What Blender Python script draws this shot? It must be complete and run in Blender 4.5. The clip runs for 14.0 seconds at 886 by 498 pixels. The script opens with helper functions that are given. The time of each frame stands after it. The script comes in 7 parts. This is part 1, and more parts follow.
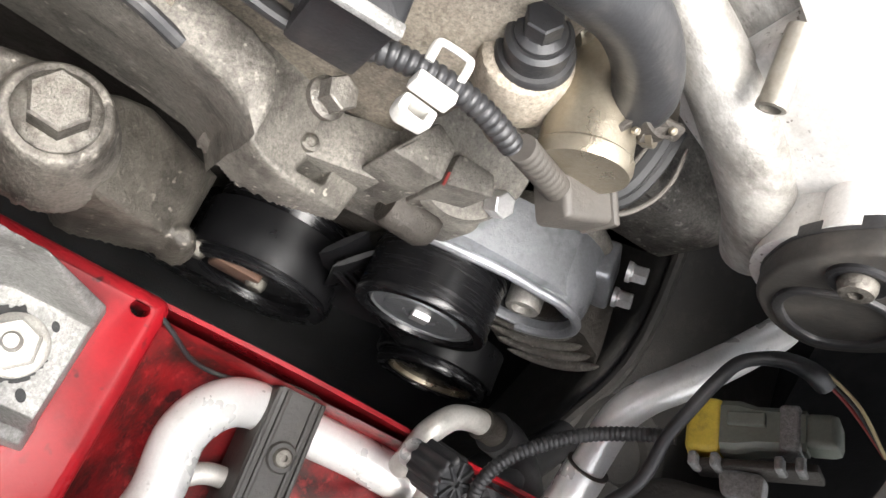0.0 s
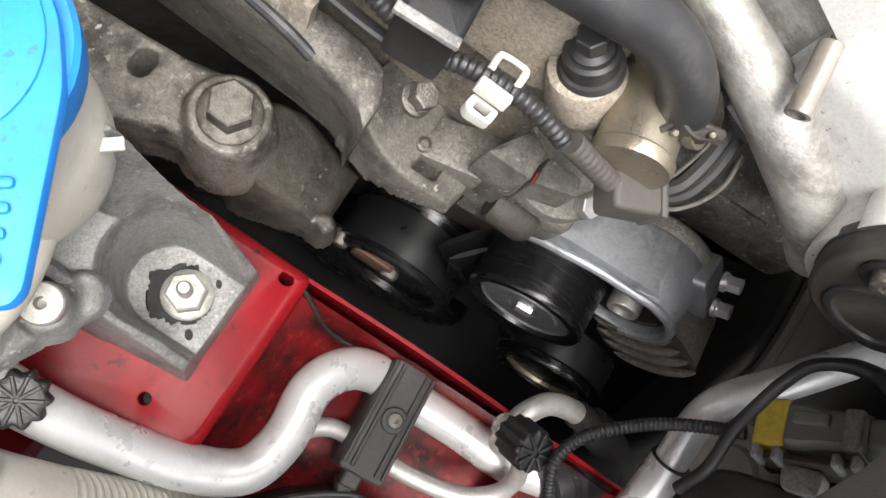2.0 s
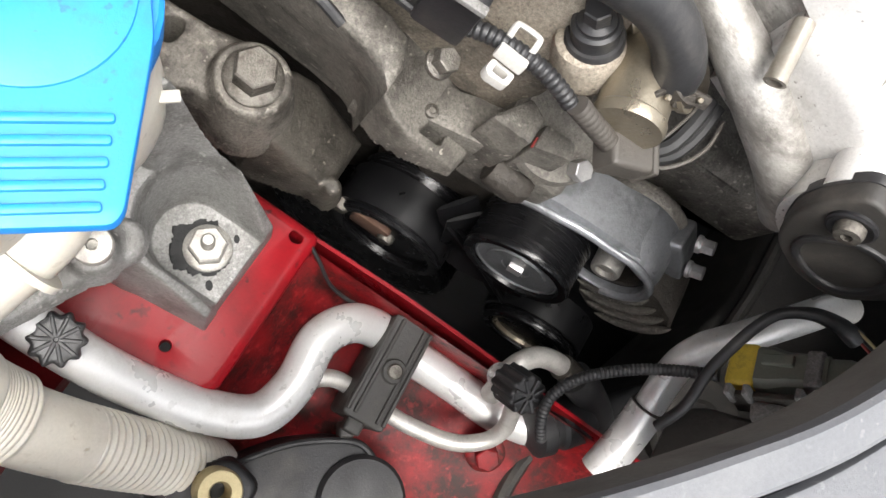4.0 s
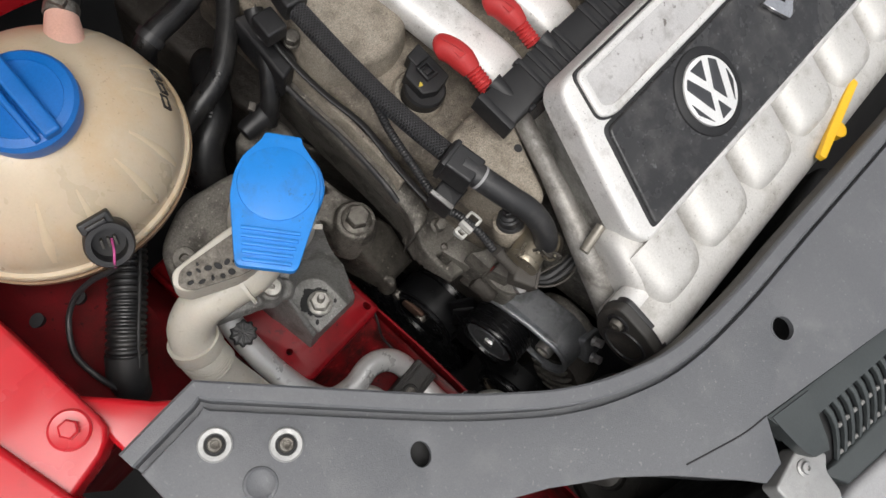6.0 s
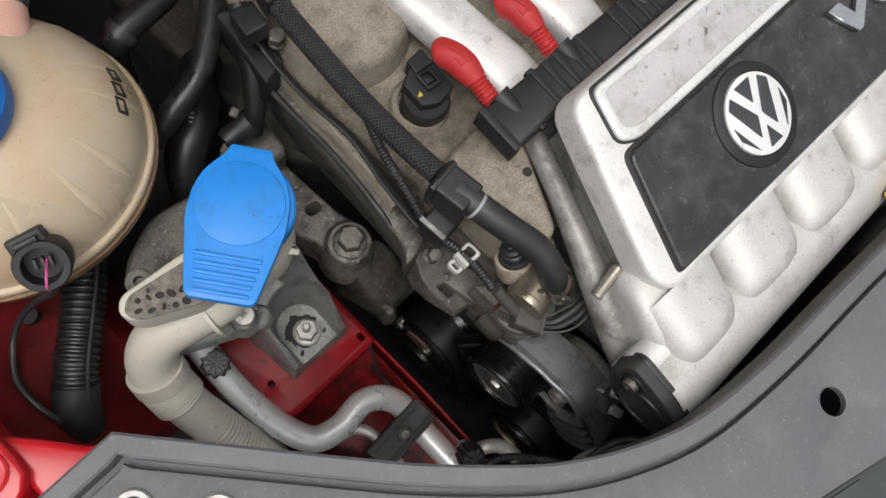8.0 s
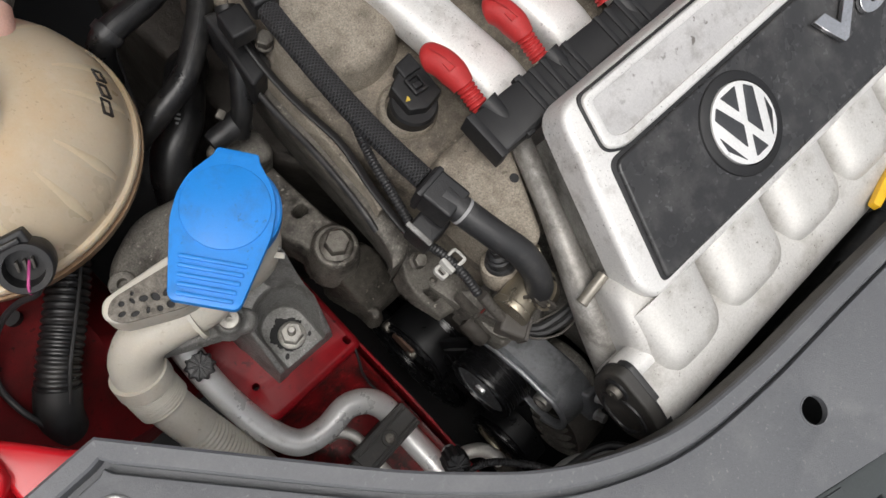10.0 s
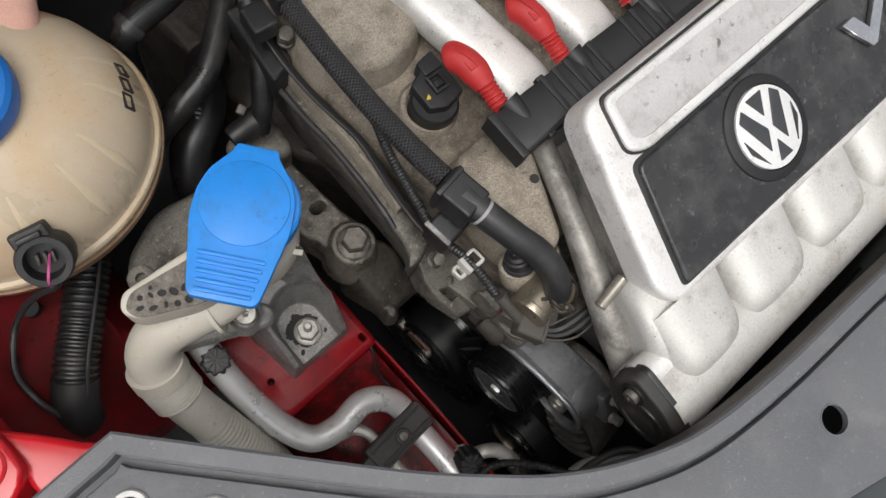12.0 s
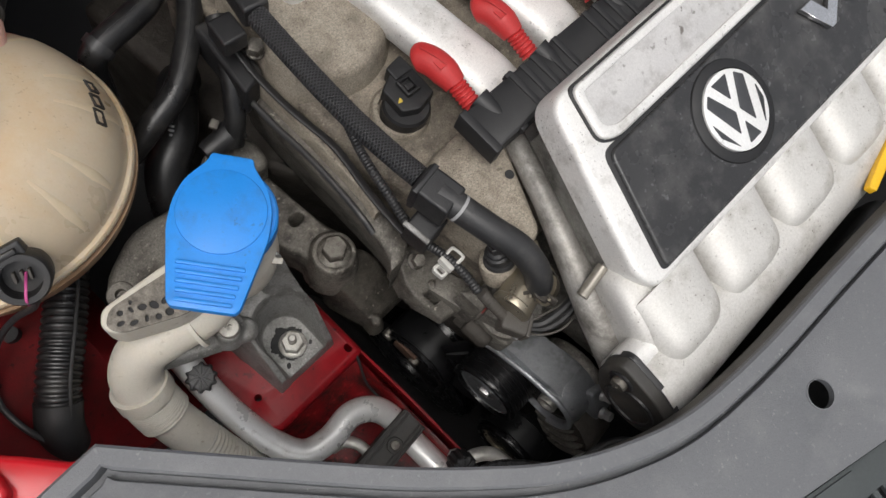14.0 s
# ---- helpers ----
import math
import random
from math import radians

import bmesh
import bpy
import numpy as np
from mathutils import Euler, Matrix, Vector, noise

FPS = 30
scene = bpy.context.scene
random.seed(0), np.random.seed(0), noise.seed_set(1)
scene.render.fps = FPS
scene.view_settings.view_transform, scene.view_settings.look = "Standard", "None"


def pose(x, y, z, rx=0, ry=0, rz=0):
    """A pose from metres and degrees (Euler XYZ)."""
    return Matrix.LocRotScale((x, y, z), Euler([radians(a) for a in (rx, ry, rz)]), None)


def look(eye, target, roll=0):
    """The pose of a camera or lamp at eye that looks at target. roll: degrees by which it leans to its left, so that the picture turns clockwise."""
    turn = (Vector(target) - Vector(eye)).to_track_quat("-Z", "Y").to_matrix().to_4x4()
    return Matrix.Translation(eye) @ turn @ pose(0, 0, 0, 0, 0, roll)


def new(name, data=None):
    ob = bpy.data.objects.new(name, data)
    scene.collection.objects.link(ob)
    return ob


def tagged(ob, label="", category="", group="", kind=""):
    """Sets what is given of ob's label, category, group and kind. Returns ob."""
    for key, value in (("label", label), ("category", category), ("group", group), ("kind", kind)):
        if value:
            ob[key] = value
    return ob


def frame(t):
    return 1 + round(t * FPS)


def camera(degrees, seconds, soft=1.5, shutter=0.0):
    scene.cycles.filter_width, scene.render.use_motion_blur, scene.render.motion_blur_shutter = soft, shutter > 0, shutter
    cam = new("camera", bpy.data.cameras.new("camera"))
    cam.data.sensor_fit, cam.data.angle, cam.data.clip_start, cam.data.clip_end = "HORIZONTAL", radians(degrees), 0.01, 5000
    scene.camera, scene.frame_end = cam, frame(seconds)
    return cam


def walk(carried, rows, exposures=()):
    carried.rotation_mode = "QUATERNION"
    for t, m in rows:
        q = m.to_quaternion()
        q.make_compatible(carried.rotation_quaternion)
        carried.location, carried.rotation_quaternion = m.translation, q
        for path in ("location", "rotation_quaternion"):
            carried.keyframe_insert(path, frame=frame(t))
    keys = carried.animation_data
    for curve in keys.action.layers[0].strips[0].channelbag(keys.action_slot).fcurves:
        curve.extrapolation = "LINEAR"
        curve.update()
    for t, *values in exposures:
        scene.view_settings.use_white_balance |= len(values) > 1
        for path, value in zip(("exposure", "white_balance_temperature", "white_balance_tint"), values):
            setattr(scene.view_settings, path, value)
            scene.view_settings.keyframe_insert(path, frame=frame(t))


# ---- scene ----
cam = camera(58.8, 14.0)
PATH = [
    (0, (-0.082, -0.028, 1.118), (0.636, -0.734, -0.61), 72.7),
    (0.5, (-0.123, -0.034, 1.187), (0.573, -0.446, -0.642), 63.4),
    (1, (-0.113, -0.051, 1.178), (0.502, -0.417, -0.689), 65.9),
    (1.5, (-0.099, -0.052, 1.167), (0.472, -0.324, -0.73), 60.1),
    (2, (-0.097, -0.052, 1.167), (0.494, -0.342, -0.722), 59.5),
    (2.2, (-0.1, -0.051, 1.16), (0.491, -0.35, -0.727), 60.2),
    (4.4, (-0.127, -0.039, 1.206), (0.497, -0.431, -0.653), 65.9),
    (4.5, (-0.124, -0.048, 1.228), (0.491, -0.378, -0.646), 63.2),
    (5, (-0.146, -0.057, 1.317), (0.587, -0.225, -0.536), 52.6),
    (5.5, (-0.168, -0.09, 1.445), (0.538, -0.15, -0.425), 48.3),
    (6, (-0.215, -0.075, 1.485), (0.513, -0.056, -0.377), 41.7),
    (6.5, (-0.216, -0.057, 1.49), (0.609, -0.055, -0.332), 41.3),
    (7, (-0.174, -0.079, 1.463), (0.642, -0.016, -0.362), 38.7),
    (7.5, (-0.138, -0.086, 1.438), (0.526, 0.033, -0.445), 35.7),
    (8, (-0.147, -0.091, 1.431), (0.487, 0.044, -0.461), 34.6),
    (8.2, (-0.155, -0.089, 1.43), (0.497, 0.029, -0.457), 36.4),
    (10.3, (-0.143, -0.089, 1.433), (0.511, 0.025, -0.454), 37.4),
    (10.5, (-0.145, -0.088, 1.435), (0.503, 0.03, -0.453), 37.3),
    (11, (-0.146, -0.088, 1.433), (0.487, 0.035, -0.46), 37.0),
    (11.5, (-0.147, -0.086, 1.432), (0.481, 0.042, -0.463), 36.8),
    (12, (-0.143, -0.085, 1.43), (0.478, 0.043, -0.467), 36.6),
    (12.5, (-0.141, -0.082, 1.424), (0.478, 0.039, -0.474), 36.9),
    (13, (-0.137, -0.087, 1.426), (0.474, 0.033, -0.475), 36.8),
    (13.5, (-0.147, -0.093, 1.425), (0.498, 0.037, -0.464), 35.0),
    (14, (-0.152, -0.099, 1.427), (0.539, 0.049, -0.444), 32.9),
]
walk(cam, [(t, look(eye, target, roll)) for t, eye, target, roll in PATH],
     exposures=[(0.0, 2.32), (0.3, 1.92), (0.6, 1.48), (1.0, 1.57), (1.5, 1.70), (2.2, 1.72), (4.3, 1.72), (4.6, 1.5), (4.9, 0.9), (5.2, 0.55), (5.5, 0.35), (6.0, 0.2), (7.0, 0.15), (14.0, 0.15)])

# ---- light ----
def make_world():
    w = bpy.data.worlds.new("overcast_sky")
    scene.world = w
    w.use_nodes = True
    nt = w.node_tree
    nt.nodes.clear()
    out = nt.nodes.new("ShaderNodeOutputWorld")
    bg = nt.nodes.new("ShaderNodeBackground")
    sky = nt.nodes.new("ShaderNodeTexSky")
    sky.sky_type = 'NISHITA'
    sky.sun_disc = False
    sky.sun_elevation = radians(SUN_ELEV)
    sky.sun_rotation = radians(SUN_ROT)
    sky.air_density = 1.0
    sky.dust_density = 6.0
    sky.ozone_density = 0.6
    hsv = nt.nodes.new("ShaderNodeHueSaturation")
    hsv.inputs["Saturation"].default_value = 0.25
    nt.links.new(sky.outputs["Color"], hsv.inputs["Color"])
    nt.links.new(hsv.outputs["Color"], bg.inputs["Color"])
    bg.inputs["Strength"].default_value = SKY
    nt.links.new(bg.outputs["Background"], out.inputs["Surface"])
    sun = bpy.data.lights.new("sun", 'SUN')
    sun.energy = SUN
    sun.angle = radians(40)
    sun.color = (1.0, 0.97, 0.93)
    ob = new("sun", sun)
    el, ro = radians(SUN_ELEV), radians(SUN_ROT)
    d = Vector((math.sin(ro) * math.cos(el), math.cos(ro) * math.cos(el), math.sin(el)))
    ob.matrix_world = look(d * 20, (0, 0, 0))


SKY, SUN, SUN_ELEV, SUN_ROT = 0.15, 1.12, 74.0, 255.0
make_world()


# ---- materials ----
def pm(name, base, rough=0.5, metal=0.0, var=0.25, scale=60.0, dirt=None, dirt_amount=0.5, dirt_scale=25.0,
       bump=0.15, bump_scale=500.0, rough_var=0.12, coat=0.0, spec=0.5, stretch=(1, 1, 1), grain=0.2, sub=0.0, specks=0.0, speck=(0.05, 0.045, 0.04), speck_scale=260.0, oil=0.0, lump=0.0):
    """A worn surface: broad and fine colour variation, an optional layer of grime, fine relief."""
    m = bpy.data.materials.new(name)
    m.use_nodes = True
    nt = m.node_tree
    b = nt.nodes["Principled BSDF"]
    tc = nt.nodes.new("ShaderNodeTexCoord")
    mp = nt.nodes.new("ShaderNodeMapping")
    mp.inputs["Scale"].default_value = stretch
    nt.links.new(tc.outputs["Object"], mp.inputs["Vector"])

    def noise_node(s, detail=4.0, rough_=0.6):
        n = nt.nodes.new("ShaderNodeTexNoise")
        n.inputs["Scale"].default_value = s
        n.inputs["Detail"].default_value = detail
        n.inputs["Roughness"].default_value = rough_
        nt.links.new(mp.outputs["Vector"], n.inputs["Vector"])
        return n

    def ramp(n, lo, hi):
        r = nt.nodes.new("ShaderNodeMapRange")
        r.inputs["From Min"].default_value = lo
        r.inputs["From Max"].default_value = hi
        nt.links.new(n.outputs["Fac"], r.inputs["Value"])
        return r.outputs["Result"]

    def mix(fac, a, c):
        x = nt.nodes.new("ShaderNodeMix")
        x.data_type = 'RGBA'
        if isinstance(fac, float):
            x.inputs[0].default_value = fac
        else:
            nt.links.new(fac, x.inputs[0])
        for i, v in ((6, a), (7, c)):
            if isinstance(v, tuple):
                x.inputs[i].default_value = (*v, 1)
            else:
                nt.links.new(v, x.inputs[i])
        return x.outputs[2]

    low = tuple(max(0.0, c * (1 - var)) for c in base)
    high = tuple(min(1.0, c * (1 + var)) for c in base)
    n1, n2 = noise_node(scale), noise_node(max(scale * 12, 720.0), 6.0, 0.8)
    col = mix(ramp(n1, 0.3, 0.7), low, high)
    fine = mix(ramp(n2, 0.32, 0.68), tuple(max(0.0, c * (1 - 1.25 * grain)) for c in base), tuple(min(1, c * (1 + grain)) for c in base))
    col = mix(0.5, col, fine)
    if dirt:
        n3 = noise_node(dirt_scale, 8.0, 0.68)
        f = ramp(n3, 0.62 - 0.3 * dirt_amount, 0.78 - 0.1 * dirt_amount)
        sc = nt.nodes.new("ShaderNodeMath")
        sc.operation = 'MULTIPLY'
        nt.links.new(f, sc.inputs[0])
        sc.inputs[1].default_value = min(1.0, 0.4 + dirt_amount * 0.55)
        col = mix(sc.outputs[0], col, dirt)
    if oil:
        n6, n7 = noise_node(46.0, 9.0, 0.72), noise_node(150.0, 6.0, 0.7)
        ol = nt.nodes.new("ShaderNodeMath")
        ol.operation = 'MULTIPLY'
        nt.links.new(ramp(n6, 0.47, 0.60), ol.inputs[0])
        ol.inputs[1].default_value = oil
        col = mix(ol.outputs[0], col, (0.016, 0.013, 0.010))
        ow = nt.nodes.new("ShaderNodeMath")
        ow.operation = 'MULTIPLY'
        nt.links.new(ramp(n7, 0.55, 0.68), ow.inputs[0])
        ow.inputs[1].default_value = 0.6 * oil
        col = mix(ow.outputs[0], col, tuple(min(0.8, 1.7 * c + 0.03) for c in base))
    if specks:
        n4, n5 = noise_node(speck_scale, 2.0, 0.5), noise_node(speck_scale * 0.08, 3.0, 0.6)
        sp = nt.nodes.new("ShaderNodeMath")
        sp.operation = 'MULTIPLY'
        nt.links.new(ramp(n4, 0.645, 0.715), sp.inputs[0])
        nt.links.new(ramp(n5, 0.38, 0.62), sp.inputs[1])
        sq = nt.nodes.new("ShaderNodeMath")
        sq.operation = 'MULTIPLY'
        nt.links.new(sp.outputs[0], sq.inputs[0])
        sq.inputs[1].default_value = specks
        col = mix(sq.outputs[0], col, speck)
    nt.links.new(col, b.inputs["Base Color"])
    rr = nt.nodes.new("ShaderNodeMapRange")
    rr.inputs["To Min"].default_value = max(0.03, rough - rough_var)
    rr.inputs["To Max"].default_value = min(1.0, rough + rough_var)
    nt.links.new(n1.outputs["Fac"], rr.inputs["Value"])
    rr.inputs["From Min"].default_value, rr.inputs["From Max"].default_value = 0.3, 0.7
    nt.links.new(rr.outputs["Result"], b.inputs["Roughness"])
    b.inputs["Metallic"].default_value = metal
    b.inputs["Coat Weight"].default_value = coat
    b.inputs["Coat Roughness"].default_value = 0.12
    b.inputs["Specular IOR Level"].default_value = spec
    if sub:
        b.inputs["Subsurface Weight"].default_value = sub
        b.inputs["Subsurface Radius"].default_value = (0.02, 0.014, 0.008)
        b.inputs["Subsurface Scale"].default_value = 0.5
    if bump:
        bn = noise_node(bump_scale, 6.0, 0.65)
        bp = nt.nodes.new("ShaderNodeBump")
        bp.inputs["Strength"].default_value = bump
        bp.inputs["Distance"].default_value = 0.001
        if lump:
            bl = noise_node(110.0, 3.0, 0.5)
            ad = nt.nodes.new("ShaderNodeMath")
            ad.operation = 'MULTIPLY_ADD'
            nt.links.new(bl.outputs["Fac"], ad.inputs[0])
            ad.inputs[1].default_value = lump
            nt.links.new(bn.outputs["Fac"], ad.inputs[2])
            nt.links.new(ad.outputs[0], bp.inputs["Height"])
        else:
            nt.links.new(bn.outputs["Fac"], bp.inputs["Height"])
        nt.links.new(bp.outputs["Normal"], b.inputs["Normal"])
    return m


GRIME = (0.035, 0.028, 0.022)
M = {}
M["panel"] = pm("grey_plastic_panel", (0.118, 0.122, 0.130), 0.55, var=0.1, scale=14, dirt=(0.17, 0.172, 0.175), dirt_amount=0.35, dirt_scale=34, bump=0.25, bump_scale=900, specks=0.4, speck=(0.28, 0.28, 0.28), speck_scale=360, grain=0.16)
M["dark_plastic"] = pm("black_plastic", (0.012, 0.012, 0.013), 0.48, var=0.25, dirt=(0.07, 0.062, 0.052), dirt_amount=0.25, bump=0.2, bump_scale=900)
M["vent"] = pm("dark_grey_vent_plastic", (0.045, 0.052, 0.053), 0.5, var=0.15, dirt=(0.11, 0.11, 0.11), dirt_amount=0.2, bump=0.15, bump_scale=900)
M["plate"] = pm("dusty_black_plate", (0.031, 0.031, 0.032), 0.26, var=0.3, scale=25, dirt=(0.105, 0.103, 0.10), dirt_amount=0.52, dirt_scale=32, bump=0.1, bump_scale=600, specks=0.6, speck=(0.16, 0.16, 0.165), speck_scale=240)
M["rail"] = pm("ribbed_black_plastic", (0.012, 0.012, 0.013), 0.55, var=0.2, bump=0.1)
M["rubber"] = pm("black_rubber", (0.021, 0.021, 0.022), 0.46, var=0.3, scale=40, dirt=(0.075, 0.07, 0.065), dirt_amount=0.35, dirt_scale=60, bump=0.25)
M["silver"] = pm("silver_paint", (0.73, 0.72, 0.70), 0.56, 0.42, var=0.12, scale=18, dirt=(0.22, 0.195, 0.16), dirt_amount=0.30, dirt_scale=48, bump=0.15, bump_scale=1500, specks=0.75, speck=(0.10, 0.085, 0.07), grain=0.18, speck_scale=620)
# duller copy of the silver: more dust, and front-facing shade painted in
M["silver_dull"] = pm("dusty_shaded_silver_paint", (0.56, 0.55, 0.527), 0.60, 0.32, var=0.12, scale=20, dirt=(0.20, 0.175, 0.14), dirt_amount=0.42, dirt_scale=40, bump=0.2, bump_scale=1300, specks=0.9, speck=(0.10, 0.085, 0.07), grain=0.22, speck_scale=560)
M["chan"] = pm("scuffed_silver_panel", (0.55, 0.54, 0.53), 0.4, 0.3, var=0.12, scale=35, dirt=(0.2, 0.18, 0.16), dirt_amount=0.4, dirt_scale=55, bump=0.2, bump_scale=900, specks=0.8, speck=(0.1, 0.085, 0.07), speck_scale=180)
M["cast"] = pm("dirty_cast_aluminium", (0.185, 0.172, 0.150), 0.58, 0.3, var=0.3, scale=22, dirt=(0.022, 0.019, 0.016), dirt_amount=0.62, dirt_scale=20, bump=0.8, bump_scale=500, grain=0.85, specks=0.8, speck=(0.42, 0.39, 0.34), speck_scale=300, oil=0.55, lump=1.2)
M["cast_arm"] = pm("oil_stained_casting", (0.215, 0.198, 0.172), 0.52, 0.3, var=0.35, scale=26, dirt=(0.022, 0.018, 0.014), dirt_amount=0.66, dirt_scale=24, bump=0.8, bump_scale=500, grain=0.8, specks=0.8, speck=(0.42, 0.39, 0.34), speck_scale=300, oil=0.7, lump=1.3)
M["cast_dark"] = pm("oily_cast_iron", (0.06, 0.053, 0.045), 0.55, 0.4, var=0.35, scale=35, dirt=(0.02, 0.017, 0.014), dirt_amount=0.55, dirt_scale=35, bump=0.7, bump_scale=600, grain=0.5, oil=0.5, lump=1.5)
M["cast_oily"] = pm("oil_soaked_casting", (0.105, 0.095, 0.080), 0.42, 0.3, var=0.4, scale=30, dirt=(0.010, 0.009, 0.008), dirt_amount=0.75, dirt_scale=25, bump=0.7, bump_scale=500, grain=0.5, specks=0.7, speck=(0.3, 0.27, 0.23), speck_scale=240, lump=1.5, oil=0.5)
M["head"] = pm("dusty_head_cover", (0.33, 0.29, 0.235), 0.72, 0.1, var=0.15, scale=25, dirt=(0.11, 0.09, 0.065), dirt_amount=0.6, dirt_scale=24, bump=0.9, bump_scale=700, grain=0.95, specks=0.9, speck=(0.05, 0.04, 0.03), speck_scale=300, oil=0.22, lump=0.8)
# darker head cover: valley grime, with the valley's shade painted in
M["head_valley"] = pm("grimy_shaded_head_cover", (0.25, 0.215, 0.17), 0.66, 0.1, var=0.2, scale=25, dirt=(0.05, 0.042, 0.032), dirt_amount=0.7, dirt_scale=20, bump=0.9, bump_scale=600, grain=0.95, specks=0.9, speck=(0.36, 0.32, 0.26), speck_scale=330, oil=0.5, lump=0.8)
M["bracket"] = pm("grey_alloy_bracket", (0.28, 0.276, 0.265), 0.58, 0.4, var=0.2, scale=40, dirt=(0.07, 0.062, 0.052), dirt_amount=0.4, dirt_scale=50, bump=0.5, bump_scale=800, grain=0.75, specks=0.7, speck=(0.5, 0.48, 0.45), speck_scale=340, oil=0.3, lump=0.8)
M["pitted"] = pm("pitted_dirty_alloy", (0.22, 0.20, 0.17), 0.7, 0.2, var=0.35, scale=60, dirt=(0.03, 0.024, 0.018), dirt_amount=0.7, dirt_scale=150, bump=0.9, bump_scale=260, grain=0.6, lump=1.0)
M["alloy"] = pm("bright_alloy", (0.62, 0.61, 0.6), 0.36, 0.75, var=0.12, scale=40, dirt=(0.16, 0.14, 0.12), dirt_amount=0.25, dirt_scale=60, bump=0.2, bump_scale=900)
M["pipe"] = pm("aluminium_pipe", (0.67, 0.666, 0.652), 0.32, 0.4, var=0.1, scale=30, dirt=(0.36, 0.33, 0.29), dirt_amount=0.3, dirt_scale=35, bump=0.12, bump_scale=700, specks=0.4, speck=(0.2, 0.19, 0.17), speck_scale=260, grain=0.1)
M["pipe_dull"] = pm("dull_aluminium", (0.53, 0.515, 0.48), 0.38, 0.45, var=0.15, scale=40, dirt=(0.14, 0.12, 0.1), dirt_amount=0.4, dirt_scale=50, bump=0.2, bump_scale=700)
M["steel"] = pm("zinc_steel", (0.20, 0.187, 0.165), 0.46, 0.7, var=0.25, scale=90, dirt=(0.05, 0.038, 0.026), dirt_amount=0.6, dirt_scale=120, bump=0.6, bump_scale=900, grain=0.6, oil=0.6)
M["nickel"] = pm("stained_nickel", (0.3, 0.265, 0.205), 0.34, 0.75, var=0.2, scale=50, dirt=(0.2, 0.16, 0.1), dirt_amount=0.4, dirt_scale=60, bump=0.25)
M["rubber_dark"] = pm("aged_black_hose", (0.014, 0.014, 0.0143), 0.55, var=0.3, dirt=(0.03, 0.028, 0.026), dirt_amount=0.2, bump=0.15)
M["boot_grey"] = pm("dusty_grey_rubber", (0.06, 0.054, 0.047), 0.6, var=0.2, scale=60, dirt=GRIME, dirt_amount=0.3, bump=0.3)
# two darker silvers: grime plus painted shade of the cover's overhang
M["silver_grimy_shaded"] = pm("grimy_shaded_silver_paint", (0.27, 0.257, 0.236), 0.46, 0.3, var=0.25, scale=25, dirt=(0.045, 0.037, 0.028), dirt_amount=0.72, dirt_scale=32, bump=0.35, oil=0.55, grain=0.35, specks=0.6, speck=(0.03, 0.025, 0.02), speck_scale=300, stretch=(1, 1, 2.2))
M["silver_edge"] = pm("streaked_shaded_silver_paint", (0.34, 0.328, 0.305), 0.46, 0.35, var=0.2, scale=25, dirt=(0.06, 0.05, 0.038), dirt_amount=0.55, dirt_scale=36, bump=0.3, oil=0.4, grain=0.3, specks=0.6, speck=(0.03, 0.025, 0.02), speck_scale=300, stretch=(1, 1, 2.2))
M["stub_metal"] = pm("stained_stub_metal", (0.30, 0.28, 0.24), 0.36, 0.5, var=0.2, scale=60, dirt=(0.10, 0.075, 0.045), dirt_amount=0.5, dirt_scale=90, bump=0.2, oil=0.25)
M["tens"] = pm("worn_grey_alloy", (0.31, 0.32, 0.335), 0.46, 0.65, var=0.2, scale=45, dirt=(0.05, 0.048, 0.045), dirt_amount=0.35, dirt_scale=45, bump=0.3, oil=0.25, lump=0.4)
M["rust"] = pm("rusty_hub", (0.11, 0.060, 0.040), 0.8, 0.2, var=0.4, scale=90, bump=0.5)
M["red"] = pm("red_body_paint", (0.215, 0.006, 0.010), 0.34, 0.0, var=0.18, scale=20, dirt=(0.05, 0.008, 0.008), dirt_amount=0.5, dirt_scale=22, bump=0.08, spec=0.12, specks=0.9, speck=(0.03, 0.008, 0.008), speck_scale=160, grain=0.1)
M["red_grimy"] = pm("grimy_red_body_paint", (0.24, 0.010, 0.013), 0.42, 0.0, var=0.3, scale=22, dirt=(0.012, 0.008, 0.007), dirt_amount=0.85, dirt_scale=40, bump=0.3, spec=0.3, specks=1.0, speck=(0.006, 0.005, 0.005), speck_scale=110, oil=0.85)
# inner wing red: dusty and grimy, darkened further for the tank's shade
M["red_dull"] = pm("dusty_shaded_red_paint", (0.17, 0.010, 0.013), 0.5, 0.0, var=0.3, scale=18, dirt=(0.035, 0.014, 0.012), dirt_amount=0.65, dirt_scale=14, bump=0.1, spec=0.2, specks=0.8, speck=(0.02, 0.008, 0.007), speck_scale=200, grain=0.25)
M["red_clean"] = pm("bright_red_body_paint", (0.50, 0.012, 0.02), 0.25, 0.0, var=0.08, scale=12, dirt=(0.25, 0.02, 0.02), dirt_amount=0.15, bump=0.03, coat=0.1, grain=0.03)
M["boot"] = pm("red_rubber_boot", (0.42, 0.022, 0.022), 0.55, var=0.18, scale=50, dirt=(0.16, 0.05, 0.04), dirt_amount=0.2, bump=0.15)
M["blue"] = pm("blue_cap_plastic", (0.012, 0.220, 0.66), 0.5, var=0.08, scale=35, dirt=(0.035, 0.13, 0.33), dirt_amount=0.38, dirt_scale=55, bump=0.12, bump_scale=900, specks=0.5, speck=(0.03, 0.08, 0.2), speck_scale=300, grain=0.06)
M["blue_dark"] = pm("dark_blue_cap_plastic", (0.004, 0.125, 0.43), 0.42, var=0.12, scale=35, bump=0.08)
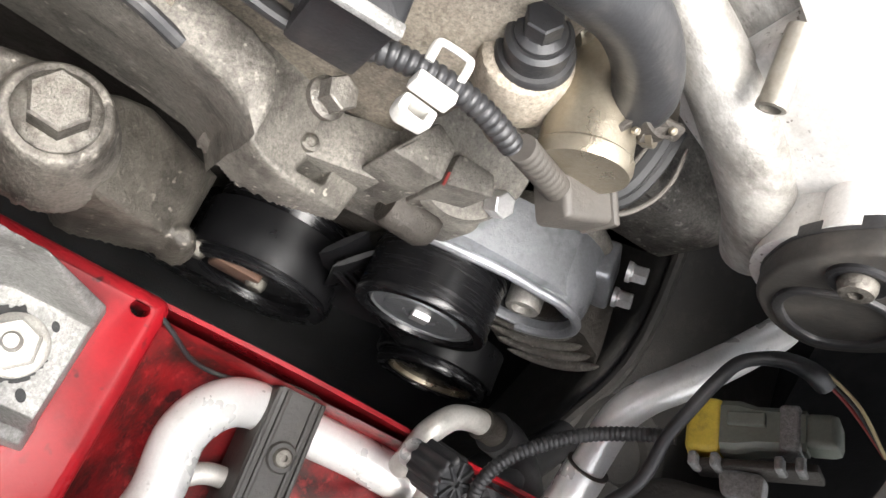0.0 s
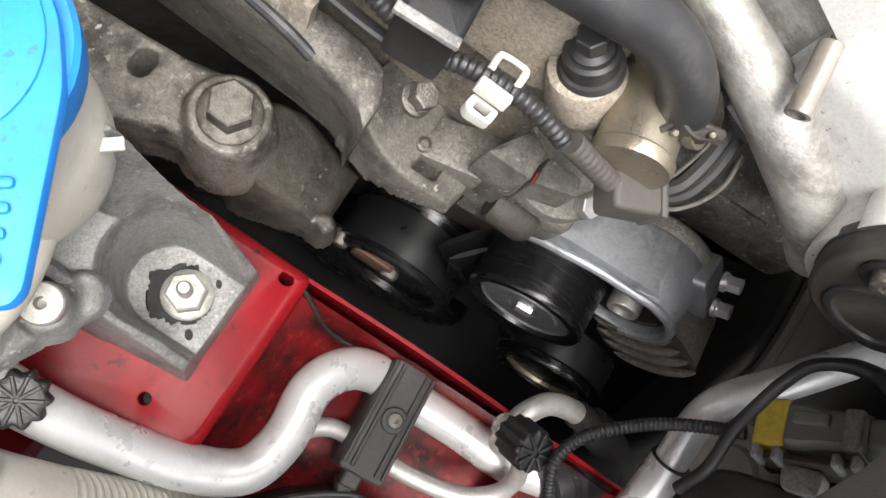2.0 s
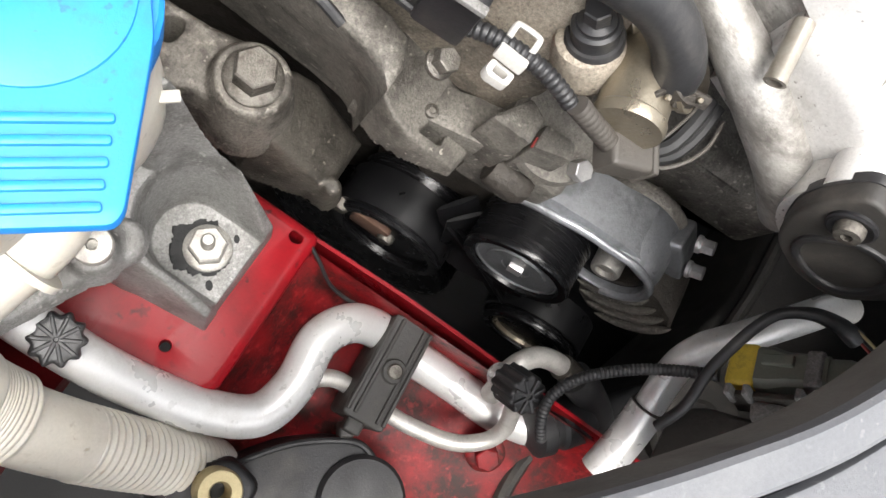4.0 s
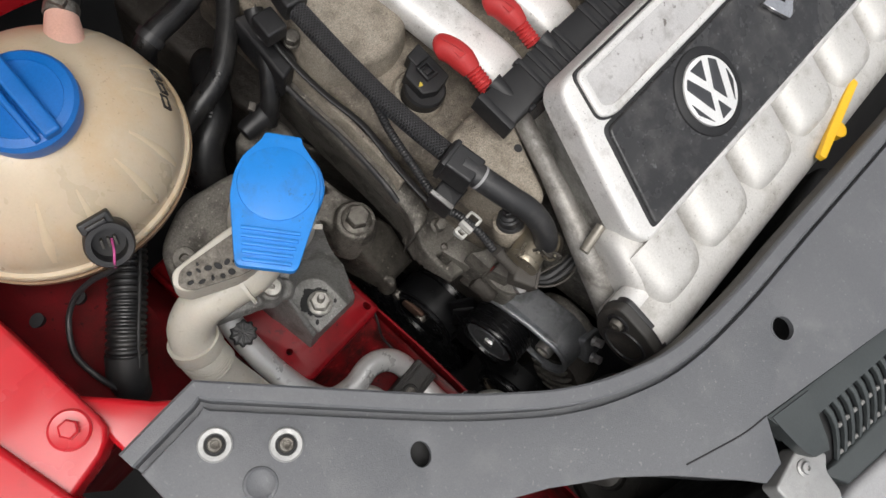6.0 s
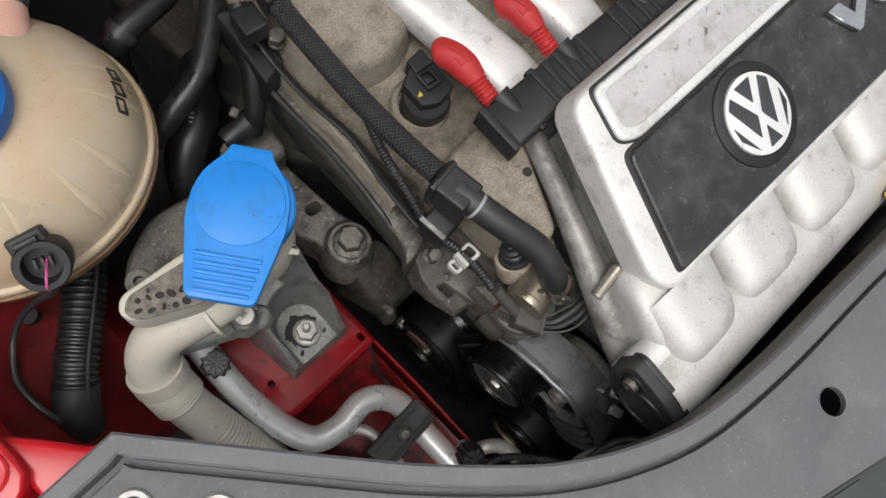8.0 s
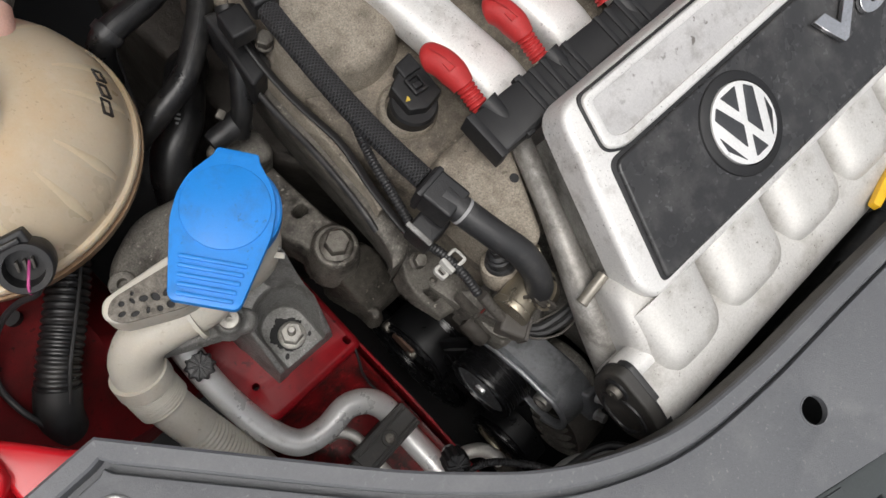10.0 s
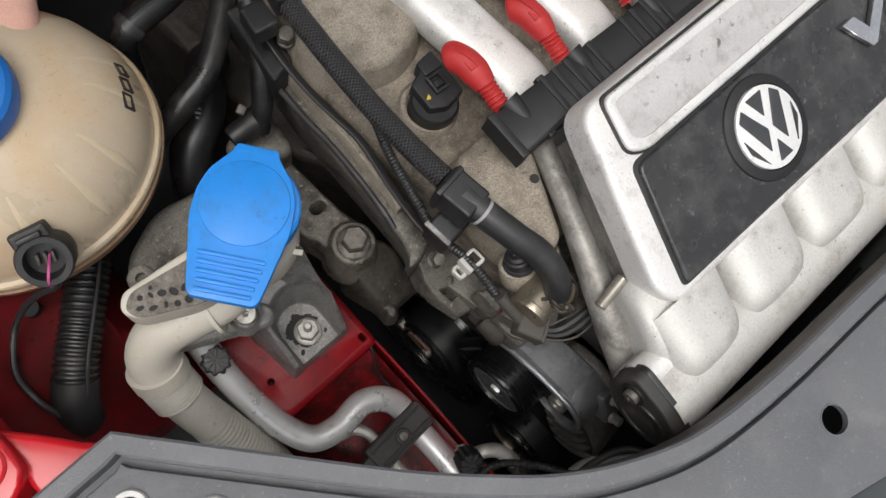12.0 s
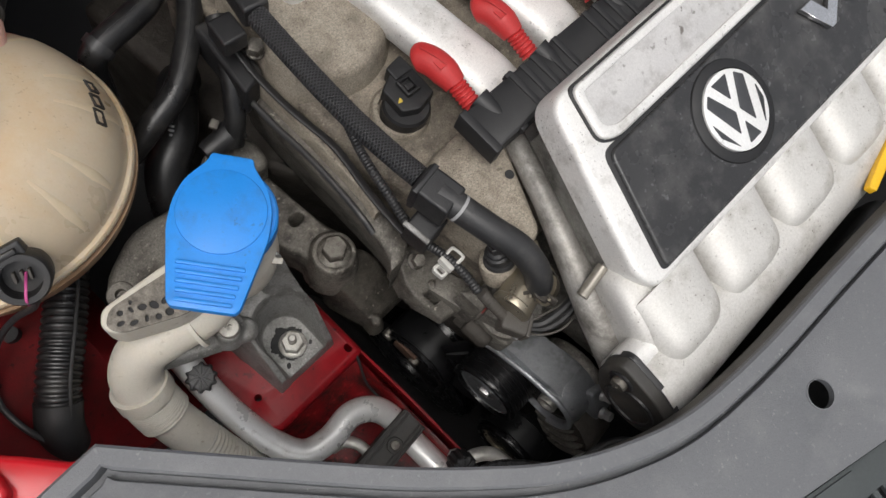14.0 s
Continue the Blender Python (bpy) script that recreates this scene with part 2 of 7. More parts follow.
M["tank"] = pm("yellowed_tank_plastic", (0.55, 0.455, 0.328), 0.34, var=0.16, scale=22, dirt=(0.50, 0.315, 0.14), dirt_amount=0.42, dirt_scale=17, bump=0.06, coat=0.12, sub=0.25, specks=0.25, speck=(0.14, 0.09, 0.05), speck_scale=420, grain=0.06, stretch=(1, 1, 0.4))
M["tank_light"] = pm("thin_tank_plastic", (0.63, 0.50, 0.335), 0.36, var=0.1, scale=30, bump=0.04, sub=0.3, grain=0.05)
# lower shell colour: brown stain, darkened as well for shade below the seam
M["tank_brown"] = pm("brown_stained_shaded_tank_plastic", (0.34, 0.22, 0.13), 0.4, var=0.15, scale=16, dirt=(0.12, 0.075, 0.045), dirt_amount=0.6, dirt_scale=30, bump=0.08, sub=0.1)
M["tank_pink"] = pm("pink_stained_tank_plastic", (0.66, 0.39, 0.31), 0.4, var=0.15, scale=40, bump=0.06, sub=0.2)
M["white"] = pm("yellowed_white_plastic", (0.53, 0.50, 0.435), 0.42, var=0.08, scale=25, dirt=(0.32, 0.28, 0.22), dirt_amount=0.3, dirt_scale=30, bump=0.08, sub=0.15, specks=0.6, speck=(0.25, 0.2, 0.14), speck_scale=200, grain=0.12)
M["clipwhite"] = pm("white_nylon", (0.44, 0.43, 0.40), 0.45, var=0.06, bump=0.05)
M["yellow"] = pm("yellow_plastic", (0.82, 0.47, 0.02), 0.45, var=0.08, dirt=(0.4, 0.17, 0.02), dirt_amount=0.1, bump=0.06)
M["yellow_dirty"] = pm("dirty_yellow_plastic", (0.62, 0.46, 0.06), 0.5, var=0.12, dirt=(0.08, 0.06, 0.03), dirt_amount=0.35, dirt_scale=130, bump=0.1)
M["olive"] = pm("olive_grey_plastic", (0.15, 0.16, 0.13), 0.5, var=0.2, dirt=GRIME, dirt_amount=0.3, bump=0.1)
M["belt"] = pm("ribbed_belt_rubber", (0.005, 0.005, 0.0055), 0.34, var=0.25, bump=0.1)
M["pulley"] = pm("black_pulley", (0.005, 0.005, 0.0055), 0.24, var=0.3, scale=60, bump=0.12, bump_scale=120, stretch=(14, 1, 1), spec=0.4)
M["zinc"] = pm("dull_zinc", (0.45, 0.435, 0.40), 0.46, 0.6, var=0.2, scale=80, dirt=(0.16, 0.14, 0.115), dirt_amount=0.4, dirt_scale=110, bump=0.4, bump_scale=1200, grain=0.4, oil=0.25)
M["dust_plastic"] = pm("dusty_black_plastic", (0.032, 0.03, 0.027), 0.6, var=0.3, scale=50, dirt=(0.09, 0.08, 0.068), dirt_amount=0.35, dirt_scale=60, bump=0.3)
M["dust_grey"] = pm("dusty_grey_plastic", (0.10, 0.092, 0.08), 0.7, var=0.25, scale=40, dirt=(0.03, 0.027, 0.023), dirt_amount=0.5, dirt_scale=45, bump=0.3, grain=0.3)
M["washer_zinc"] = pm("bright_zinc", (0.34, 0.34, 0.335), 0.4, 0.35, var=0.15, scale=120, dirt=(0.25, 0.24, 0.22), dirt_amount=0.3, dirt_scale=150, bump=0.3)
M["bumper_grey"] = pm("pale_grey_bumper", (0.34, 0.34, 0.345), 0.35, var=0.08, scale=20, bump=0.1)
# near-black of the bay; also paints the shade inside hollows and slots
M["bay"] = pm("oily_black_and_painted_shade", (0.017, 0.017, 0.018), 0.7, var=0.4, scale=15, bump=0.3)
M["chrome"] = pm("brushed_chrome", (0.74, 0.74, 0.75), 0.16, 0.95, var=0.08, bump=0.03)
M["badge_white"] = pm("badge_white", (0.75, 0.75, 0.74), 0.35, 0.2, var=0.05, bump=0.03)
M["badge_dark"] = pm("badge_grey", (0.06, 0.062, 0.066), 0.35, 0.3, var=0.1, bump=0.03)
M["seal_red"] = pm("faded_red_seal", (0.22, 0.03, 0.025), 0.6, var=0.2, bump=0)
M["disc_grey"] = pm("grey_pressed_steel", (0.16, 0.165, 0.17), 0.4, 0.5, var=0.25, scale=70, dirt=(0.04, 0.04, 0.04), dirt_amount=0.4, dirt_scale=60, bump=0.2)
M["hose_satin"] = pm("satin_black_hose", (0.010, 0.010, 0.0105), 0.36, var=0.3, scale=50, dirt=(0.05, 0.047, 0.043), dirt_amount=0.42, dirt_scale=70, bump=0.3, bump_scale=300)
M["brass"] = pm("dull_brass", (0.52, 0.44, 0.25), 0.4, 0.5, var=0.2, scale=80, dirt=(0.2, 0.16, 0.08), dirt_amount=0.3, dirt_scale=80, bump=0.3)
M["ink"] = pm("black_ink", (0.02, 0.016, 0.014), 0.6, var=0.2, bump=0)
M["print"] = pm("grey_print", (0.3, 0.3, 0.3), 0.6, var=0.2, bump=0)
M["grease"] = pm("black_sealant", (0.003, 0.003, 0.003), 0.6, var=0.4, scale=150, bump=0.8, bump_scale=400)
M["pink"] = pm("pink_wire", (0.5, 0.08, 0.25), 0.5, var=0.1, bump=0)
M["ground"] = pm("asphalt", (0.05, 0.05, 0.05), 0.9, var=0.2, scale=5, bump=0.5, bump_scale=60)


def woven(name, base):
    """A braided textile sleeve."""
    m = pm(name, base, 0.6, var=0.2, bump=0)
    nt = m.node_tree
    tc = nt.nodes.new("ShaderNodeTexCoord")
    hs = []
    for ang in (38, -38):
        mp = nt.nodes.new("ShaderNodeMapping")
        mp.inputs["Rotation"].default_value = (0, 0, radians(90 + ang))
        w = nt.nodes.new("ShaderNodeTexWave")
        w.inputs["Scale"].default_value = 165
        nt.links.new(tc.outputs["Object"], mp.inputs["Vector"])
        nt.links.new(mp.outputs["Vector"], w.inputs["Vector"])
        hs.append(w.outputs["Fac"])
    mx = nt.nodes.new("ShaderNodeMath")
    mx.operation = 'MAXIMUM'
    nt.links.new(hs[0], mx.inputs[0])
    nt.links.new(hs[1], mx.inputs[1])
    cm = nt.nodes.new("ShaderNodeMix")
    cm.data_type = 'RGBA'
    cm.inputs[6].default_value = (base[0] * 0.25, base[1] * 0.25, base[2] * 0.25, 1)
    cm.inputs[7].default_value = (base[0] * 2.1, base[1] * 2.1, base[2] * 2.1, 1)
    sq = nt.nodes.new("ShaderNodeMath")
    sq.operation = 'POWER'
    sq.inputs[1].default_value = 2.5
    nt.links.new(mx.outputs[0], sq.inputs[0])
    nt.links.new(sq.outputs[0], cm.inputs[0])
    nt.links.new(cm.outputs[2], nt.nodes["Principled BSDF"].inputs["Base Color"])
    bp = nt.nodes.new("ShaderNodeBump")
    bp.inputs["Strength"].default_value = 0.9
    bp.inputs["Distance"].default_value = 0.0012
    nt.links.new(mx.outputs[0], bp.inputs["Height"])
    nt.links.new(bp.outputs["Normal"], nt.nodes["Principled BSDF"].inputs["Normal"])
    return m


M["braid"] = woven("braided_sleeve", (0.02, 0.02, 0.021))

# ---- mesh helpers ----
WORLD_AT = {}
DATUM = Vector((0, 0, 0))


GAUGE = [1.0, Vector((0, 0, 0))]


def datum(x=0.0, y=0.0, z=0.0, gauge=1.0, about=(0, 0, 0)):
    """Sets the datum, in millimetres, and the gauge about a point, to which the things that follow are built."""
    DATUM[:] = (x * 0.001, y * 0.001, z * 0.001)
    GAUGE[:] = (gauge, Vector(about))


def gauged(p):
    return GAUGE[1] + (Vector(p) - GAUGE[1]) * GAUGE[0]


def thing(name, at, label, category, group="", kind=""):
    ob = new(name)
    ob.empty_display_size = 0.01
    ob.location = gauged(at) + DATUM
    WORLD_AT[ob.name] = gauged(at) + DATUM
    return tagged(ob, label, category, group, kind)


def part(name, bm, material, parent=None, label="", category="", group="", kind="", sharp=35, bevel=0.0):
    """Links a bmesh, in world places, as one mesh object, with its origin in its middle."""
    if bevel:
        es = [e for e in bm.edges if len(e.link_faces) == 2 and e.calc_face_angle(0) > 0.5]
        bmesh.ops.bevel(bm, geom=es, offset=bevel, segments=2, profile=0.6, affect='EDGES', clamp_overlap=True)
    bmesh.ops.recalc_face_normals(bm, faces=bm.faces)
    if GAUGE[0] != 1.0:
        for v in bm.verts:
            v.co = gauged(v.co)
    lo = Vector([min(v.co[i] for v in bm.verts) for i in range(3)])
    hi = Vector([max(v.co[i] for v in bm.verts) for i in range(3)])
    mid = (lo + hi) / 2
    bmesh.ops.translate(bm, verts=bm.verts, vec=-mid)
    mid += DATUM
    me = bpy.data.meshes.new(name)
    bm.to_mesh(me)
    bm.free()
    for p in me.polygons:
        p.use_smooth = True
    me.set_sharp_from_angle(angle=radians(sharp))
    me.materials.append(M[material] if isinstance(material, str) else material)
    ob = new(name, me)
    WORLD_AT[ob.name] = mid
    if parent:
        ob.parent = parent
        ob.location = mid - WORLD_AT[parent.name]
    else:
        ob.location = mid
    return tagged(ob, label, category, group, kind)


def spline(pts, sub=8):
    """A smooth line through the points."""
    p = [Vector(q) for q in pts]
    p = [p[0] * 2 - p[1]] + p + [p[-1] * 2 - p[-2]]
    out = []
    for i in range(1, len(p) - 2):
        for k in range(sub):
            t = k / sub
            a, b, c, d = p[i - 1], p[i], p[i + 1], p[i + 2]
            out.append(0.5 * (2 * b + (c - a) * t + (2 * a - 5 * b + 4 * c - d) * t * t + (3 * b - a - 3 * c + d) * t ** 3))
    return out + [p[-2]]


def sweep(line, radius, n=16, cap=True, bm=None, flat=1.0):
    """A round bar along a line; radius is a number or a function of (share of length, metres)."""
    bm = bm or bmesh.new()
    total, at = sum((b - a).length for a, b in zip(line, line[1:])), 0.0
    up = None
    rings = []
    for i, p in enumerate(line):
        if i:
            at += (p - line[i - 1]).length
        d = (line[min(i + 1, len(line) - 1)] - line[max(i - 1, 0)]).normalized()
        if up is None:
            up = d.orthogonal().normalized()
        up = (up - d * up.dot(d)).normalized()
        side = d.cross(up)
        r = radius(at / total, at) if callable(radius) else radius
        rings.append([bm.verts.new(p + (up * math.cos(a) * flat + side * math.sin(a)) * r) for a in (2 * math.pi * k / n for k in range(n))])
    for a, b in zip(rings, rings[1:]):
        for k in range(n):
            bm.faces.new((a[k], a[(k + 1) % n], b[(k + 1) % n], b[k]))
    if cap:
        bm.faces.new(rings[0][::-1])
        bm.faces.new(rings[-1])
    return bm


def tube(pts, radius, n=16, sub=8, cap=True, bm=None, flat=1.0):
    return sweep(spline(pts, sub), radius, n, cap, bm, flat)


def corrugated(pts, radius, pitch=0.004, depth=0.1, n=18, bm=None):
    """A corrugated hose: rings along a smooth line."""
    line = spline(pts, 30)
    total = sum((b - a).length for a, b in zip(line, line[1:]))
    count = int(total / pitch * 6)
    pos, out, at, j = 0.0, [], 0.0, 0
    for i in range(count + 1):
        want = total * i / count
        while j < len(line) - 2 and at + (line[j + 1] - line[j]).length < want:
            at += (line[j + 1] - line[j]).length
            j += 1
        seg = (line[j + 1] - line[j])
        out.append(line[j] + seg * max(0.0, min(1.0, (want - at) / max(seg.length, 1e-9))))
    return sweep(out, lambda s, m: radius * (1 - depth * (0.5 + 0.5 * math.cos(2 * math.pi * m / pitch)) ** 2), n, True, bm)


def frame_to(a, axis):
    """A pose at a whose z runs along axis."""
    q = Vector(axis).normalized().to_track_quat("Z", "Y")
    return Matrix.Translation(a) @ q.to_matrix().to_4x4()


def lathe(profile, at, axis=(0, 0, 1), n=32, bm=None, hollow=False):
    """A turned body: (radius, height) pairs about an axis."""
    bm = bm or bmesh.new()
    m = frame_to(at, axis)
    rings = []
    for r, h in profile:
        if r < 1e-6:
            rings.append([bm.verts.new(m @ Vector((0, 0, h)))])
        else:
            rings.append([bm.verts.new(m @ Vector((r * math.cos(2 * math.pi * k / n), r * math.sin(2 * math.pi * k / n), h))) for k in range(n)])
    for a, b in zip(rings, rings[1:]):
        for k in range(n):
            if len(a) == 1 and len(b) > 1:
                bm.faces.new((a[0], b[k], b[(k + 1) % n]))
            elif len(b) == 1 and len(a) > 1:
                bm.faces.new((a[k], a[(k + 1) % n], b[0]))
            elif len(a) > 1:
                bm.faces.new((a[k], a[(k + 1) % n], b[(k + 1) % n], b[k]))
    if hollow:
        for k in range(n):
            bm.faces.new((rings[-1][k], rings[-1][(k + 1) % n], rings[0][(k + 1) % n], rings[0][k]))
        return bm
    for ring in (rings[0], rings[-1]):
        if len(ring) > 1:
            bm.faces.new(ring)
    return bm


def prism(n, r, h, at, axis=(0, 0, 1), turn=0.0, chamfer=0.0, bm=None):
    """An n-sided prism with a chamfered top."""
    bm = bm or bmesh.new()
    m = frame_to(at, axis) @ pose(0, 0, 0, 0, 0, turn)
    rows = [(r, 0), (r, h - chamfer), (r - chamfer * 1.3, h)] if chamfer else [(r, 0), (r, h)]
    rings = [[bm.verts.new(m @ Vector((q * math.cos(2 * math.pi * k / n), q * math.sin(2 * math.pi * k / n), z))) for k in range(n)] for q, z in rows]
    for a, b in zip(rings, rings[1:]):
        for k in range(n):
            bm.faces.new((a[k], a[(k + 1) % n], b[(k + 1) % n], b[k]))
    bm.faces.new(rings[0][::-1])
    bm.faces.new(rings[-1])
    return bm


def rounded(pts, r, n=4):
    """A closed outline with its corners rounded; r is one radius or one for each corner."""
    out = []
    for i, p in enumerate(pts):
        p, a, c = Vector(p), Vector(pts[i - 1]), Vector(pts[(i + 1) % len(pts)])
        q = r[i] if isinstance(r, (list, tuple)) else r
        u, v = (a - p), (c - p)
        q = min(q, u.length * 0.45, v.length * 0.45)
        s, e = p + u.normalized() * q, p + v.normalized() * q
        for k in range(n + 1):
            t = k / n
            out.append(s * (1 - t) ** 2 + p * 2 * t * (1 - t) + e * t * t)
    return out


def slab(outline, z0, z1, m=None, bevel=0.0, bm=None, holes=(), draft=0.0):
    """A plate of that outline (in x, y), from z0 to z1, with a rounded upper edge and holes through it."""
    bm = bm or bmesh.new()
    m = m or Matrix()
    mid = sum((Vector(p[:2]) for p in outline), Vector((0, 0))) / len(outline)

    def ring(pts, z, inset):
        out = []
        k = len(pts)
        area = sum(pts[i - 1][0] * pts[i][1] - pts[i][0] * pts[i - 1][1] for i in range(k))
        sgn = 1 if area > 0 else -1
        for i in range(k):
            p = Vector(pts[i][:2])
            a, c = Vector(pts[i - 1][:2]), Vector(pts[(i + 1) % k][:2])
            t = (c - a)
            nrm = Vector((-t.y, t.x)).normalized() * sgn if t.length > 1e-9 else Vector((0, 0))
            q = p + nrm * inset
            out.append(bm.verts.new(m @ Vector((q.x, q.y, z))))
        return out

    loops_top, loops_low = [], []
    for j, pts in enumerate((outline, *holes)):
        s, q = (1, bevel) if j == 0 else (-1, min(bevel, 0.0006))
        rows = [ring(pts, z0, -draft * s), ring(pts, z1 - q, 0)]
        if bevel:
            for a in ((45, 90) if q < 0.0015 else (25, 50, 72, 90)):
                rows.append(ring(pts, z1 - q + q * math.sin(radians(a)), q * (1 - math.cos(radians(a))) * s))
        for a, b in zip(rows, rows[1:]):
            for k in range(len(pts)):
                bm.faces.new((a[k], a[(k + 1) % len(pts)], b[(k + 1) % len(pts)], b[k]))
        loops_top.append(rows[-1])
        loops_low.append(rows[0])
    for loops in (loops_top, loops_low):
        if len(loops) == 1:
            f = bm.faces.new(loops[0])
            bmesh.ops.triangulate(bm, faces=[f])
        else:
            es = [bm.edges.get((lp[k], lp[(k + 1) % len(lp)])) for lp in loops for k in range(len(lp))]
            bmesh.ops.triangle_fill(bm, edges=[e for e in es if e], use_beauty=True)
    return bm


def circle(x, y, r, n=20, sx=1.0, turn=0.0):
    c, s = math.cos(radians(turn)), math.sin(radians(turn))
    return [(x + r * (sx * math.cos(a) * c - math.sin(a) * s), y + r * (sx * math.cos(a) * s + math.sin(a) * c)) for a in (2 * math.pi * k / n for k in range(n))]


def box(size, m=None, bevel=0.0, bm=None):
    """A block of that size about the middle of the pose m."""
    x, y, z = (s / 2 for s in size)
    m = m or Matrix()
    out = rounded([(-x, -y), (x, -y), (x, y), (-x, y)], max(bevel, 1e-5), 2)
    return slab(out, -z, z, m, bevel, bm)


def strip(line, profile, bm=None, side=None, close=True):
    """A profile of (outward, up) pairs carried along a line in the plane; outward is to the line's right."""
    bm = bm or bmesh.new()
    rows = []
    for i, p in enumerate(line):
        d = line[min(i + 1, len(line) - 1)] - line[max(i - 1, 0)]
        d.z = 0
        d.normalize()
        r = Vector((d.y, -d.x, 0))
        rows.append([bm.verts.new(p + r * o + Vector((0, 0, h))) for o, h in profile])
    n = len(profile)
    for a, b in zip(rows, rows[1:]):
        for k in range(n if close else n - 1):
            bm.faces.new((a[k], a[(k + 1) % n], b[(k + 1) % n], b[k]))
    if close:
        bm.faces.new(rows[0])
        bm.faces.new(rows[-1][::-1])
    return bm


def loft(rings, cap=True, bm=None, closed=True):
    bm = bm or bmesh.new()
    vs = [[bm.verts.new(p) for p in ring] for ring in rings]
    n = len(vs[0])
    for a, b in zip(vs, vs[1:]):
        for k in range(n if closed else n - 1):
            bm.faces.new((a[k], a[(k + 1) % n], b[(k + 1) % n], b[k]))
    if cap and closed:
        bm.faces.new(vs[0][::-1])
        bm.faces.new(vs[-1])
    return bm


def hex_bolt(name, at, axis, flats, head, label, flange=0.0, turn=0.0, stud=0.0, material="steel", group="bolts"):
    """A hexagon bolt: head, washer, and a stud end where it is a nut."""
    axis = Vector(axis).normalized()
    at = Vector(at)
    t = thing(name, at, label, "bolt", group)
    if flange:
        part("washer", lathe([(flange, 0), (flange, 0.0018), (flange - 0.0008, 0.0025), (flats * 0.55, 0.0032)], at, axis, 28), material, t)
        at = at + axis * 0.003
    part("head", prism(6, flats / math.sqrt(3), head, at, axis, turn, flats * 0.05), material, t)
    if stud:
        part("stud", lathe([(flats * 0.21, 0), (flats * 0.21, stud * 0.8), (flats * 0.15, stud)], at + axis * (head - 0.001), axis, 16), material, t)
    return t


def seg_gap(x, y, a, b):
    """Distance in plan from a point to a stretch a-b."""
    dx, dy = b[0] - a[0], b[1] - a[1]
    t = max(0.0, min(1.0, ((x - a[0]) * dx + (y - a[1]) * dy) / (dx * dx + dy * dy + 1e-12)))
    return math.hypot(x - a[0] - t * dx, y - a[1] - t * dy)


def plan_gap(x, y, pts):
    """Signed distance in plan to an outline, negative inside."""
    d, inside = 1e9, False
    for a, b in zip(pts, list(pts[1:]) + [pts[0]]):
        d = min(d, seg_gap(x, y, a, b))
        if (a[1] > y) != (b[1] > y) and x < (b[0] - a[0]) * (y - a[1]) / (b[1] - a[1]) + a[0]:
            inside = not inside
    return -d if inside else d


def pad(d, h, r=0.004, slope=4.0):
    """Height of a cast pad of top h with a rounded edge, d outside its outline."""
    u = d + r
    if u <= 0:
        return h
    if u < 0.92 * r:
        return h - r + math.sqrt(r * r - u * u)
    return h - 0.608 * r - (u - 0.92 * r) * slope


def blend(a, b, k=0.004):
    h = max(k - abs(a - b), 0.0) / k
    return max(a, b) + h * h * k * 0.25


def casting(x0, x1, y0, y1, f, low, step=0.0011, skirt=0.01, smooth=5):
    """A cast body given by its height over the plan."""
    bm = bmesh.new()
    nx, ny = int((x1 - x0) / step) + 1, int((y1 - y0) / step) + 1
    hs = [[f(x0 + i * step, y0 + j * step) for j in range(ny)] for i in range(nx)]
    vs = {}

    def vert(i, j):
        if (i, j) not in vs:
            vs[i, j] = bm.verts.new((x0 + i * step, y0 + j * step, max(low, hs[i][j])))
        return vs[i, j]

    for i in range(nx - 1):
        for j in range(ny - 1):
            if max(hs[i][j], hs[i + 1][j], hs[i][j + 1], hs[i + 1][j + 1]) > low:
                bm.faces.new((vert(i, j), vert(i + 1, j), vert(i + 1, j + 1), vert(i, j + 1)))
    for _ in range(smooth):
        bmesh.ops.smooth_vert(bm, verts=bm.verts, factor=0.5, use_axis_x=True, use_axis_y=True, use_axis_z=True)
    edge = [e for e in bm.edges if len(e.link_faces) == 1]
    ext = bmesh.ops.extrude_edge_only(bm, edges=edge)["geom"]
    for v in ext:
        if isinstance(v, bmesh.types.BMVert):
            v.co.z -= skirt
    return bm


def along(y, rows):
    """Reads a value at y from (y, value) rows."""
    for (a, p), (b, q) in zip(rows, rows[1:]):
        if y <= b:
            t = max(0.0, min(1.0, (y - a) / (b - a)))
            return p + (q - p) * t
    return rows[-1][1]

# ---- setting: ground, bay ----
part("ground", slab([(-30, -30), (30, -30), (30, 30), (-30, 30)], -0.05, 0.0), "ground", label="grey asphalt ground under the car", category="ground", kind="structure")
part("bay_floor", slab([(-0.6, -0.5), (1.1, -0.5), (1.1, 0.7), (-0.6, 0.7)], 0.40, 0.42), "bay", label="oily black undertray of the engine bay", category="undertray", kind="structure")
part("wall_front", slab([(-0.6, -0.50), (1.1, -0.50), (1.1, -0.47), (-0.6, -0.47)], 0.42, 0.96), "bay", label="dark inner front wall of the engine bay", category="wall", kind="structure")
part("wall_rear", slab([(-0.6, 0.66), (1.1, 0.66), (1.1, 0.72), (-0.6, 0.72)], 0.42, 1.06), "bay", label="dark bulkhead behind the engine", category="wall", kind="structure")
part("wall_side", slab([(-0.6, -0.47), (-0.57, -0.47), (-0.57, 0.66), (-0.6, 0.66)], 0.42, 0.96), "bay", label="dark wing side of the engine bay", category="wall", kind="structure")
part("wall_far", slab([(1.07, -0.47), (1.1, -0.47), (1.1, 0.66), (1.07, 0.66)], 0.42, 0.96), "bay", label="dark far side of the engine bay", category="wall", kind="structure")

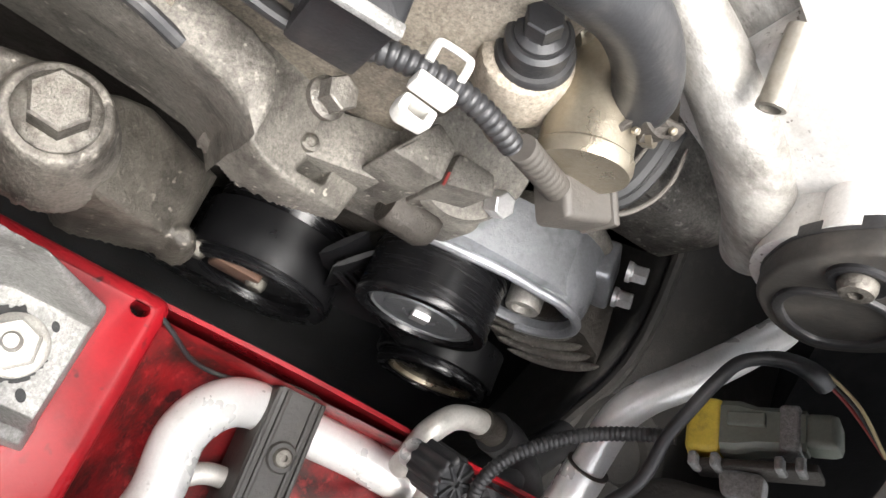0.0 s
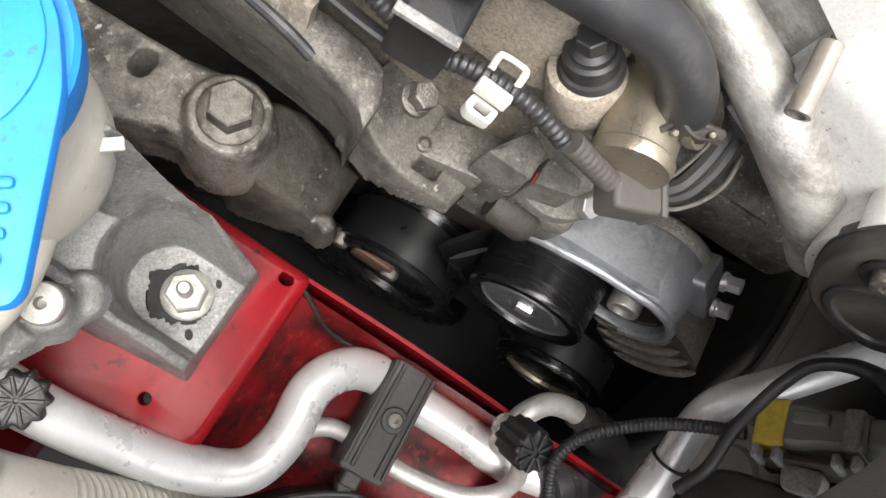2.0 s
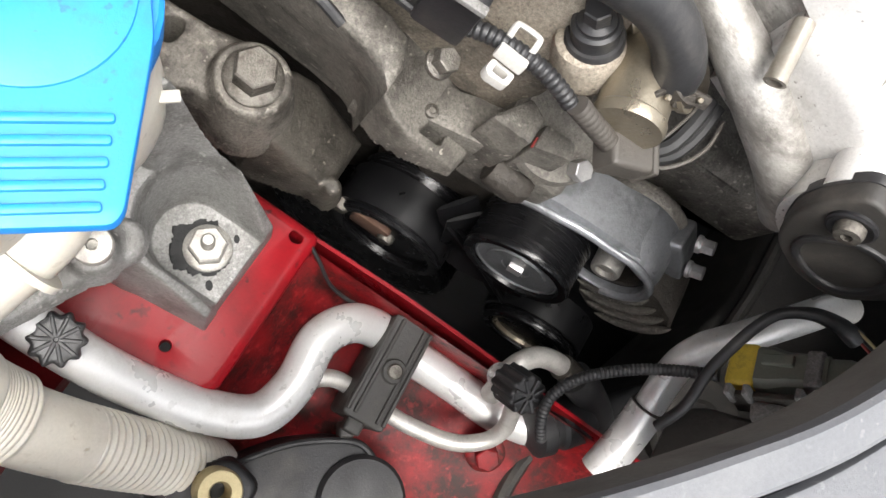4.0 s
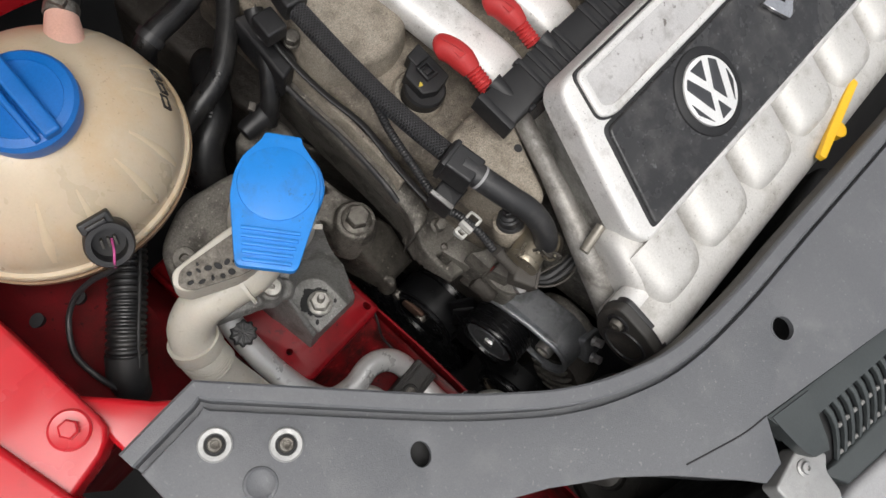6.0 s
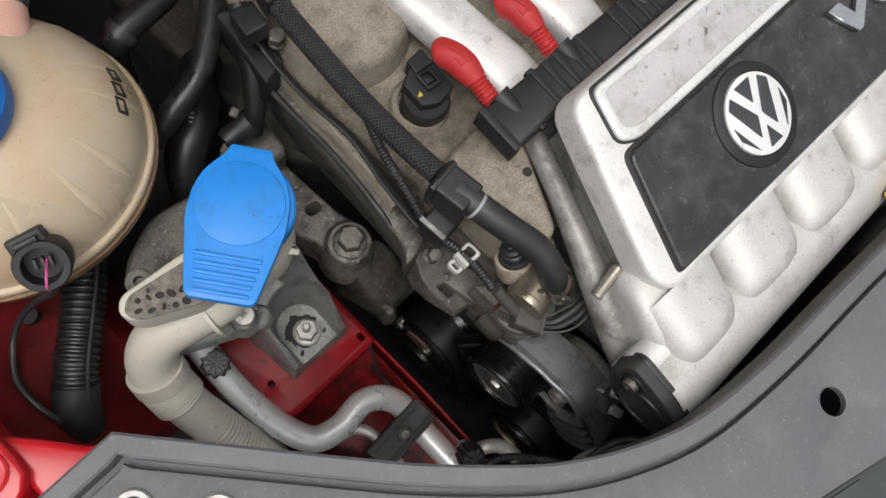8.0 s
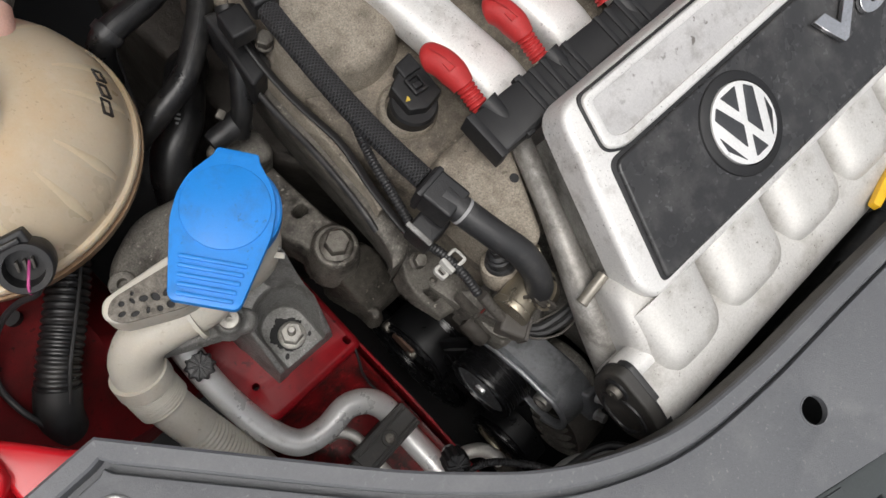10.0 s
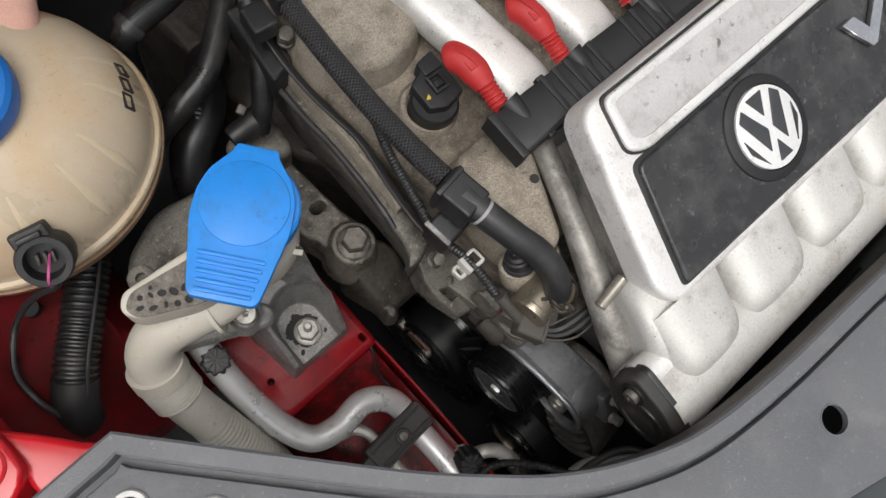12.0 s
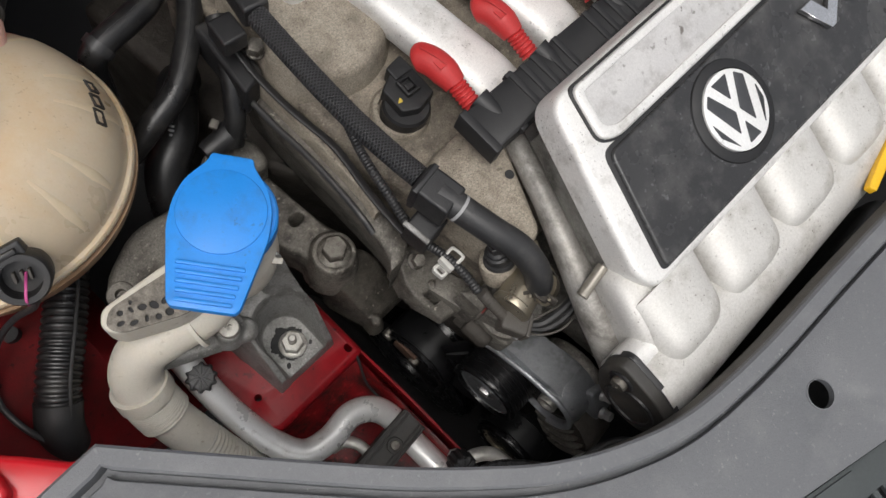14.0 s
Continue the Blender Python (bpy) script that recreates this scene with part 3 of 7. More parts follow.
bon = thing("bonnet", (0.3, 0.78, 1.12), "raised red bonnet with a black felt lining", "bonnet")
HOOD = Matrix.Translation((0.25, 0.70, 1.05)) @ pose(0, 0, 0, 119, 0, 0)
part("panel", slab(rounded([(-0.72, 0.0), (0.72, 0.0), (0.62, 1.05), (-0.62, 1.05)], 0.12), -0.012, 0.0, HOOD), "red_clean", bon)
part("lining", slab(rounded([(-0.62, 0.08), (0.62, 0.08), (0.54, 0.96), (-0.54, 0.96)], 0.10), 0.001, 0.014, HOOD, 0.005), "bay", bon, "black felt lining")

# ---- car body: wing and rail ----
body = thing("car_body", (-0.12, 0.0, 0.80), "red painted inner wing and chassis rail, grimy, inner wing's shade painted in", "car body")
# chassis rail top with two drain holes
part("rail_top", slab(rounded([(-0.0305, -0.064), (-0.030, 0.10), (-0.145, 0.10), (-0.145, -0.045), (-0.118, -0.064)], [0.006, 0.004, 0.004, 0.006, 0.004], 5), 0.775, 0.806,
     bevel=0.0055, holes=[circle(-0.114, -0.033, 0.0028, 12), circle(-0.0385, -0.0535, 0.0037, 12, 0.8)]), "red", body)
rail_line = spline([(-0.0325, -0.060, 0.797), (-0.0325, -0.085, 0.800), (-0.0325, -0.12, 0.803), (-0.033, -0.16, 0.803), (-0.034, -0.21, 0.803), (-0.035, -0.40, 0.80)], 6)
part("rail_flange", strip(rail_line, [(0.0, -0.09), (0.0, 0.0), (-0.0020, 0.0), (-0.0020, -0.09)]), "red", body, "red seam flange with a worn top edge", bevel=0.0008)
part("rail_side", loft([[Vector((-0.037, y, 0.797)), Vector((-0.0385, y, a)), Vector((-0.050, y, b)), Vector((-0.075, y, c)), Vector((-0.12, y, d)), Vector((-0.16, y, d - 0.03)), Vector((-0.16, y, 0.66)), Vector((-0.04, y, 0.68))]
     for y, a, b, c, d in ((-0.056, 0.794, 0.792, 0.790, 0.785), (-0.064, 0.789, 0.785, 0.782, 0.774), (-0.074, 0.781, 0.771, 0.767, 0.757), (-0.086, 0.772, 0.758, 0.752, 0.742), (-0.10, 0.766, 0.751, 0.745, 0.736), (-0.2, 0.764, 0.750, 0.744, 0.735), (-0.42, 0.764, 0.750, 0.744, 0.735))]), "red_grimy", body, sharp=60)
part("inner_wing", loft([[Vector((-0.29, y, 0.96)), Vector((-0.262, y, 0.955)), Vector((-0.247, y, 0.915)), Vector((-0.225, y, 0.893 - 0.030 * d)), Vector((-0.17 - 0.020 * d, y, 0.868 - 0.062 * d)), Vector((-0.146, y, 0.80 - 0.020 * d)), Vector((-0.145, y, 0.74)), Vector((-0.29, y, 0.74))]
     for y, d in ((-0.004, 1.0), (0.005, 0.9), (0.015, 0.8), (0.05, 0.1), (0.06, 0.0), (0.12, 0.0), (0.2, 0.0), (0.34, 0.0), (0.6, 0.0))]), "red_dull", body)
part("wing_lip", slab([(-0.2440, 0.004), (-0.243, 0.012), (-0.243, 0.06), (-0.243, 0.30), (-0.245, 0.62), (-0.42, 0.62), (-0.42, -0.024), (-0.2830, -0.0120), (-0.2580, -0.0070), (-0.2500, -0.0030)], 0.94, 0.972, bevel=0.003), "red_clean", body, "glossy bright red top edge of the wing")
part("outer_wing", slab([(-0.2810, -0.034), (-0.2820, -0.018), (-0.2900, 0.042), (-0.302, 0.20), (-0.31, 0.62), (-0.52, 0.62), (-0.52, -0.10), (-0.30, -0.10)], 0.945, 0.980, bevel=0.004), "red_clean", body, "glossy red outer wing panel")
part("wing_front_lip", slab([(-0.258, 0.043), (-0.2440, 0.032), (-0.2300, 0.0150), (-0.2160, -0.0035), (-0.2050, -0.0140), (-0.199, -0.025), (-0.198, -0.05), (-0.2480, -0.05), (-0.2490, 0.000)], 0.925, 0.9625, bevel=0.004), "red_clean", body)
# solid dark discs stand for the holes, their shade in the colour
for x, y, z in ((-0.230, 0.100, 0.8985), (-0.200, 0.0975, 0.884)):
    part("drain_hole", slab(circle(x, y, 0.0042, 24, 1.3, 20), z - 0.004, z + 0.0045), "bay", body, "dark oval drain hole")
part("rail_wire", tube([(-0.0365, -0.0600, 0.8045), (-0.0400, -0.0700, 0.797), (-0.0440, -0.0830, 0.783), (-0.0440, -0.0980, 0.778), (-0.0400, -0.1150, 0.780), (-0.0380, -0.140, 0.782)], 0.0011, 8, 6), "rubber_dark", label="thin black wire along the red rail", category="wire")
wb = thing("wing_bolt", (-0.257, 0.018, 0.972), "red painted bolt on its round boss on the wing", "bolt")
part("boss", lathe([(0.0125, 0), (0.0125, 0.0012), (0.011, 0.0022), (0.007, 0.0018)], (-0.259, 0.017, 0.972), (0, 0, 1), 28), "red_clean", wb)
part("head", prism(6, 0.0062, 0.005, (-0.259, 0.017, 0.974), chamfer=0.001), "red_clean", wb)

# ---- front panel cover ----
datum(1.5, -2.0, 1.5, 0.9806, (-0.1485, -0.089, 1.4295))
INNER = [(-0.197, -0.015), (-0.164, -0.055), (-0.122, -0.106), (-0.099, -0.133), (-0.074, -0.159), (-0.046, -0.185), (-0.012, -0.2075), (0.031, -0.226), (0.093, -0.2365),
         (0.17, -0.2425), (0.314, -0.2545), (0.65, -0.28)]
inner = [Vector((x, y, 1.0165)) for x, y in ((-0.2505, -0.0163), (-0.235, -0.0160), (-0.22, -0.0157), (-0.2075, -0.0155), (-0.1965, -0.0155))] + spline([(x, y, 1.0165) for x, y in [(-0.1895, -0.0240)] + INNER[1:]], 6)
cover = thing("front_panel_cover", (-0.05, -0.24, 1.0), "matt grey plastic cover over the front panel with raised rim", "panel")
part("rim", strip(inner, [(0.0, -0.007), (0.0, -0.0015), (0.0015, 0.0), (0.0098, 0.0), (0.0112, -0.0012), (0.0118, -0.0150), (0.0172, -0.0150), (0.0172, -0.018), (0.0095, -0.0170), (0.0085, -0.004), (0.0022, -0.004), (0.0022, -0.007)]), "panel", cover)
edge = [(p.x + r.x * 0.0158, p.y + r.y * 0.0158) for p, r in ((p, Vector(((inner[min(i + 1, len(inner) - 1)] - inner[max(i - 1, 0)]).normalized().y,
        -(inner[min(i + 1, len(inner) - 1)] - inner[max(i - 1, 0)]).normalized().x))) for i, p in enumerate(inner))]
outer = [(0.65, -0.42), (0.30, -0.387), (0.17, -0.348), (0.041, -0.306), (0.022, -0.332), (0.004, -0.331), (-0.005, -0.318), (-0.037, -0.277), (-0.064, -0.2475), (-0.10, -0.2165), (-0.16, -0.175), (-0.24, -0.13), (-0.2525, -0.12), (-0.2515, -0.05), (-0.2505, -0.034)]
part("sheet", slab(edge + outer, 1.0045, 1.0092, bevel=0.0012,
     holes=[circle(0.1005, -0.2815, 0.0088, 24), circle(-0.138, -0.1425, 0.0062, 20, 1.25, 60)]), "panel", cover)
part("skirt", strip(spline([(x, y, 1.006) for x, y in outer[::-1][:9]], 4), [(0, 0), (0, -0.05), (-0.003, -0.05), (-0.003, 0)]), "dark_plastic", cover)
# black disc added below the hole to paint its shade
part("hole_shade_disc", slab(circle(-0.138, -0.1425, 0.0110, 20), 0.980, 0.990), "bay", cover)
part("hole_lip", lathe([(0.0093, 0), (0.0093, 0.0006), (0.0086, 0.0006), (0.0086, -0.004), (0.0093, -0.004)], (0.1005, -0.2815, 1.0090), n=28, hollow=True), "panel", cover)
part("raised_ring", lathe([(0.0102, -0.001), (0.0096, 0.0016), (0.0080, 0.0022), (0.0066, 0.0012), (0.0, 0.0010)], (-0.212, -0.084, 1.0090), n=36), "panel", cover, "shallow raised disc")
part("rim_skirt", strip(inner, [(0.0006, -0.003), (0.0006, -0.026), (0.0026, -0.026), (0.0026, -0.003)]), "dust_grey", cover, "dusty inner skirt under the rim")
part("joint", tube([(-0.026, -0.2790, 1.0090), (0.0, -0.2910, 1.0090), (0.021, -0.3000, 1.0090), (0.040, -0.3055, 1.0090)], 0.0007, 6, 5), "bay", cover, "thin dark joint line")


def panel_screw(x, y):
    t = thing("panel_screw", (x, y, 1.009), "steel socket screw with a broad bright washer in the grey cover", "screw", "panel screws")
    part("washer", lathe([(0.0100, 0), (0.0100, 0.0015), (0.0090, 0.0024), (0.0064, 0.0022), (0.0060, 0.0006), (0.0058, 0)], (x, y, 1.0092), n=32), "washer_zinc", t, "bright zinc washer")
    part("recess", lathe([(0.0062, 0), (0.0062, 0.0008), (0, 0.0008)], (x, y, 1.0092), n=24), "bay", t)
    part("head", lathe([(0.0044, 0), (0.0044, 0.0030), (0.0038, 0.0038), (0.0024, 0.0038), (0.0022, 0.0016), (0, 0.0016)], (x, y, 1.0098), n=24), "steel", t)


panel_screw(-0.2135, -0.050)
panel_screw(-0.187, -0.0795)

grille = thing("air_vent", (0.12, -0.36, 0.99), "dark grey plastic vent with a row of curved fins", "vent")
part("frame", slab([(0.043, -0.3085), (0.17, -0.3490), (0.30, -0.389), (0.60, -0.44), (0.60, -0.462), (0.30, -0.410), (0.18, -0.3665), (0.0760, -0.3400), (0.0455, -0.3350)], 0.985, 1.004, bevel=0.0012), "vent", grille)


def vent_bar(x, y, w, n=5):
    rows = []
    for d, z, s in ((0.004, 1.0036, 0.003), (-0.004, 1.0036, 0.0015), (-0.013, 1.0005, -0.001), (-0.024, 0.9935, -0.005), (-0.036, 0.9840, -0.0095))[:n]:
        c = x + s
        rows.append([Vector((c - w / 2, y + d, z - 0.0045)), Vector((c - w / 2, y + d, z - 0.0008)), Vector((c - w / 2 + 0.0008, y + d, z)), Vector((c + w / 2 - 0.0008, y + d, z)), Vector((c + w / 2, y + d, z - 0.0008)), Vector((c + w / 2, y + d, z - 0.0045))])
    return loft(rows)


def vent_at(f):
    return 0.0785 + f * 0.965, -0.3435 - f * (0.20 + 0.35 * f)


part("end_plate", loft([[Vector((a, b, z)), Vector((c, d, z)), Vector((c, d, z - 0.012)), Vector((a, b, z - 0.012))] for a, b, c, d, z in ((0.0450, -0.3120, 0.0800, -0.3230, 1.0052), (0.0435, -0.3240, 0.0745, -0.3330, 1.0052), (0.0430, -0.3370, 0.0690, -0.3430, 1.0046), (0.0460, -0.3490, 0.0650, -0.3560, 1.0000), (0.0520, -0.3590, 0.0640, -0.3650, 0.9930))]), "vent", grille, "plain flat end plate", bevel=0.001)
# bed painted near-black for the shade between the fins
part("bed", loft([[Vector((x - 0.006, y + 0.004, 0.997)), Vector((x - 0.012, y - 0.016, 0.991)), Vector((x - 0.018, y - 0.040, 0.974)), Vector((x - 0.018, y - 0.040, 0.960)), Vector((x - 0.006, y + 0.004, 0.960))]
     for x, y in (vent_at(0.05 * k - 0.003) for k in range(9))]), "bay", grille)
for i in range(32):
    x0, y0 = vent_at(i * 0.0092 + 0.0005)
    part("fin", vent_bar(x0, y0, 0.0042), "vent", grille)
    for d, z, s in ((-0.016, 0.9968, 0.0030), (-0.0345, 0.9838, -0.0045)):
        part("knob", box((0.0040, 0.0030, 0.0018), Matrix.Translation((x0 + s, y0 + d, z)) @ pose(0, 0, 0, 20, 0, -12), 0.0006), "bracket", grille)
part("sill", slab([(0.050, -0.3745), (0.066, -0.3785), (0.18, -0.404), (0.40, -0.455), (0.60, -0.50), (0.60, -0.52), (0.3, -0.455), (0.134, -0.4165), (0.060, -0.3965)], 0.94, 0.984, bevel=0.003), "vent", grille)
gb = thing("vent_bracket", (0.04, -0.354, 0.985), "grey plastic lug with one screw beside the vent", "bracket")
part("lug", slab(rounded([(0.016, -0.350), (0.051, -0.3475), (0.0545, -0.3560), (0.0640, -0.3680), (0.0535, -0.3750), (0.0500, -0.3910), (0.03, -0.41), (0.012, -0.40)], 0.003), 0.970, 0.987, bevel=0.002), "washer_zinc", gb)
part("screw", lathe([(0.0062, 0), (0.0062, 0.0012), (0.0045, 0.002), (0.004, 0.0042), (0.0018, 0.0046), (0.0018, 0.0025), (0, 0.0025)], (0.0425, -0.3595, 0.987), n=20), "washer_zinc", gb)
part("bumper", slab([(-0.30, -0.20), (-0.05, -0.30), (0.0, -0.36), (0.6, -0.55), (0.6, -0.75), (-0.5, -0.70), (-0.5, -0.2)], 0.80, 0.93, bevel=0.01), "dark_plastic", label="black plastic bumper beam behind the front panel", category="bumper")
part("grille_bumper", slab(rounded([(0.020, -0.392), (0.062, -0.3985), (0.134, -0.4185), (0.3, -0.457), (0.6, -0.522), (0.6, -0.75), (0.0, -0.70), (0.0, -0.40)], 0.004), 0.92, 0.986, bevel=0.006), "bumper_grey", label="pale grey bumper edge below the vent", category="bumper")

# ---- coolant tank ----
datum()
TX, TY, TZ = -0.1475, 0.1615, 0.955
tank = thing("coolant_tank", (TX, TY, 0.88), "yellowed cream plastic coolant tank, ball-shaped, stained", "tank")


def dome(rx, ry, rz, a0, a1, rows, n=48, ribs=0):
    rings = []
    for i in range(rows + 1):
        a = radians(a0 + (a1 - a0) * i / rows)
        ring = []
        for k in range(n):
            b = 2 * math.pi * k / n
            q = 1 + (0.0012 * max(0.0, math.cos(ribs * b)) ** 30 * min(1.0, 3.2 * math.cos(a) * max(0.0, math.sin(2 * a))) if ribs else 0)
            ring.append(Vector((TX + rx * math.cos(a) * math.cos(b) * q, TY + ry * math.cos(a) * math.sin(b) * q, TZ + rz * math.sin(a))))
        rings.append(ring)
    return loft(rings)


part("upper_shell", dome(0.0875, 0.0785, 0.082, 1, 86, 26, 180, 10), "tank", tank)
part("lower_shell", dome(0.0922, 0.0829, 0.080, -80, -5, 18, 64), "tank_brown", tank, "brown stained lower shell, part of its shade painted in")
part("seam_flange", loft([[Vector((TX + (0.0875 + o) * math.cos(2 * math.pi * k / 64), TY + (0.0785 + o) * math.sin(2 * math.pi * k / 64), TZ + h)) for k in range(64)]
     for o, h in ((-0.004, -0.0035), (0.0025, -0.0035), (0.0035, -0.002), (0.0035, 0.002), (0.0025, 0.0035), (-0.004, 0.0035))]), "tank", tank, "welded seam with dirt along it")
tc_ = thing("tank_cap", (-0.148, 0.157, 1.033), "blue plastic screw cap with a grip bar on the coolant tank", "cap")
part("cap", lathe([(0.030, 0), (0.031, 0.004), (0.031, 0.012), (0.029, 0.0145), (0.024, 0.0155), (0.0235, 0.0145), (0, 0.0145)], (-0.1485, 0.1565, 1.031), (-0.12, 0.05, 1), n=48), "blue_dark", tc_)
part("grip", box((0.058, 0.010, 0.010), Matrix.Translation((-0.1485, 0.1565, 1.049)) @ pose(0, 0, 0, 0, -3, 84), 0.002), "blue_dark", tc_)
part("grip", box((0.050, 0.004, 0.006), Matrix.Translation((-0.1575, 0.1555, 1.048)) @ pose(0, 0, 0, 0, -3, 84), 0.0015), "blue_dark", tc_)
part("nozzle", tube([(-0.132, 0.160, 0.986), (-0.118, 0.169, 1.002), (-0.106, 0.181, 1.010), (-0.090, 0.202, 1.013)], lambda s, m: 0.0245 - 0.0147 * s ** 0.7, 22, 5), "tank_pink", tank, "pink-stained outlet neck")
for k in range(8):
    b = radians(-150 + 24 * k + 5 * math.sin(3 * k))
    rings = []
    for i in range(12):
        a = radians(12 + 3.2 * i)
        w = 0.0050 * (1 - abs(i / 11 - 0.4) * 1.3)
        mid_ = Vector((TX + 0.0876 * math.cos(a) * math.cos(b), TY + 0.0786 * math.cos(a) * math.sin(b), TZ + 0.0821 * math.sin(a)))
        side_ = Vector((-math.sin(b), math.cos(b), 0))
        nrm = Vector((math.cos(a) * math.cos(b), math.cos(a) * math.sin(b), math.sin(a)))
        rings.append([mid_ - side_ * w - nrm * 0.001, mid_ - side_ * w * 0.5 + nrm * 0.0001, mid_ + side_ * w * 0.5 + nrm * 0.0001, mid_ + side_ * w - nrm * 0.001])
    part("rib", loft(rings), "tank_light", tank)
for az, el, w in ((-30, 27, 0.0095), (-21.5, 26.5, 0.0085), (-13.5, 26, 0.0075)):
    ca, sa, cb, sb_ = math.cos(radians(el)), math.sin(radians(el)), math.cos(radians(az)), math.sin(radians(az))
    at = Vector((TX + 0.0882 * ca * cb, TY + 0.0791 * ca * sb_, TZ + 0.0826 * sa))
    up = Vector((ca * cb / 0.0875, ca * sb_ / 0.0785, sa / 0.082)).normalized()
    side = Vector((-sb_, cb, 0)).normalized()
    mm = Matrix.Translation(at) @ Matrix((side, up.cross(side), up)).transposed().to_4x4()
    part("level_mark", slab([(-w / 2, -0.005), (w / 2, -0.0035), (w / 2, 0.0045), (-w / 2, 0.003)], -0.0010, 0.0003, mm, holes=[[(-w / 2 + 0.0012, -0.0036), (w / 2 - 0.0012, -0.0024), (w / 2 - 0.0012, 0.0033), (-w / 2 + 0.0012, 0.0019)]]), "ink", tank, "black printed outline mark")
datum(3.2, 1.5, 16.5)
plug = thing("level_plug", (-0.172, 0.070, 0.985), "black plastic connector with a wire on the tank's underside", "connector")
PL = frame_to((-0.1685, 0.0850, 0.9640), (-0.22, -0.50, 0.84))
part("socket", lathe([(0.0, -0.004), (0.0135, -0.004), (0.0150, 0.0), (0.0150, 0.015), (0.0138, 0.0175), (0.0105, 0.0175), (0.0100, 0.006), (0.0, 0.006)], (-0.1685, 0.0850, 0.9640), (-0.22, -0.50, 0.84), n=32), "dark_plastic", plug)
part("latch", box((0.0200, 0.0085, 0.0120), PL @ pose(0, 0, 0.010, 0, 0, 12) @ Matrix.Translation((0.0, 0.0150, 0.0)), 0.0015), "dark_plastic", plug)
part("latch_clip", box((0.0130, 0.0030, 0.0050), PL @ pose(0, 0, 0.010, 0, 0, 12) @ Matrix.Translation((0.0, 0.0150, 0.0075)), 0.0008), "dark_plastic", plug)
for k in range(3):
    part("pin", box((0.0016, 0.0060, 0.006), PL @ Matrix.Translation((-0.004 + 0.004 * k, 0.0, 0.008)), 0.0004), "boot_grey", plug)
part("wire", tube([PL @ Vector((0.002, 0.001, 0.008)), PL @ Vector((0.001, -0.004, 0.018)), PL @ Vector((-0.001, -0.010, 0.019)), PL @ Vector((-0.002, -0.015, 0.014))], 0.0008, 8, 6), "pink", plug, "thin pink wire")
datum(4.5, 6.0, 3.0)
part("sensor_lead", tube([(-0.1735, 0.0690, 0.968), (-0.180, 0.0700, 0.955), (-0.192, 0.0810, 0.930), (-0.206, 0.0850, 0.912), (-0.2200, 0.0790, 0.902), (-0.2330, 0.0600, 0.900), (-0.2340, 0.0400, 0.899), (-0.2310, 0.0240, 0.890), (-0.2260, 0.0100, 0.870)], 0.0021, 10, 8), "rubber", label="thin black cable hanging from the tank plug", category="cable")
datum()
loom_ = thing("wing_conduit", (-0.18, 0.065, 0.89), "thick black split conduit along the red inner wing", "conduit")
WC = [(-0.145, 0.108, 0.902), (-0.160, 0.090, 0.900), (-0.180, 0.069, 0.899), (-0.200, 0.049, 0.897), (-0.215, 0.033, 0.888)]
part("tube", corrugated(WC, 0.0140, 0.0047, 0.12, 24), "hose_satin", loom_)
part("seam", tube([(x + 0.0085, y - 0.005, z + 0.0118) for x, y, z in WC], 0.0012, 8, 6), "rubber_dark", loom_)
part("end_sleeve", tube([(-0.206, 0.043, 0.894), (-0.216, 0.032, 0.886), (-0.222, 0.025, 0.868)], 0.0145, 24, 5), "rubber_dark", loom_)

# ---- washer filler ----
datum(2.5, 1.2, -0.5)
CAPM = Matrix.Translation((-0.0715, 0.0365, 0.993)) @ pose(0, 0, 0, 0, 0, -52.3) @ pose(0, 0, 0, 0, 0, 0)
# local frame: +y towards the hinge, x across
fill = thing("washer_filler", (-0.0715, 0.0365, 0.98), "white washer filler neck with a bright blue snap cap", "filler")
neck = fill
CAPOUT = [(-0.0122, 0.0350), (0.0122, 0.0350), (0.0130, 0.0305), (0.0240, 0.0165), (0.0280, 0.004), (0.0285, -0.012), (0.0200, -0.0545), (0.0175, -0.0575), (-0.0175, -0.0575), (-0.0200, -0.0545), (-0.0285, -0.012), (-0.0280, 0.004), (-0.0240, 0.0165), (-0.0130, 0.0305)]
lid = part("cap", slab(rounded(CAPOUT, 0.004, 2), -0.004, 0.0022, CAPM, 0.0010), "blue", fill, "bright blue cap with a ribbed pull tab")
part("disc", slab(circle(0, 0, 0.0255, 48), 0.0, 0.0031, CAPM, 0.0008), "blue", lid)
part("collar", lathe([(0.026, 0), (0.0288, 0.001), (0.0298, 0.004), (0.0298, 0.016), (0.0285, 0.0175)], CAPM @ Vector((0.0015, 0.001, -0.0205)), CAPM.to_3x3() @ Vector((0, 0, 1)), 40), "blue", fill)
for i in range(5):
    w = 0.038 - i * 0.0018
    part("rib", slab(rounded([(-w / 2, -0.0012), (w / 2, -0.0012), (w / 2, 0.0012), (-w / 2, 0.0012)], 0.0011, 3), 0.0015, 0.0040, CAPM @ Matrix.Translation((0, -0.0325 - 0.0052 * i, 0)), 0.0006), "blue", lid)
part("funnel", lathe([(0.006, -0.0935), (0.013, -0.0915), (0.020, -0.0865), (0.0262, -0.079), (0.0305, -0.068), (0.0320, -0.056), (0.0318, -0.046), (0.0300, -0.030), (0.0290, -0.028), (0.0285, -0.010), (0.0275, 0.0)], CAPM @ Vector((0.0, -0.002, -0.014)), CAPM.to_3x3() @ Vector((0, 0, 1)), 40), "white", neck)
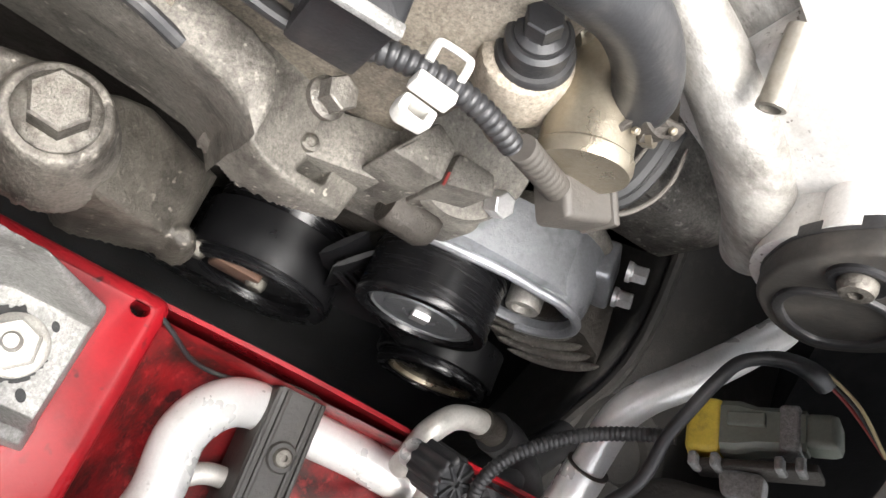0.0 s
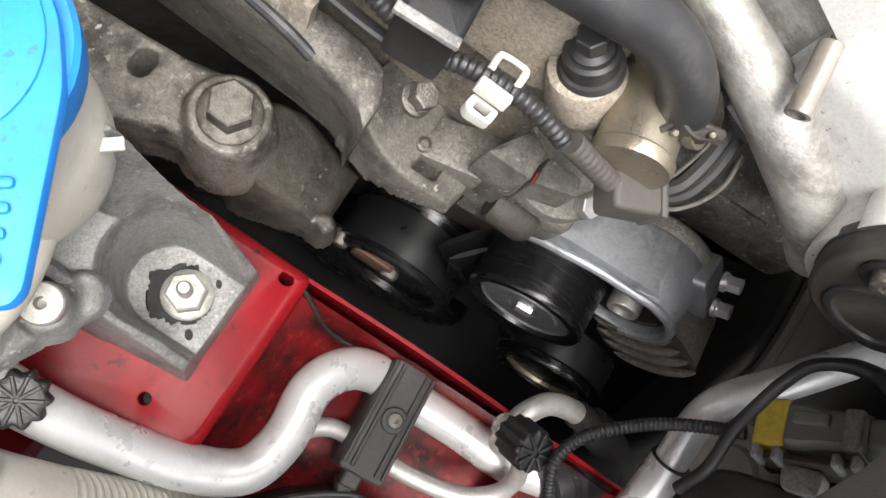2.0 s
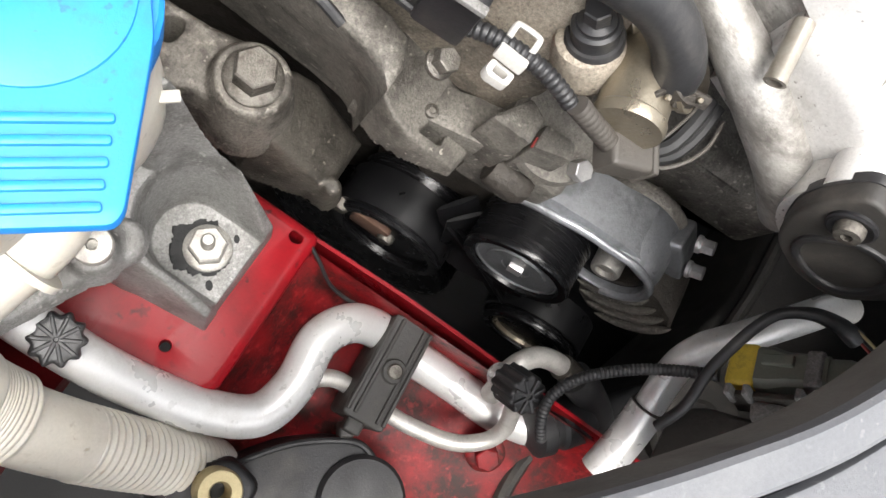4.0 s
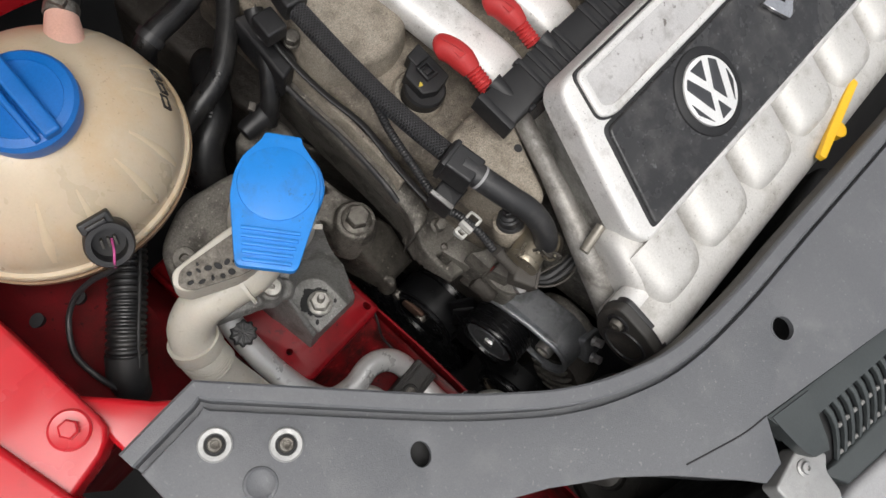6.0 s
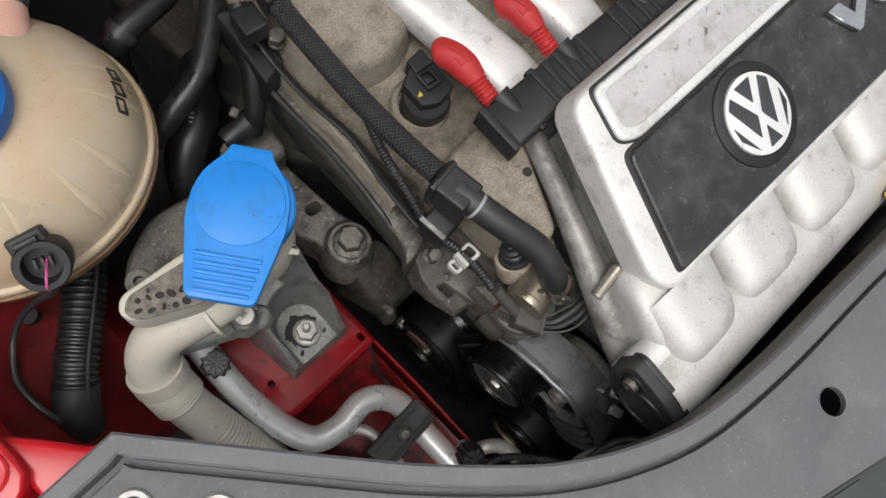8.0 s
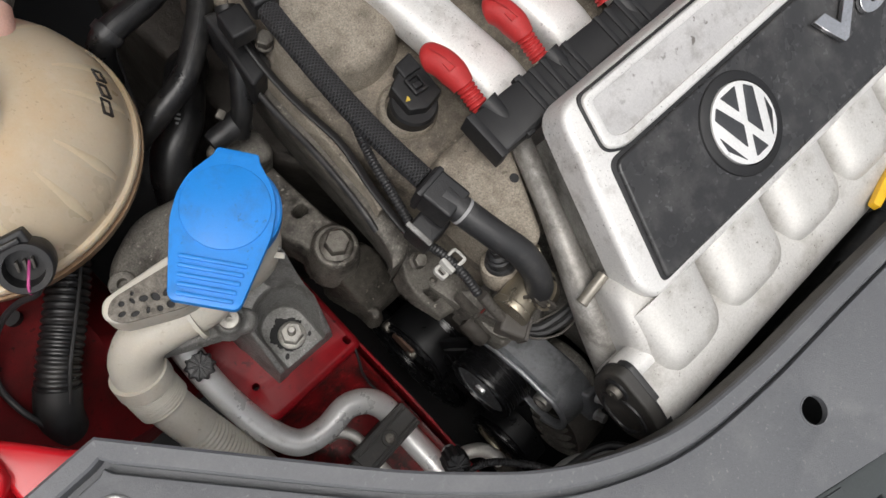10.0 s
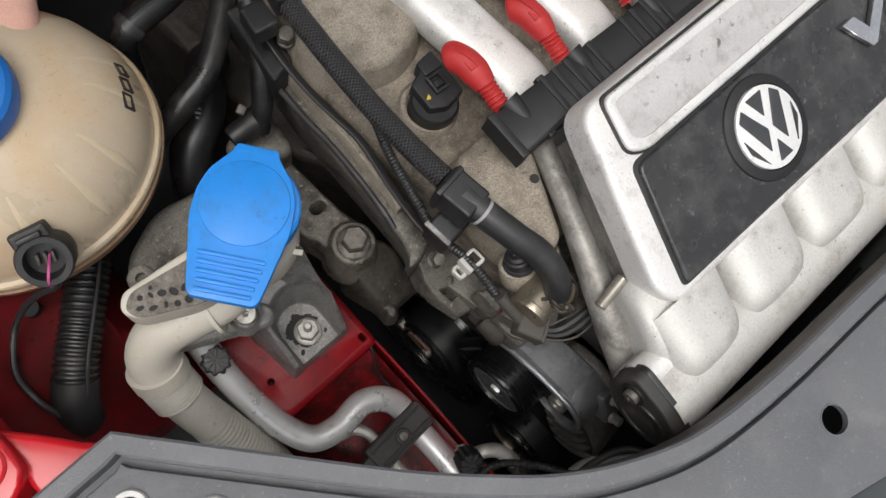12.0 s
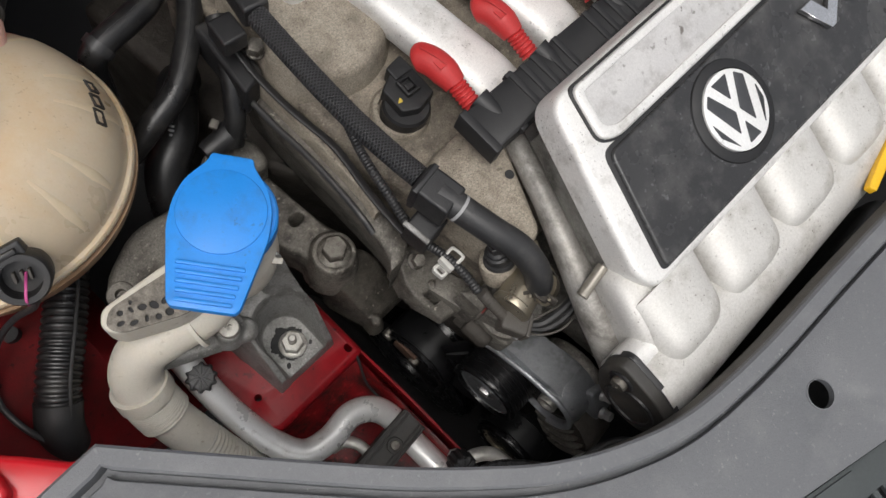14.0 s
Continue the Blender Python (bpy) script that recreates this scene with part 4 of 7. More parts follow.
part("elbow", tube([(-0.080, 0.023, 0.922), (-0.107, 0.0175, 0.917), (-0.133, 0.0235, 0.912), (-0.152, 0.0280, 0.903), (-0.165, 0.0245, 0.886), (-0.1695, 0.0150, 0.871)], lambda s, m: 0.0140 + 0.0038 * s, 28, 10), "white", neck)
part("thread", corrugated([(-0.1690, 0.0180, 0.8755), (-0.1705, 0.0080, 0.862), (-0.1705, -0.0030, 0.852)], 0.0188, 0.0023, 0.03, 36), "white", neck, "ribbed threaded collar")
part("collar_ring", sweep([Vector((-0.1688, 0.0195, 0.8775)), Vector((-0.1695, 0.0160, 0.8725)), Vector((-0.1700, 0.0125, 0.8680))], 0.0198, 32), "white", neck)
part("sleeve", tube([(-0.1705, 0.000, 0.855), (-0.1690, -0.014, 0.843), (-0.1660, -0.031, 0.829)], 0.0158, 26, 6), "white", neck)
part("bellows", corrugated([(-0.1668, -0.028, 0.832), (-0.1635, -0.044, 0.815), (-0.1595, -0.060, 0.797), (-0.1560, -0.076, 0.776), (-0.155, -0.088, 0.745)], 0.0162, 0.0040, 0.10, 26), "white", neck)
part("cross_rib", sweep([Vector((-0.1190, 0.0165, 0.9145)), Vector((-0.1215, 0.0170, 0.9140))], 0.0166, 26), "white", neck)

# ---- alloy mount bracket ----
datum()
mount = thing("mount_bracket", (-0.075, 0.0, 0.82), "grey cast alloy engine mount bracket bolted to the red rail", "bracket")
FOOT = [(-0.0955, -0.0405), (-0.0458, -0.0415), (-0.0455, -0.018), (-0.0490, 0.004), (-0.053, 0.03), (-0.043, 0.09), (-0.088, 0.09), (-0.097, 0.03), (-0.0960, 0.000)]


def bracket_height(x, y):
    """A U of walls round a scooped seat for the nut, open to the front."""
    edge = plan_gap(x, y, FOOT)
    z = pad(edge, along(y, [(-0.042, 0.8290), (-0.020, 0.8440), (-0.003, 0.8740), (0.03, 0.8800)]), 0.0020, 9)
    out = along(y, [(-0.042, -0.0460), (-0.018, -0.0458), (0.008, -0.0510), (0.03, -0.0550)])
    half = along(y, [(-0.042, 0.0036), (-0.01, 0.0042), (0.03, 0.0048)])
    z = max(z, pad(max(abs(x - out + half) - half, -0.0418 - y), min(0.943, 0.8320 + (y + 0.042) * 2.15), 0.0012, 14))
    left = -0.0942 + 0.04 * (y + 0.04)
    z = max(z, pad(max(abs(x - left) - 0.0026, -0.0410 - y), min(0.8900, 0.8330 + (y + 0.042) * 1.15), 0.0010, 10))
    scoop = seg_gap(x, y, (-0.0705, -0.0165), (-0.0720, -0.0800)) - 0.0176
    return min(z, 0.8240 + 9.0 * max(0.0, scoop))


def side_arm_height(x, y):
    z = pad(seg_gap(x, y, (-0.100, 0.007), (-0.143, 0.027)) - 0.0115, 0.886, 0.005, 6)
    z = blend(z, pad(seg_gap(x, y, (-0.1025, 0.005), (-0.0930, 0.000)) - 0.0085, 0.884, 0.004, 6), 0.004)
    return blend(z, pad(math.hypot(x + 0.1025, y - 0.005) - 0.0085, 0.892, 0.002, 5), 0.003)


part("casting", casting(-0.107, -0.036, -0.046, 0.070, bracket_height, 0.802, 0.0006, smooth=2), "bracket", mount)
part("side_arm", casting(-0.163, -0.078, -0.020, 0.045, side_arm_height, 0.877, 0.0006, 0.004), "bracket", mount)
part("white_tab", box((0.0125, 0.0040, 0.0012), Matrix.Translation((-0.0580, 0.0090, 0.9425)) @ pose(0, 0, 0, 0, 0, -48), 0.0006), "white", mount, "small white tab")
part("lug", lathe([(0.0072, -0.03), (0.0070, -0.0008), (0.0064, 0.0), (0.0021, 0.0), (0.0019, -0.006), (0, -0.006)], (-0.1018, 0.0045, 0.9005), (-0.05, -0.05, 1), 28), "zinc", mount, "round bright insert with a hole")
datum(-3.0, 1.0, 2.2)
OBL = [(-0.1485, 0.0480), (-0.1555, 0.0395), (-0.1505, 0.0300), (-0.118, 0.014), (-0.085, 0.012), (-0.080, 0.040), (-0.106, 0.045)]
part("oblong_cover", slab(rounded(OBL, 0.009, 5), 0.935, 0.9600, bevel=0.002), "white", mount, "pale rim of an oblong casting")
# black sheet added under the face, painting the shade in its holes
part("pit_shade_sheet", slab(rounded([(-0.1440, 0.0430), (-0.1505, 0.0370), (-0.1470, 0.0300), (-0.116, 0.0150), (-0.083, 0.013), (-0.081, 0.032), (-0.104, 0.037)], 0.005, 4), 0.9580, 0.9606), "bay", mount)
PITS = [(-0.1455, 0.0335, 0.0024), (-0.1420, 0.0385, 0.0018), (-0.1400, 0.0290, 0.0026), (-0.1365, 0.0360, 0.0022), (-0.1335, 0.0260, 0.0022), (-0.1310, 0.0330, 0.0026), (-0.1280, 0.0225, 0.0020), (-0.1255, 0.0295, 0.0022), (-0.1220, 0.0205, 0.0024), (-0.1195, 0.0275, 0.0018), (-0.1340, 0.0395, 0.0014), (-0.1150, 0.0240, 0.0024)]
part("pitted_face", slab(rounded([(-0.1450, 0.0445), (-0.1530, 0.0375), (-0.1490, 0.0290), (-0.116, 0.0128), (-0.083, 0.010), (-0.080, 0.034), (-0.104, 0.039)], 0.006, 4), 0.9605, 0.9622, bevel=0.0003, holes=[circle(x, y, r, 10, 1.0 + 0.5 * math.sin(90000 * x), 400000 * y) for x, y, r in PITS]), "pitted", mount, "pitted casting face with dark hollows")
part("rear_lobe", slab(rounded([(-0.145, 0.050), (-0.095, 0.045), (-0.045, 0.060), (-0.048, 0.088), (-0.10, 0.098), (-0.138, 0.080)], 0.014), 0.83, 0.897, bevel=0.006), "cast", mount)
part("ear", lathe([(0.0085, -0.05), (0.0085, -0.001), (0.0075, 0.0), (0.0035, 0.0), (0.0035, -0.006), (0, -0.006)], (-0.134, 0.053, 0.942), (0, 0, 1), 24), "cast", mount)
datum()
part("sealant", slab([(-0.0718 + (0.0128 + 0.0012 * math.sin(3 * a + 0.6) + 0.0008 * math.sin(11 * a + 1) + 0.0005 * math.sin(29 * a)) * math.cos(a), -0.0208 + (0.0126 + 0.0014 * math.sin(4 * a + 2) + 0.0008 * math.cos(9 * a) + 0.0005 * math.cos(31 * a)) * math.sin(a))
     for a in (2 * math.pi * k / 160 for k in range(160))], 0.822, 0.8256), "grease", mount, "smeared black sealant")
for x, y, r in ((-0.0590, -0.0315, 0.0013), (-0.0830, -0.0335, 0.0016)):
    part("sealant", slab(circle(x, y, r, 12, 1.5, 40), 0.822, 0.8252), "grease", mount, "smeared black sealant")
hex_bolt("bracket_bolt", (-0.0698, -0.0238, 0.8245), (0.0, 0.06, 1), 0.0148, 0.0085, "zinc flange nut with a stud end, ringed by black sealant", 0.0108, 10, 0.0110, "zinc", "mount bolts")

# ---- engine mount arm ----
datum(-1.6, 0.2, -1.2)
arm = thing("engine_mount_arm", (0.0, 0.0, 0.80), "oily cast engine mount arm with an oval slot", "bracket")
ARM = [(-0.036, 0.064), (0.004, 0.092), (0.0065, 0.05), (0.0085, 0.028), (0.0125, 0.012), (0.0135, -0.006), (0.006, -0.0165), (-0.008, -0.0175), (-0.0185, -0.006), (-0.021, 0.010), (-0.0235, 0.020), (-0.032, 0.038)]
LEG = [(0.019, -0.004), (0.028, -0.020), (0.029, -0.055), (0.016, -0.0545), (-0.003, -0.0550), (-0.0085, -0.046), (-0.0145, -0.033), (-0.0150, -0.015), (-0.012, 0.002)]


def arm_height(x, y):
    z = pad(plan_gap(x, y, ARM), 0.857 - 0.06 * max(0.0, -x - 0.012), 0.005, 10)
    z = blend(z, pad(math.hypot(x + 0.0042, y - 0.0005) - 0.0172, 0.8650, 0.0028, 6), 0.004)
    z = min(z, 0.8640 + 2.0 * max(0.0, math.hypot(x + 0.0042, y - 0.0005) - 0.0140))
    return min(z, 0.815 + 16.0 * max(0.0, seg_gap(x, y, (-0.0070, 0.0400), (-0.0028, 0.0398)) - 0.0010))


def leg_height(x, y):
    z = pad(plan_gap(x, y, LEG), 0.847 - 0.95 * max(0.0, -0.010 - y) - 0.25 * max(0.0, x - 0.005), 0.009, 9)
    z = blend(z, pad(seg_gap(x, y, (-0.0115, -0.016), (-0.0065, -0.048)) - 0.0035, 0.843 - 0.95 * max(0.0, -0.014 - y), 0.003, 7), 0.004)
    return blend(z, pad(math.hypot(x + 0.0055, y + 0.0540) - 0.0050, 0.811, 0.0018, 6), 0.002)


part("arm_top", casting(-0.040, 0.018, -0.024, 0.095, arm_height, 0.830, 0.0007), "cast_arm", arm)
part("drop_leg", casting(-0.030, 0.036, -0.068, 0.004, leg_height, 0.790, 0.0009, 0.004), "cast_oily", arm, "black oily lower leg")
hex_bolt("arm_bolt", (-0.0042, 0.0005, 0.8640), (0, 0, 1), 0.0168, 0.011, "large stained hexagon bolt with a washer in the mount arm", 0.0130, 27, 0, "steel", "mount bolts")

# ---- timing cover casting ----
datum()
bar = thing("timing_cover", (0.01, 0.0, 0.90), "long dirty grey cast rib of the timing cover", "engine cover")
rows = []
for y, xr, zr, dx in ((0.125, 0.024, 0.926, 0.004), (0.10, 0.0215, 0.928, 0.008), (0.06, 0.0200, 0.929, 0.010), (0.02, 0.0190, 0.931, 0.0115), (-0.015, 0.0180, 0.933, 0.0125), (-0.032, 0.0165, 0.934, 0.0135), (-0.041, 0.0130, 0.934, 0.0135), (-0.046, 0.006, 0.930, 0.010)):
    rows.append([Vector((xr + 0.006, y, 0.85)), Vector((xr + 0.003, y, zr - 0.004)), Vector((xr, y, zr)), Vector((xr - dx * 0.8, y, zr - 0.0005)), Vector((xr - dx, y, zr - 0.002)), Vector((xr - dx * 1.02, y, zr - 0.006)),
                 Vector((xr - dx * 0.9, y, zr - 0.020)), Vector((xr - 0.003, y, 0.885)), Vector((xr + 0.002, y, 0.845))])
fine_rows = []
for a, b in zip(rows, rows[1:]):
    for k in range(4):
        fine_rows.append([p.lerp(q, k / 4) for p, q in zip(a, b)])
fine_rows.append(rows[-1])
part("rib", loft(fine_rows), "cast", bar, sharp=60)
BOSS = [(0.0125, -0.030), (0.0105, -0.039), (0.0085, -0.045), (0.0060, -0.052), (0.0065, -0.066), (0.0115, -0.0880), (0.0240, -0.0905), (0.042, -0.086), (0.044, -0.034)]


def boss_height(x, y):
    top = 0.898 + 0.55 * (y + 0.036)
    z = pad(plan_gap(x, y, BOSS), top, 0.0025, 11)
    z = min(z, top - 0.014 + 14.0 * max(0.0, plan_gap(x, y, [(0.0130, -0.0645), (0.0185, -0.0665), (0.0212, -0.0755), (0.0160, -0.0752)]) + 0.0006))
    return z


datum(4.0, -4.5, -11.0)
part("end_boss", casting(-0.004, 0.047, -0.093, -0.033, boss_height, 0.862, 0.0005, 0.002), "cast", bar)
datum()
part("lower_flange", slab(rounded([(0.022, -0.034), (0.040, -0.050), (0.044, -0.075), (0.060, -0.112), (0.062, -0.128), (0.050, -0.134), (0.034, -0.114), (0.028, -0.092), (0.0205, -0.060)], 0.006), 0.845, 0.872, bevel=0.0012), "cast", bar, "flat cast flange of the cover")
datum(4.0, -4.5, -11.0)
part("pin", lathe([(0.0032, -0.01), (0.0032, 0.0005), (0.002, 0.0012), (0.0016, 0.0002), (0, 0.0002)], (0.0225, -0.0635, 0.8850), (0, 0, 1), 16), "steel", bar)
datum(-3.5, -1.7, 8.0)
hex_bolt("cover_screw", (0.0095, -0.0525, 0.938), (0.1, -0.3, 1), 0.008, 0.005, "small stained collar screw in the timing cover", 0.0055, 0, 0, "steel", "cover screws")
datum()
part("engine_block", slab(rounded([(0.125, -0.25), (0.8, -0.25), (0.8, 0.3), (0.0, 0.3), (0.012, 0.09), (0.045, 0.05), (0.055, -0.06), (0.115, -0.12)], 0.01), 0.45, 0.83, bevel=0.01), "cast_dark", label="dark oily engine block under the head", category="engine block")
fcast = thing("front_casting", (0.09, -0.12, 0.85), "dirty pale cast front of the engine above the belt", "engine casting")
part("body", slab(rounded([(0.040, -0.045), (0.052, -0.085), (0.066, -0.12), (0.090, -0.165), (0.096, -0.26), (0.5, -0.26), (0.5, 0.0), (0.040, 0.0)], 0.012), 0.83, 0.874, bevel=0.012), "cast", fcast)
part("joint_edge", tube([(0.0545, -0.0870, 0.8665), (0.0680, -0.1200, 0.8665), (0.0905, -0.1640, 0.8665), (0.0955, -0.2200, 0.8665)], 0.0022, 10, 6), "cast", fcast, "raised joint edge")
part("side_boss", lathe([(0.026, -0.05), (0.026, -0.004), (0.023, 0.0), (0.012, 0.001), (0, 0.001)], (0.052, -0.122, 0.885), (-0.5, -0.2, 1), 32), "cast", label="round cast boss beside the tensioner", category="engine casting")

# ---- cylinder head cover ----
head = thing("head_cover", (0.10, 0.03, 0.93), "dusty beige cast cylinder head cover with raised pads", "engine cover")
part("deck", slab(rounded([(0.048, -0.092), (0.056, -0.104), (0.075, -0.098), (0.6, -0.11), (0.6, 0.22), (0.03, 0.22), (0.026, 0.06), (0.028, 0.02), (0.040, -0.030), (0.044, -0.060)], 0.008), 0.87, 0.948, bevel=0.008), "head_valley", head, "grimy valley floor between the pads, its shade painted in")
part("rear_pad", slab(rounded([(0.026, 0.082), (0.050, 0.064), (0.070, 0.058), (0.096, 0.063), (0.13, 0.10), (0.12, 0.16), (0.040, 0.17)], 0.012), 0.93, 0.975, bevel=0.009, draft=0.008), "head", head)
part("front_pad", slab(rounded([(0.040, -0.083), (0.052, -0.101), (0.068, -0.099), (0.094, -0.045), (0.104, -0.016), (0.084, -0.0165), (0.048, -0.016), (0.040, -0.04)], [0.012, 0.014, 0.01, 0.006, 0.008, 0.006, 0.012, 0.012]), 0.94, 0.9825, bevel=0.007, draft=0.004), "head", head)
part("coil_well", lathe([(0.021, -0.01), (0.021, 0.002), (0.019, 0.005), (0.016, 0.004), (0.0155, -0.006), (0, -0.006)], (0.074, 0.026, 0.948), (0, 0, 1), 32), "head", head)
# flat dark disc paints the shade of a small pit
part("hole", lathe([(0.0032, 0), (0.0032, 0.0016), (0, 0.0016)], (0.0796, -0.0593, 0.9812), n=14), "bay", head, "small dark pit")
part("boss", lathe([(0.0135, -0.016), (0.0128, -0.004), (0.0118, -0.001), (0.0100, 0.0)], (0.0402, -0.0905, 0.9640), (-0.08, 0.45, 0.89), 28), "head", head)
part("lug", lathe([(0.0085, -0.02), (0.0082, -0.001), (0.0074, 0.0), (0.0036, 0.0), (0.0032, -0.008), (0, -0.008)], (0.0440, -0.1085, 0.9400), (-0.2, 0.1, 1), 26), "head", head, "dirty lug with a dark hole")
GA = Vector((-0.08, 0.45, 0.89)).normalized()
GP = Vector((0.0405, -0.0915, 0.9655))
grommet = hex_bolt("head_bolt", GP + GA * 0.0075, GA, 0.0088, 0.0055, "dark hexagon bolt in a ribbed rubber grommet", 0.0066, 10, 0, "rubber", "head bolts")
part("grommet", lathe([(0.0105, -0.003), (0.0105, 0.0), (0.0098, 0.0010), (0.0086, 0.0012), (0.0083, 0.0050), (0.0088, 0.0056), (0.0086, 0.0072), (0.0074, 0.0082), (0.0045, 0.0078)], GP, GA, 30), "rubber", grommet, "rubber cup")
hex_bolt("head_bolt", (0.060, 0.150, 0.965), (0, 0, 1), 0.010, 0.007, "dark capped bolt on the head cover", 0.010, 10, 0, "rubber", "head bolts")

# ---- intake runners, plug boots, rail ----
datum()
def runner(x0, x1, label):
    t = thing("intake_runner", (x0, 0.05, 0.95), label, "intake runner", "intake runners")
    rings = []
    for p in spline([(x0, -0.06, 0.935), (x0, -0.03, 0.958), (x0, -0.005, 0.970), (x0 + (x1 - x0) * 0.3, 0.04, 0.973), (x0 + (x1 - x0) * 0.6, 0.09, 0.974), (x1, 0.14, 0.975), (x1, 0.24, 0.96)], 5):
        ring = []
        for k in range(28):
            a = 2 * math.pi * k / 28
            c, s = math.cos(a), math.sin(a)
            ring.append(p + Vector((0.0195 * math.copysign(abs(c) ** 0.62, c), 0.0, 0.0145 * math.copysign(abs(s) ** 0.62, s))))
        rings.append(ring)
    part("duct", loft(rings), "silver", t)
    part("foot", slab(rounded([(x0 - 0.024, -0.048), (x0 + 0.024, -0.048), (x0 + 0.024, -0.018), (x0 - 0.024, -0.018)], 0.008), 0.94, 0.950, bevel=0.002), "silver", t)


runner(0.1250, 0.1080, "silver painted intake runner, lightly scratched")
runner(0.1925, 0.1760, "silver painted intake runner, lightly scratched")
runner(0.2600, 0.2440, "silver painted intake runner, lightly scratched")
runner(0.3275, 0.3120, "silver painted intake runner, lightly scratched")
part("intake_bridge", slab(rounded([(0.06, 0.118), (0.5, 0.112), (0.5, 0.30), (0.07, 0.30)], 0.012), 0.945, 0.990, bevel=0.012), "silver", label="silver painted intake log joining the runners", category="intake manifold")
part("intake_stub", tube([(0.075, 0.150, 0.992), (0.062, 0.156, 0.994)], 0.0045, 16, 3), "silver", label="short silver vacuum stub on the intake", category="pipe stub")


def plug_boot(x, y, n):
    t = thing("plug_boot", (x, y, 1.0), "red rubber ignition lead boot with a ribbed sleeve", "lead boot", "plug boots")
    part("cap", sweep(spline([(x - 0.003, y + 0.0225, 1.0035), (x - 0.001, y + 0.019, 1.007), (x + 0.001, y + 0.011, 1.009), (x + 0.002, y + 0.002, 1.008), (x + 0.002, y - 0.007, 1.006)], 8),
         lambda s, m: 0.0094 * math.sqrt(max(0.02, 1 - max(0.0, 1 - s / 0.16) ** 2)) * (1 - 0.22 * max(0, s - 0.7) / 0.3), 22), "boot", t)
    part("sleeve", corrugated([(x + 0.002, y - 0.005, 1.008), (x + 0.002, y - 0.013, 1.005), (x + 0.002, y - 0.024, 1.002)], 0.0064, 0.0030, 0.16, 18), "boot", t, "ribbed red sleeve")
    part("seam", sweep(spline([(x - 0.003, y + 0.022, 1.0172), (x - 0.001, y + 0.012, 1.0192), (x + 0.001, y + 0.002, 1.0182)], 5), 0.0006, 6), "boot", t)
    part("tab", box((0.006, 0.007, 0.001), Matrix.Translation((x - 0.001, y + 0.006, 1.0172)), 0.0003), "boot", t)


for x, y in ((0.0845, 0.009), (0.1400, 0.009), (0.2075, 0.010), (0.2750, 0.010)):
    plug_boot(x, y, 0)
datum()
coil = thing("coil_connector", (0.06, 0.025, 0.96), "black plastic coil connector with a yellow mark", "connector")
part("body", lathe([(0.0165, -0.006), (0.0165, 0.011), (0.0150, 0.013), (0, 0.013)], (0.0750, 0.0235, 0.950), (0.0, 0.0, 1), 36), "dark_plastic", coil)
KM = Matrix.Translation((0.0790, 0.0295, 0.9690)) @ pose(0, 0, 0, 0, 0, -4)
part("socket", slab(rounded([(-0.0135, -0.0110), (-0.0020, -0.0165), (0.0140, -0.0125), (0.0140, 0.0130), (-0.0020, 0.0150), (-0.0135, 0.0090)], 0.002), -0.010, 0.002, KM, 0.0015), "dark_plastic", coil)
part("shoulder", slab(rounded([(-0.0020, 0.0080), (0.0130, 0.0080), (0.0130, 0.0215), (-0.0020, 0.0190)], 0.002), -0.010, 0.0035, KM, 0.0015), "dark_plastic", coil)
part("latch_frame", slab(rounded([(-0.0040, -0.0060), (0.0075, -0.0060), (0.0075, 0.0075), (-0.0040, 0.0075)], 0.0015), 0.0, 0.0052, KM, 0.001, holes=[[(-0.0018, -0.0040), (0.0053, -0.0040), (0.0053, 0.0050), (-0.0018, 0.0050)]]), "dark_plastic", coil)
part("latch", box((0.0062, 0.0050, 0.0036), KM @ Matrix.Translation((0.0018, 0.0, 0.0030)), 0.0008), "dark_plastic", coil)
part("mark", slab([(-0.0026, 0), (0.0026, 0), (0.0026, 0.0010), (0.0004, 0.0036), (-0.0004, 0.0036), (-0.0026, 0.0010)], 0, 0.0006, KM @ Matrix.Translation((-0.0100, -0.0035, 0.0021)) @ pose(0, 0, 0, 0, 0, 215) @ Matrix.Scale(0.75, 4)), "yellow_dirty", coil, "small yellow arrow mark")

datum()
ROTZ = Matrix.Translation((0.1, -0.1, 0)) @ pose(0, 0, 0, 0, 0, -1.6) @ Matrix.Translation((-0.1, 0.1, 0))
lead_rail = thing("lead_rail", (0.2, -0.04, 0.99), "ribbed black plastic ignition lead rail", "cable duct")
RAILM = ROTZ @ Matrix.Translation((-0.0080, -0.0320, 1.0035))
part("duct", slab(rounded([(0.078, -0.0155), (0.6, -0.0155), (0.6, 0.0145), (0.078, 0.0145)], 0.002), -0.004, 0.010, RAILM, 0.0012), "rail", lead_rail)
for i in range(38):
    x = 0.097 + i * 0.0102
    if x < 0.117 or 0.160 < x < 0.188 or 0.228 < x < 0.256 or 0.296 < x < 0.324:
        continue
    part("rib", slab([(x, -0.0158), (x + 0.0042, -0.0158), (x + 0.0042, 0.0148), (x, 0.0148)], -0.003, 0.0112, RAILM, 0.0005), "rail", lead_rail)
part("end_cap", slab(rounded([(0.0745, -0.017), (0.0805, -0.017), (0.0805, 0.016), (0.0745, 0.016)], 0.001), -0.006, 0.0106, RAILM, 0.0008), "rail", lead_rail)
for x in (0.0945, 0.1500, 0.2175, 0.2850):
    part("lead_cuff", lathe([(0.0078, -0.002), (0.0076, 0.0), (0.0070, 0.008), (0.0062, 0.016), (0.0050, 0.020), (0, 0.021)], RAILM @ Vector((x, 0.0150, 0.0052)), RAILM.to_3x3() @ Vector((0.10, -1, -0.10)), 24), "rail", lead_rail)
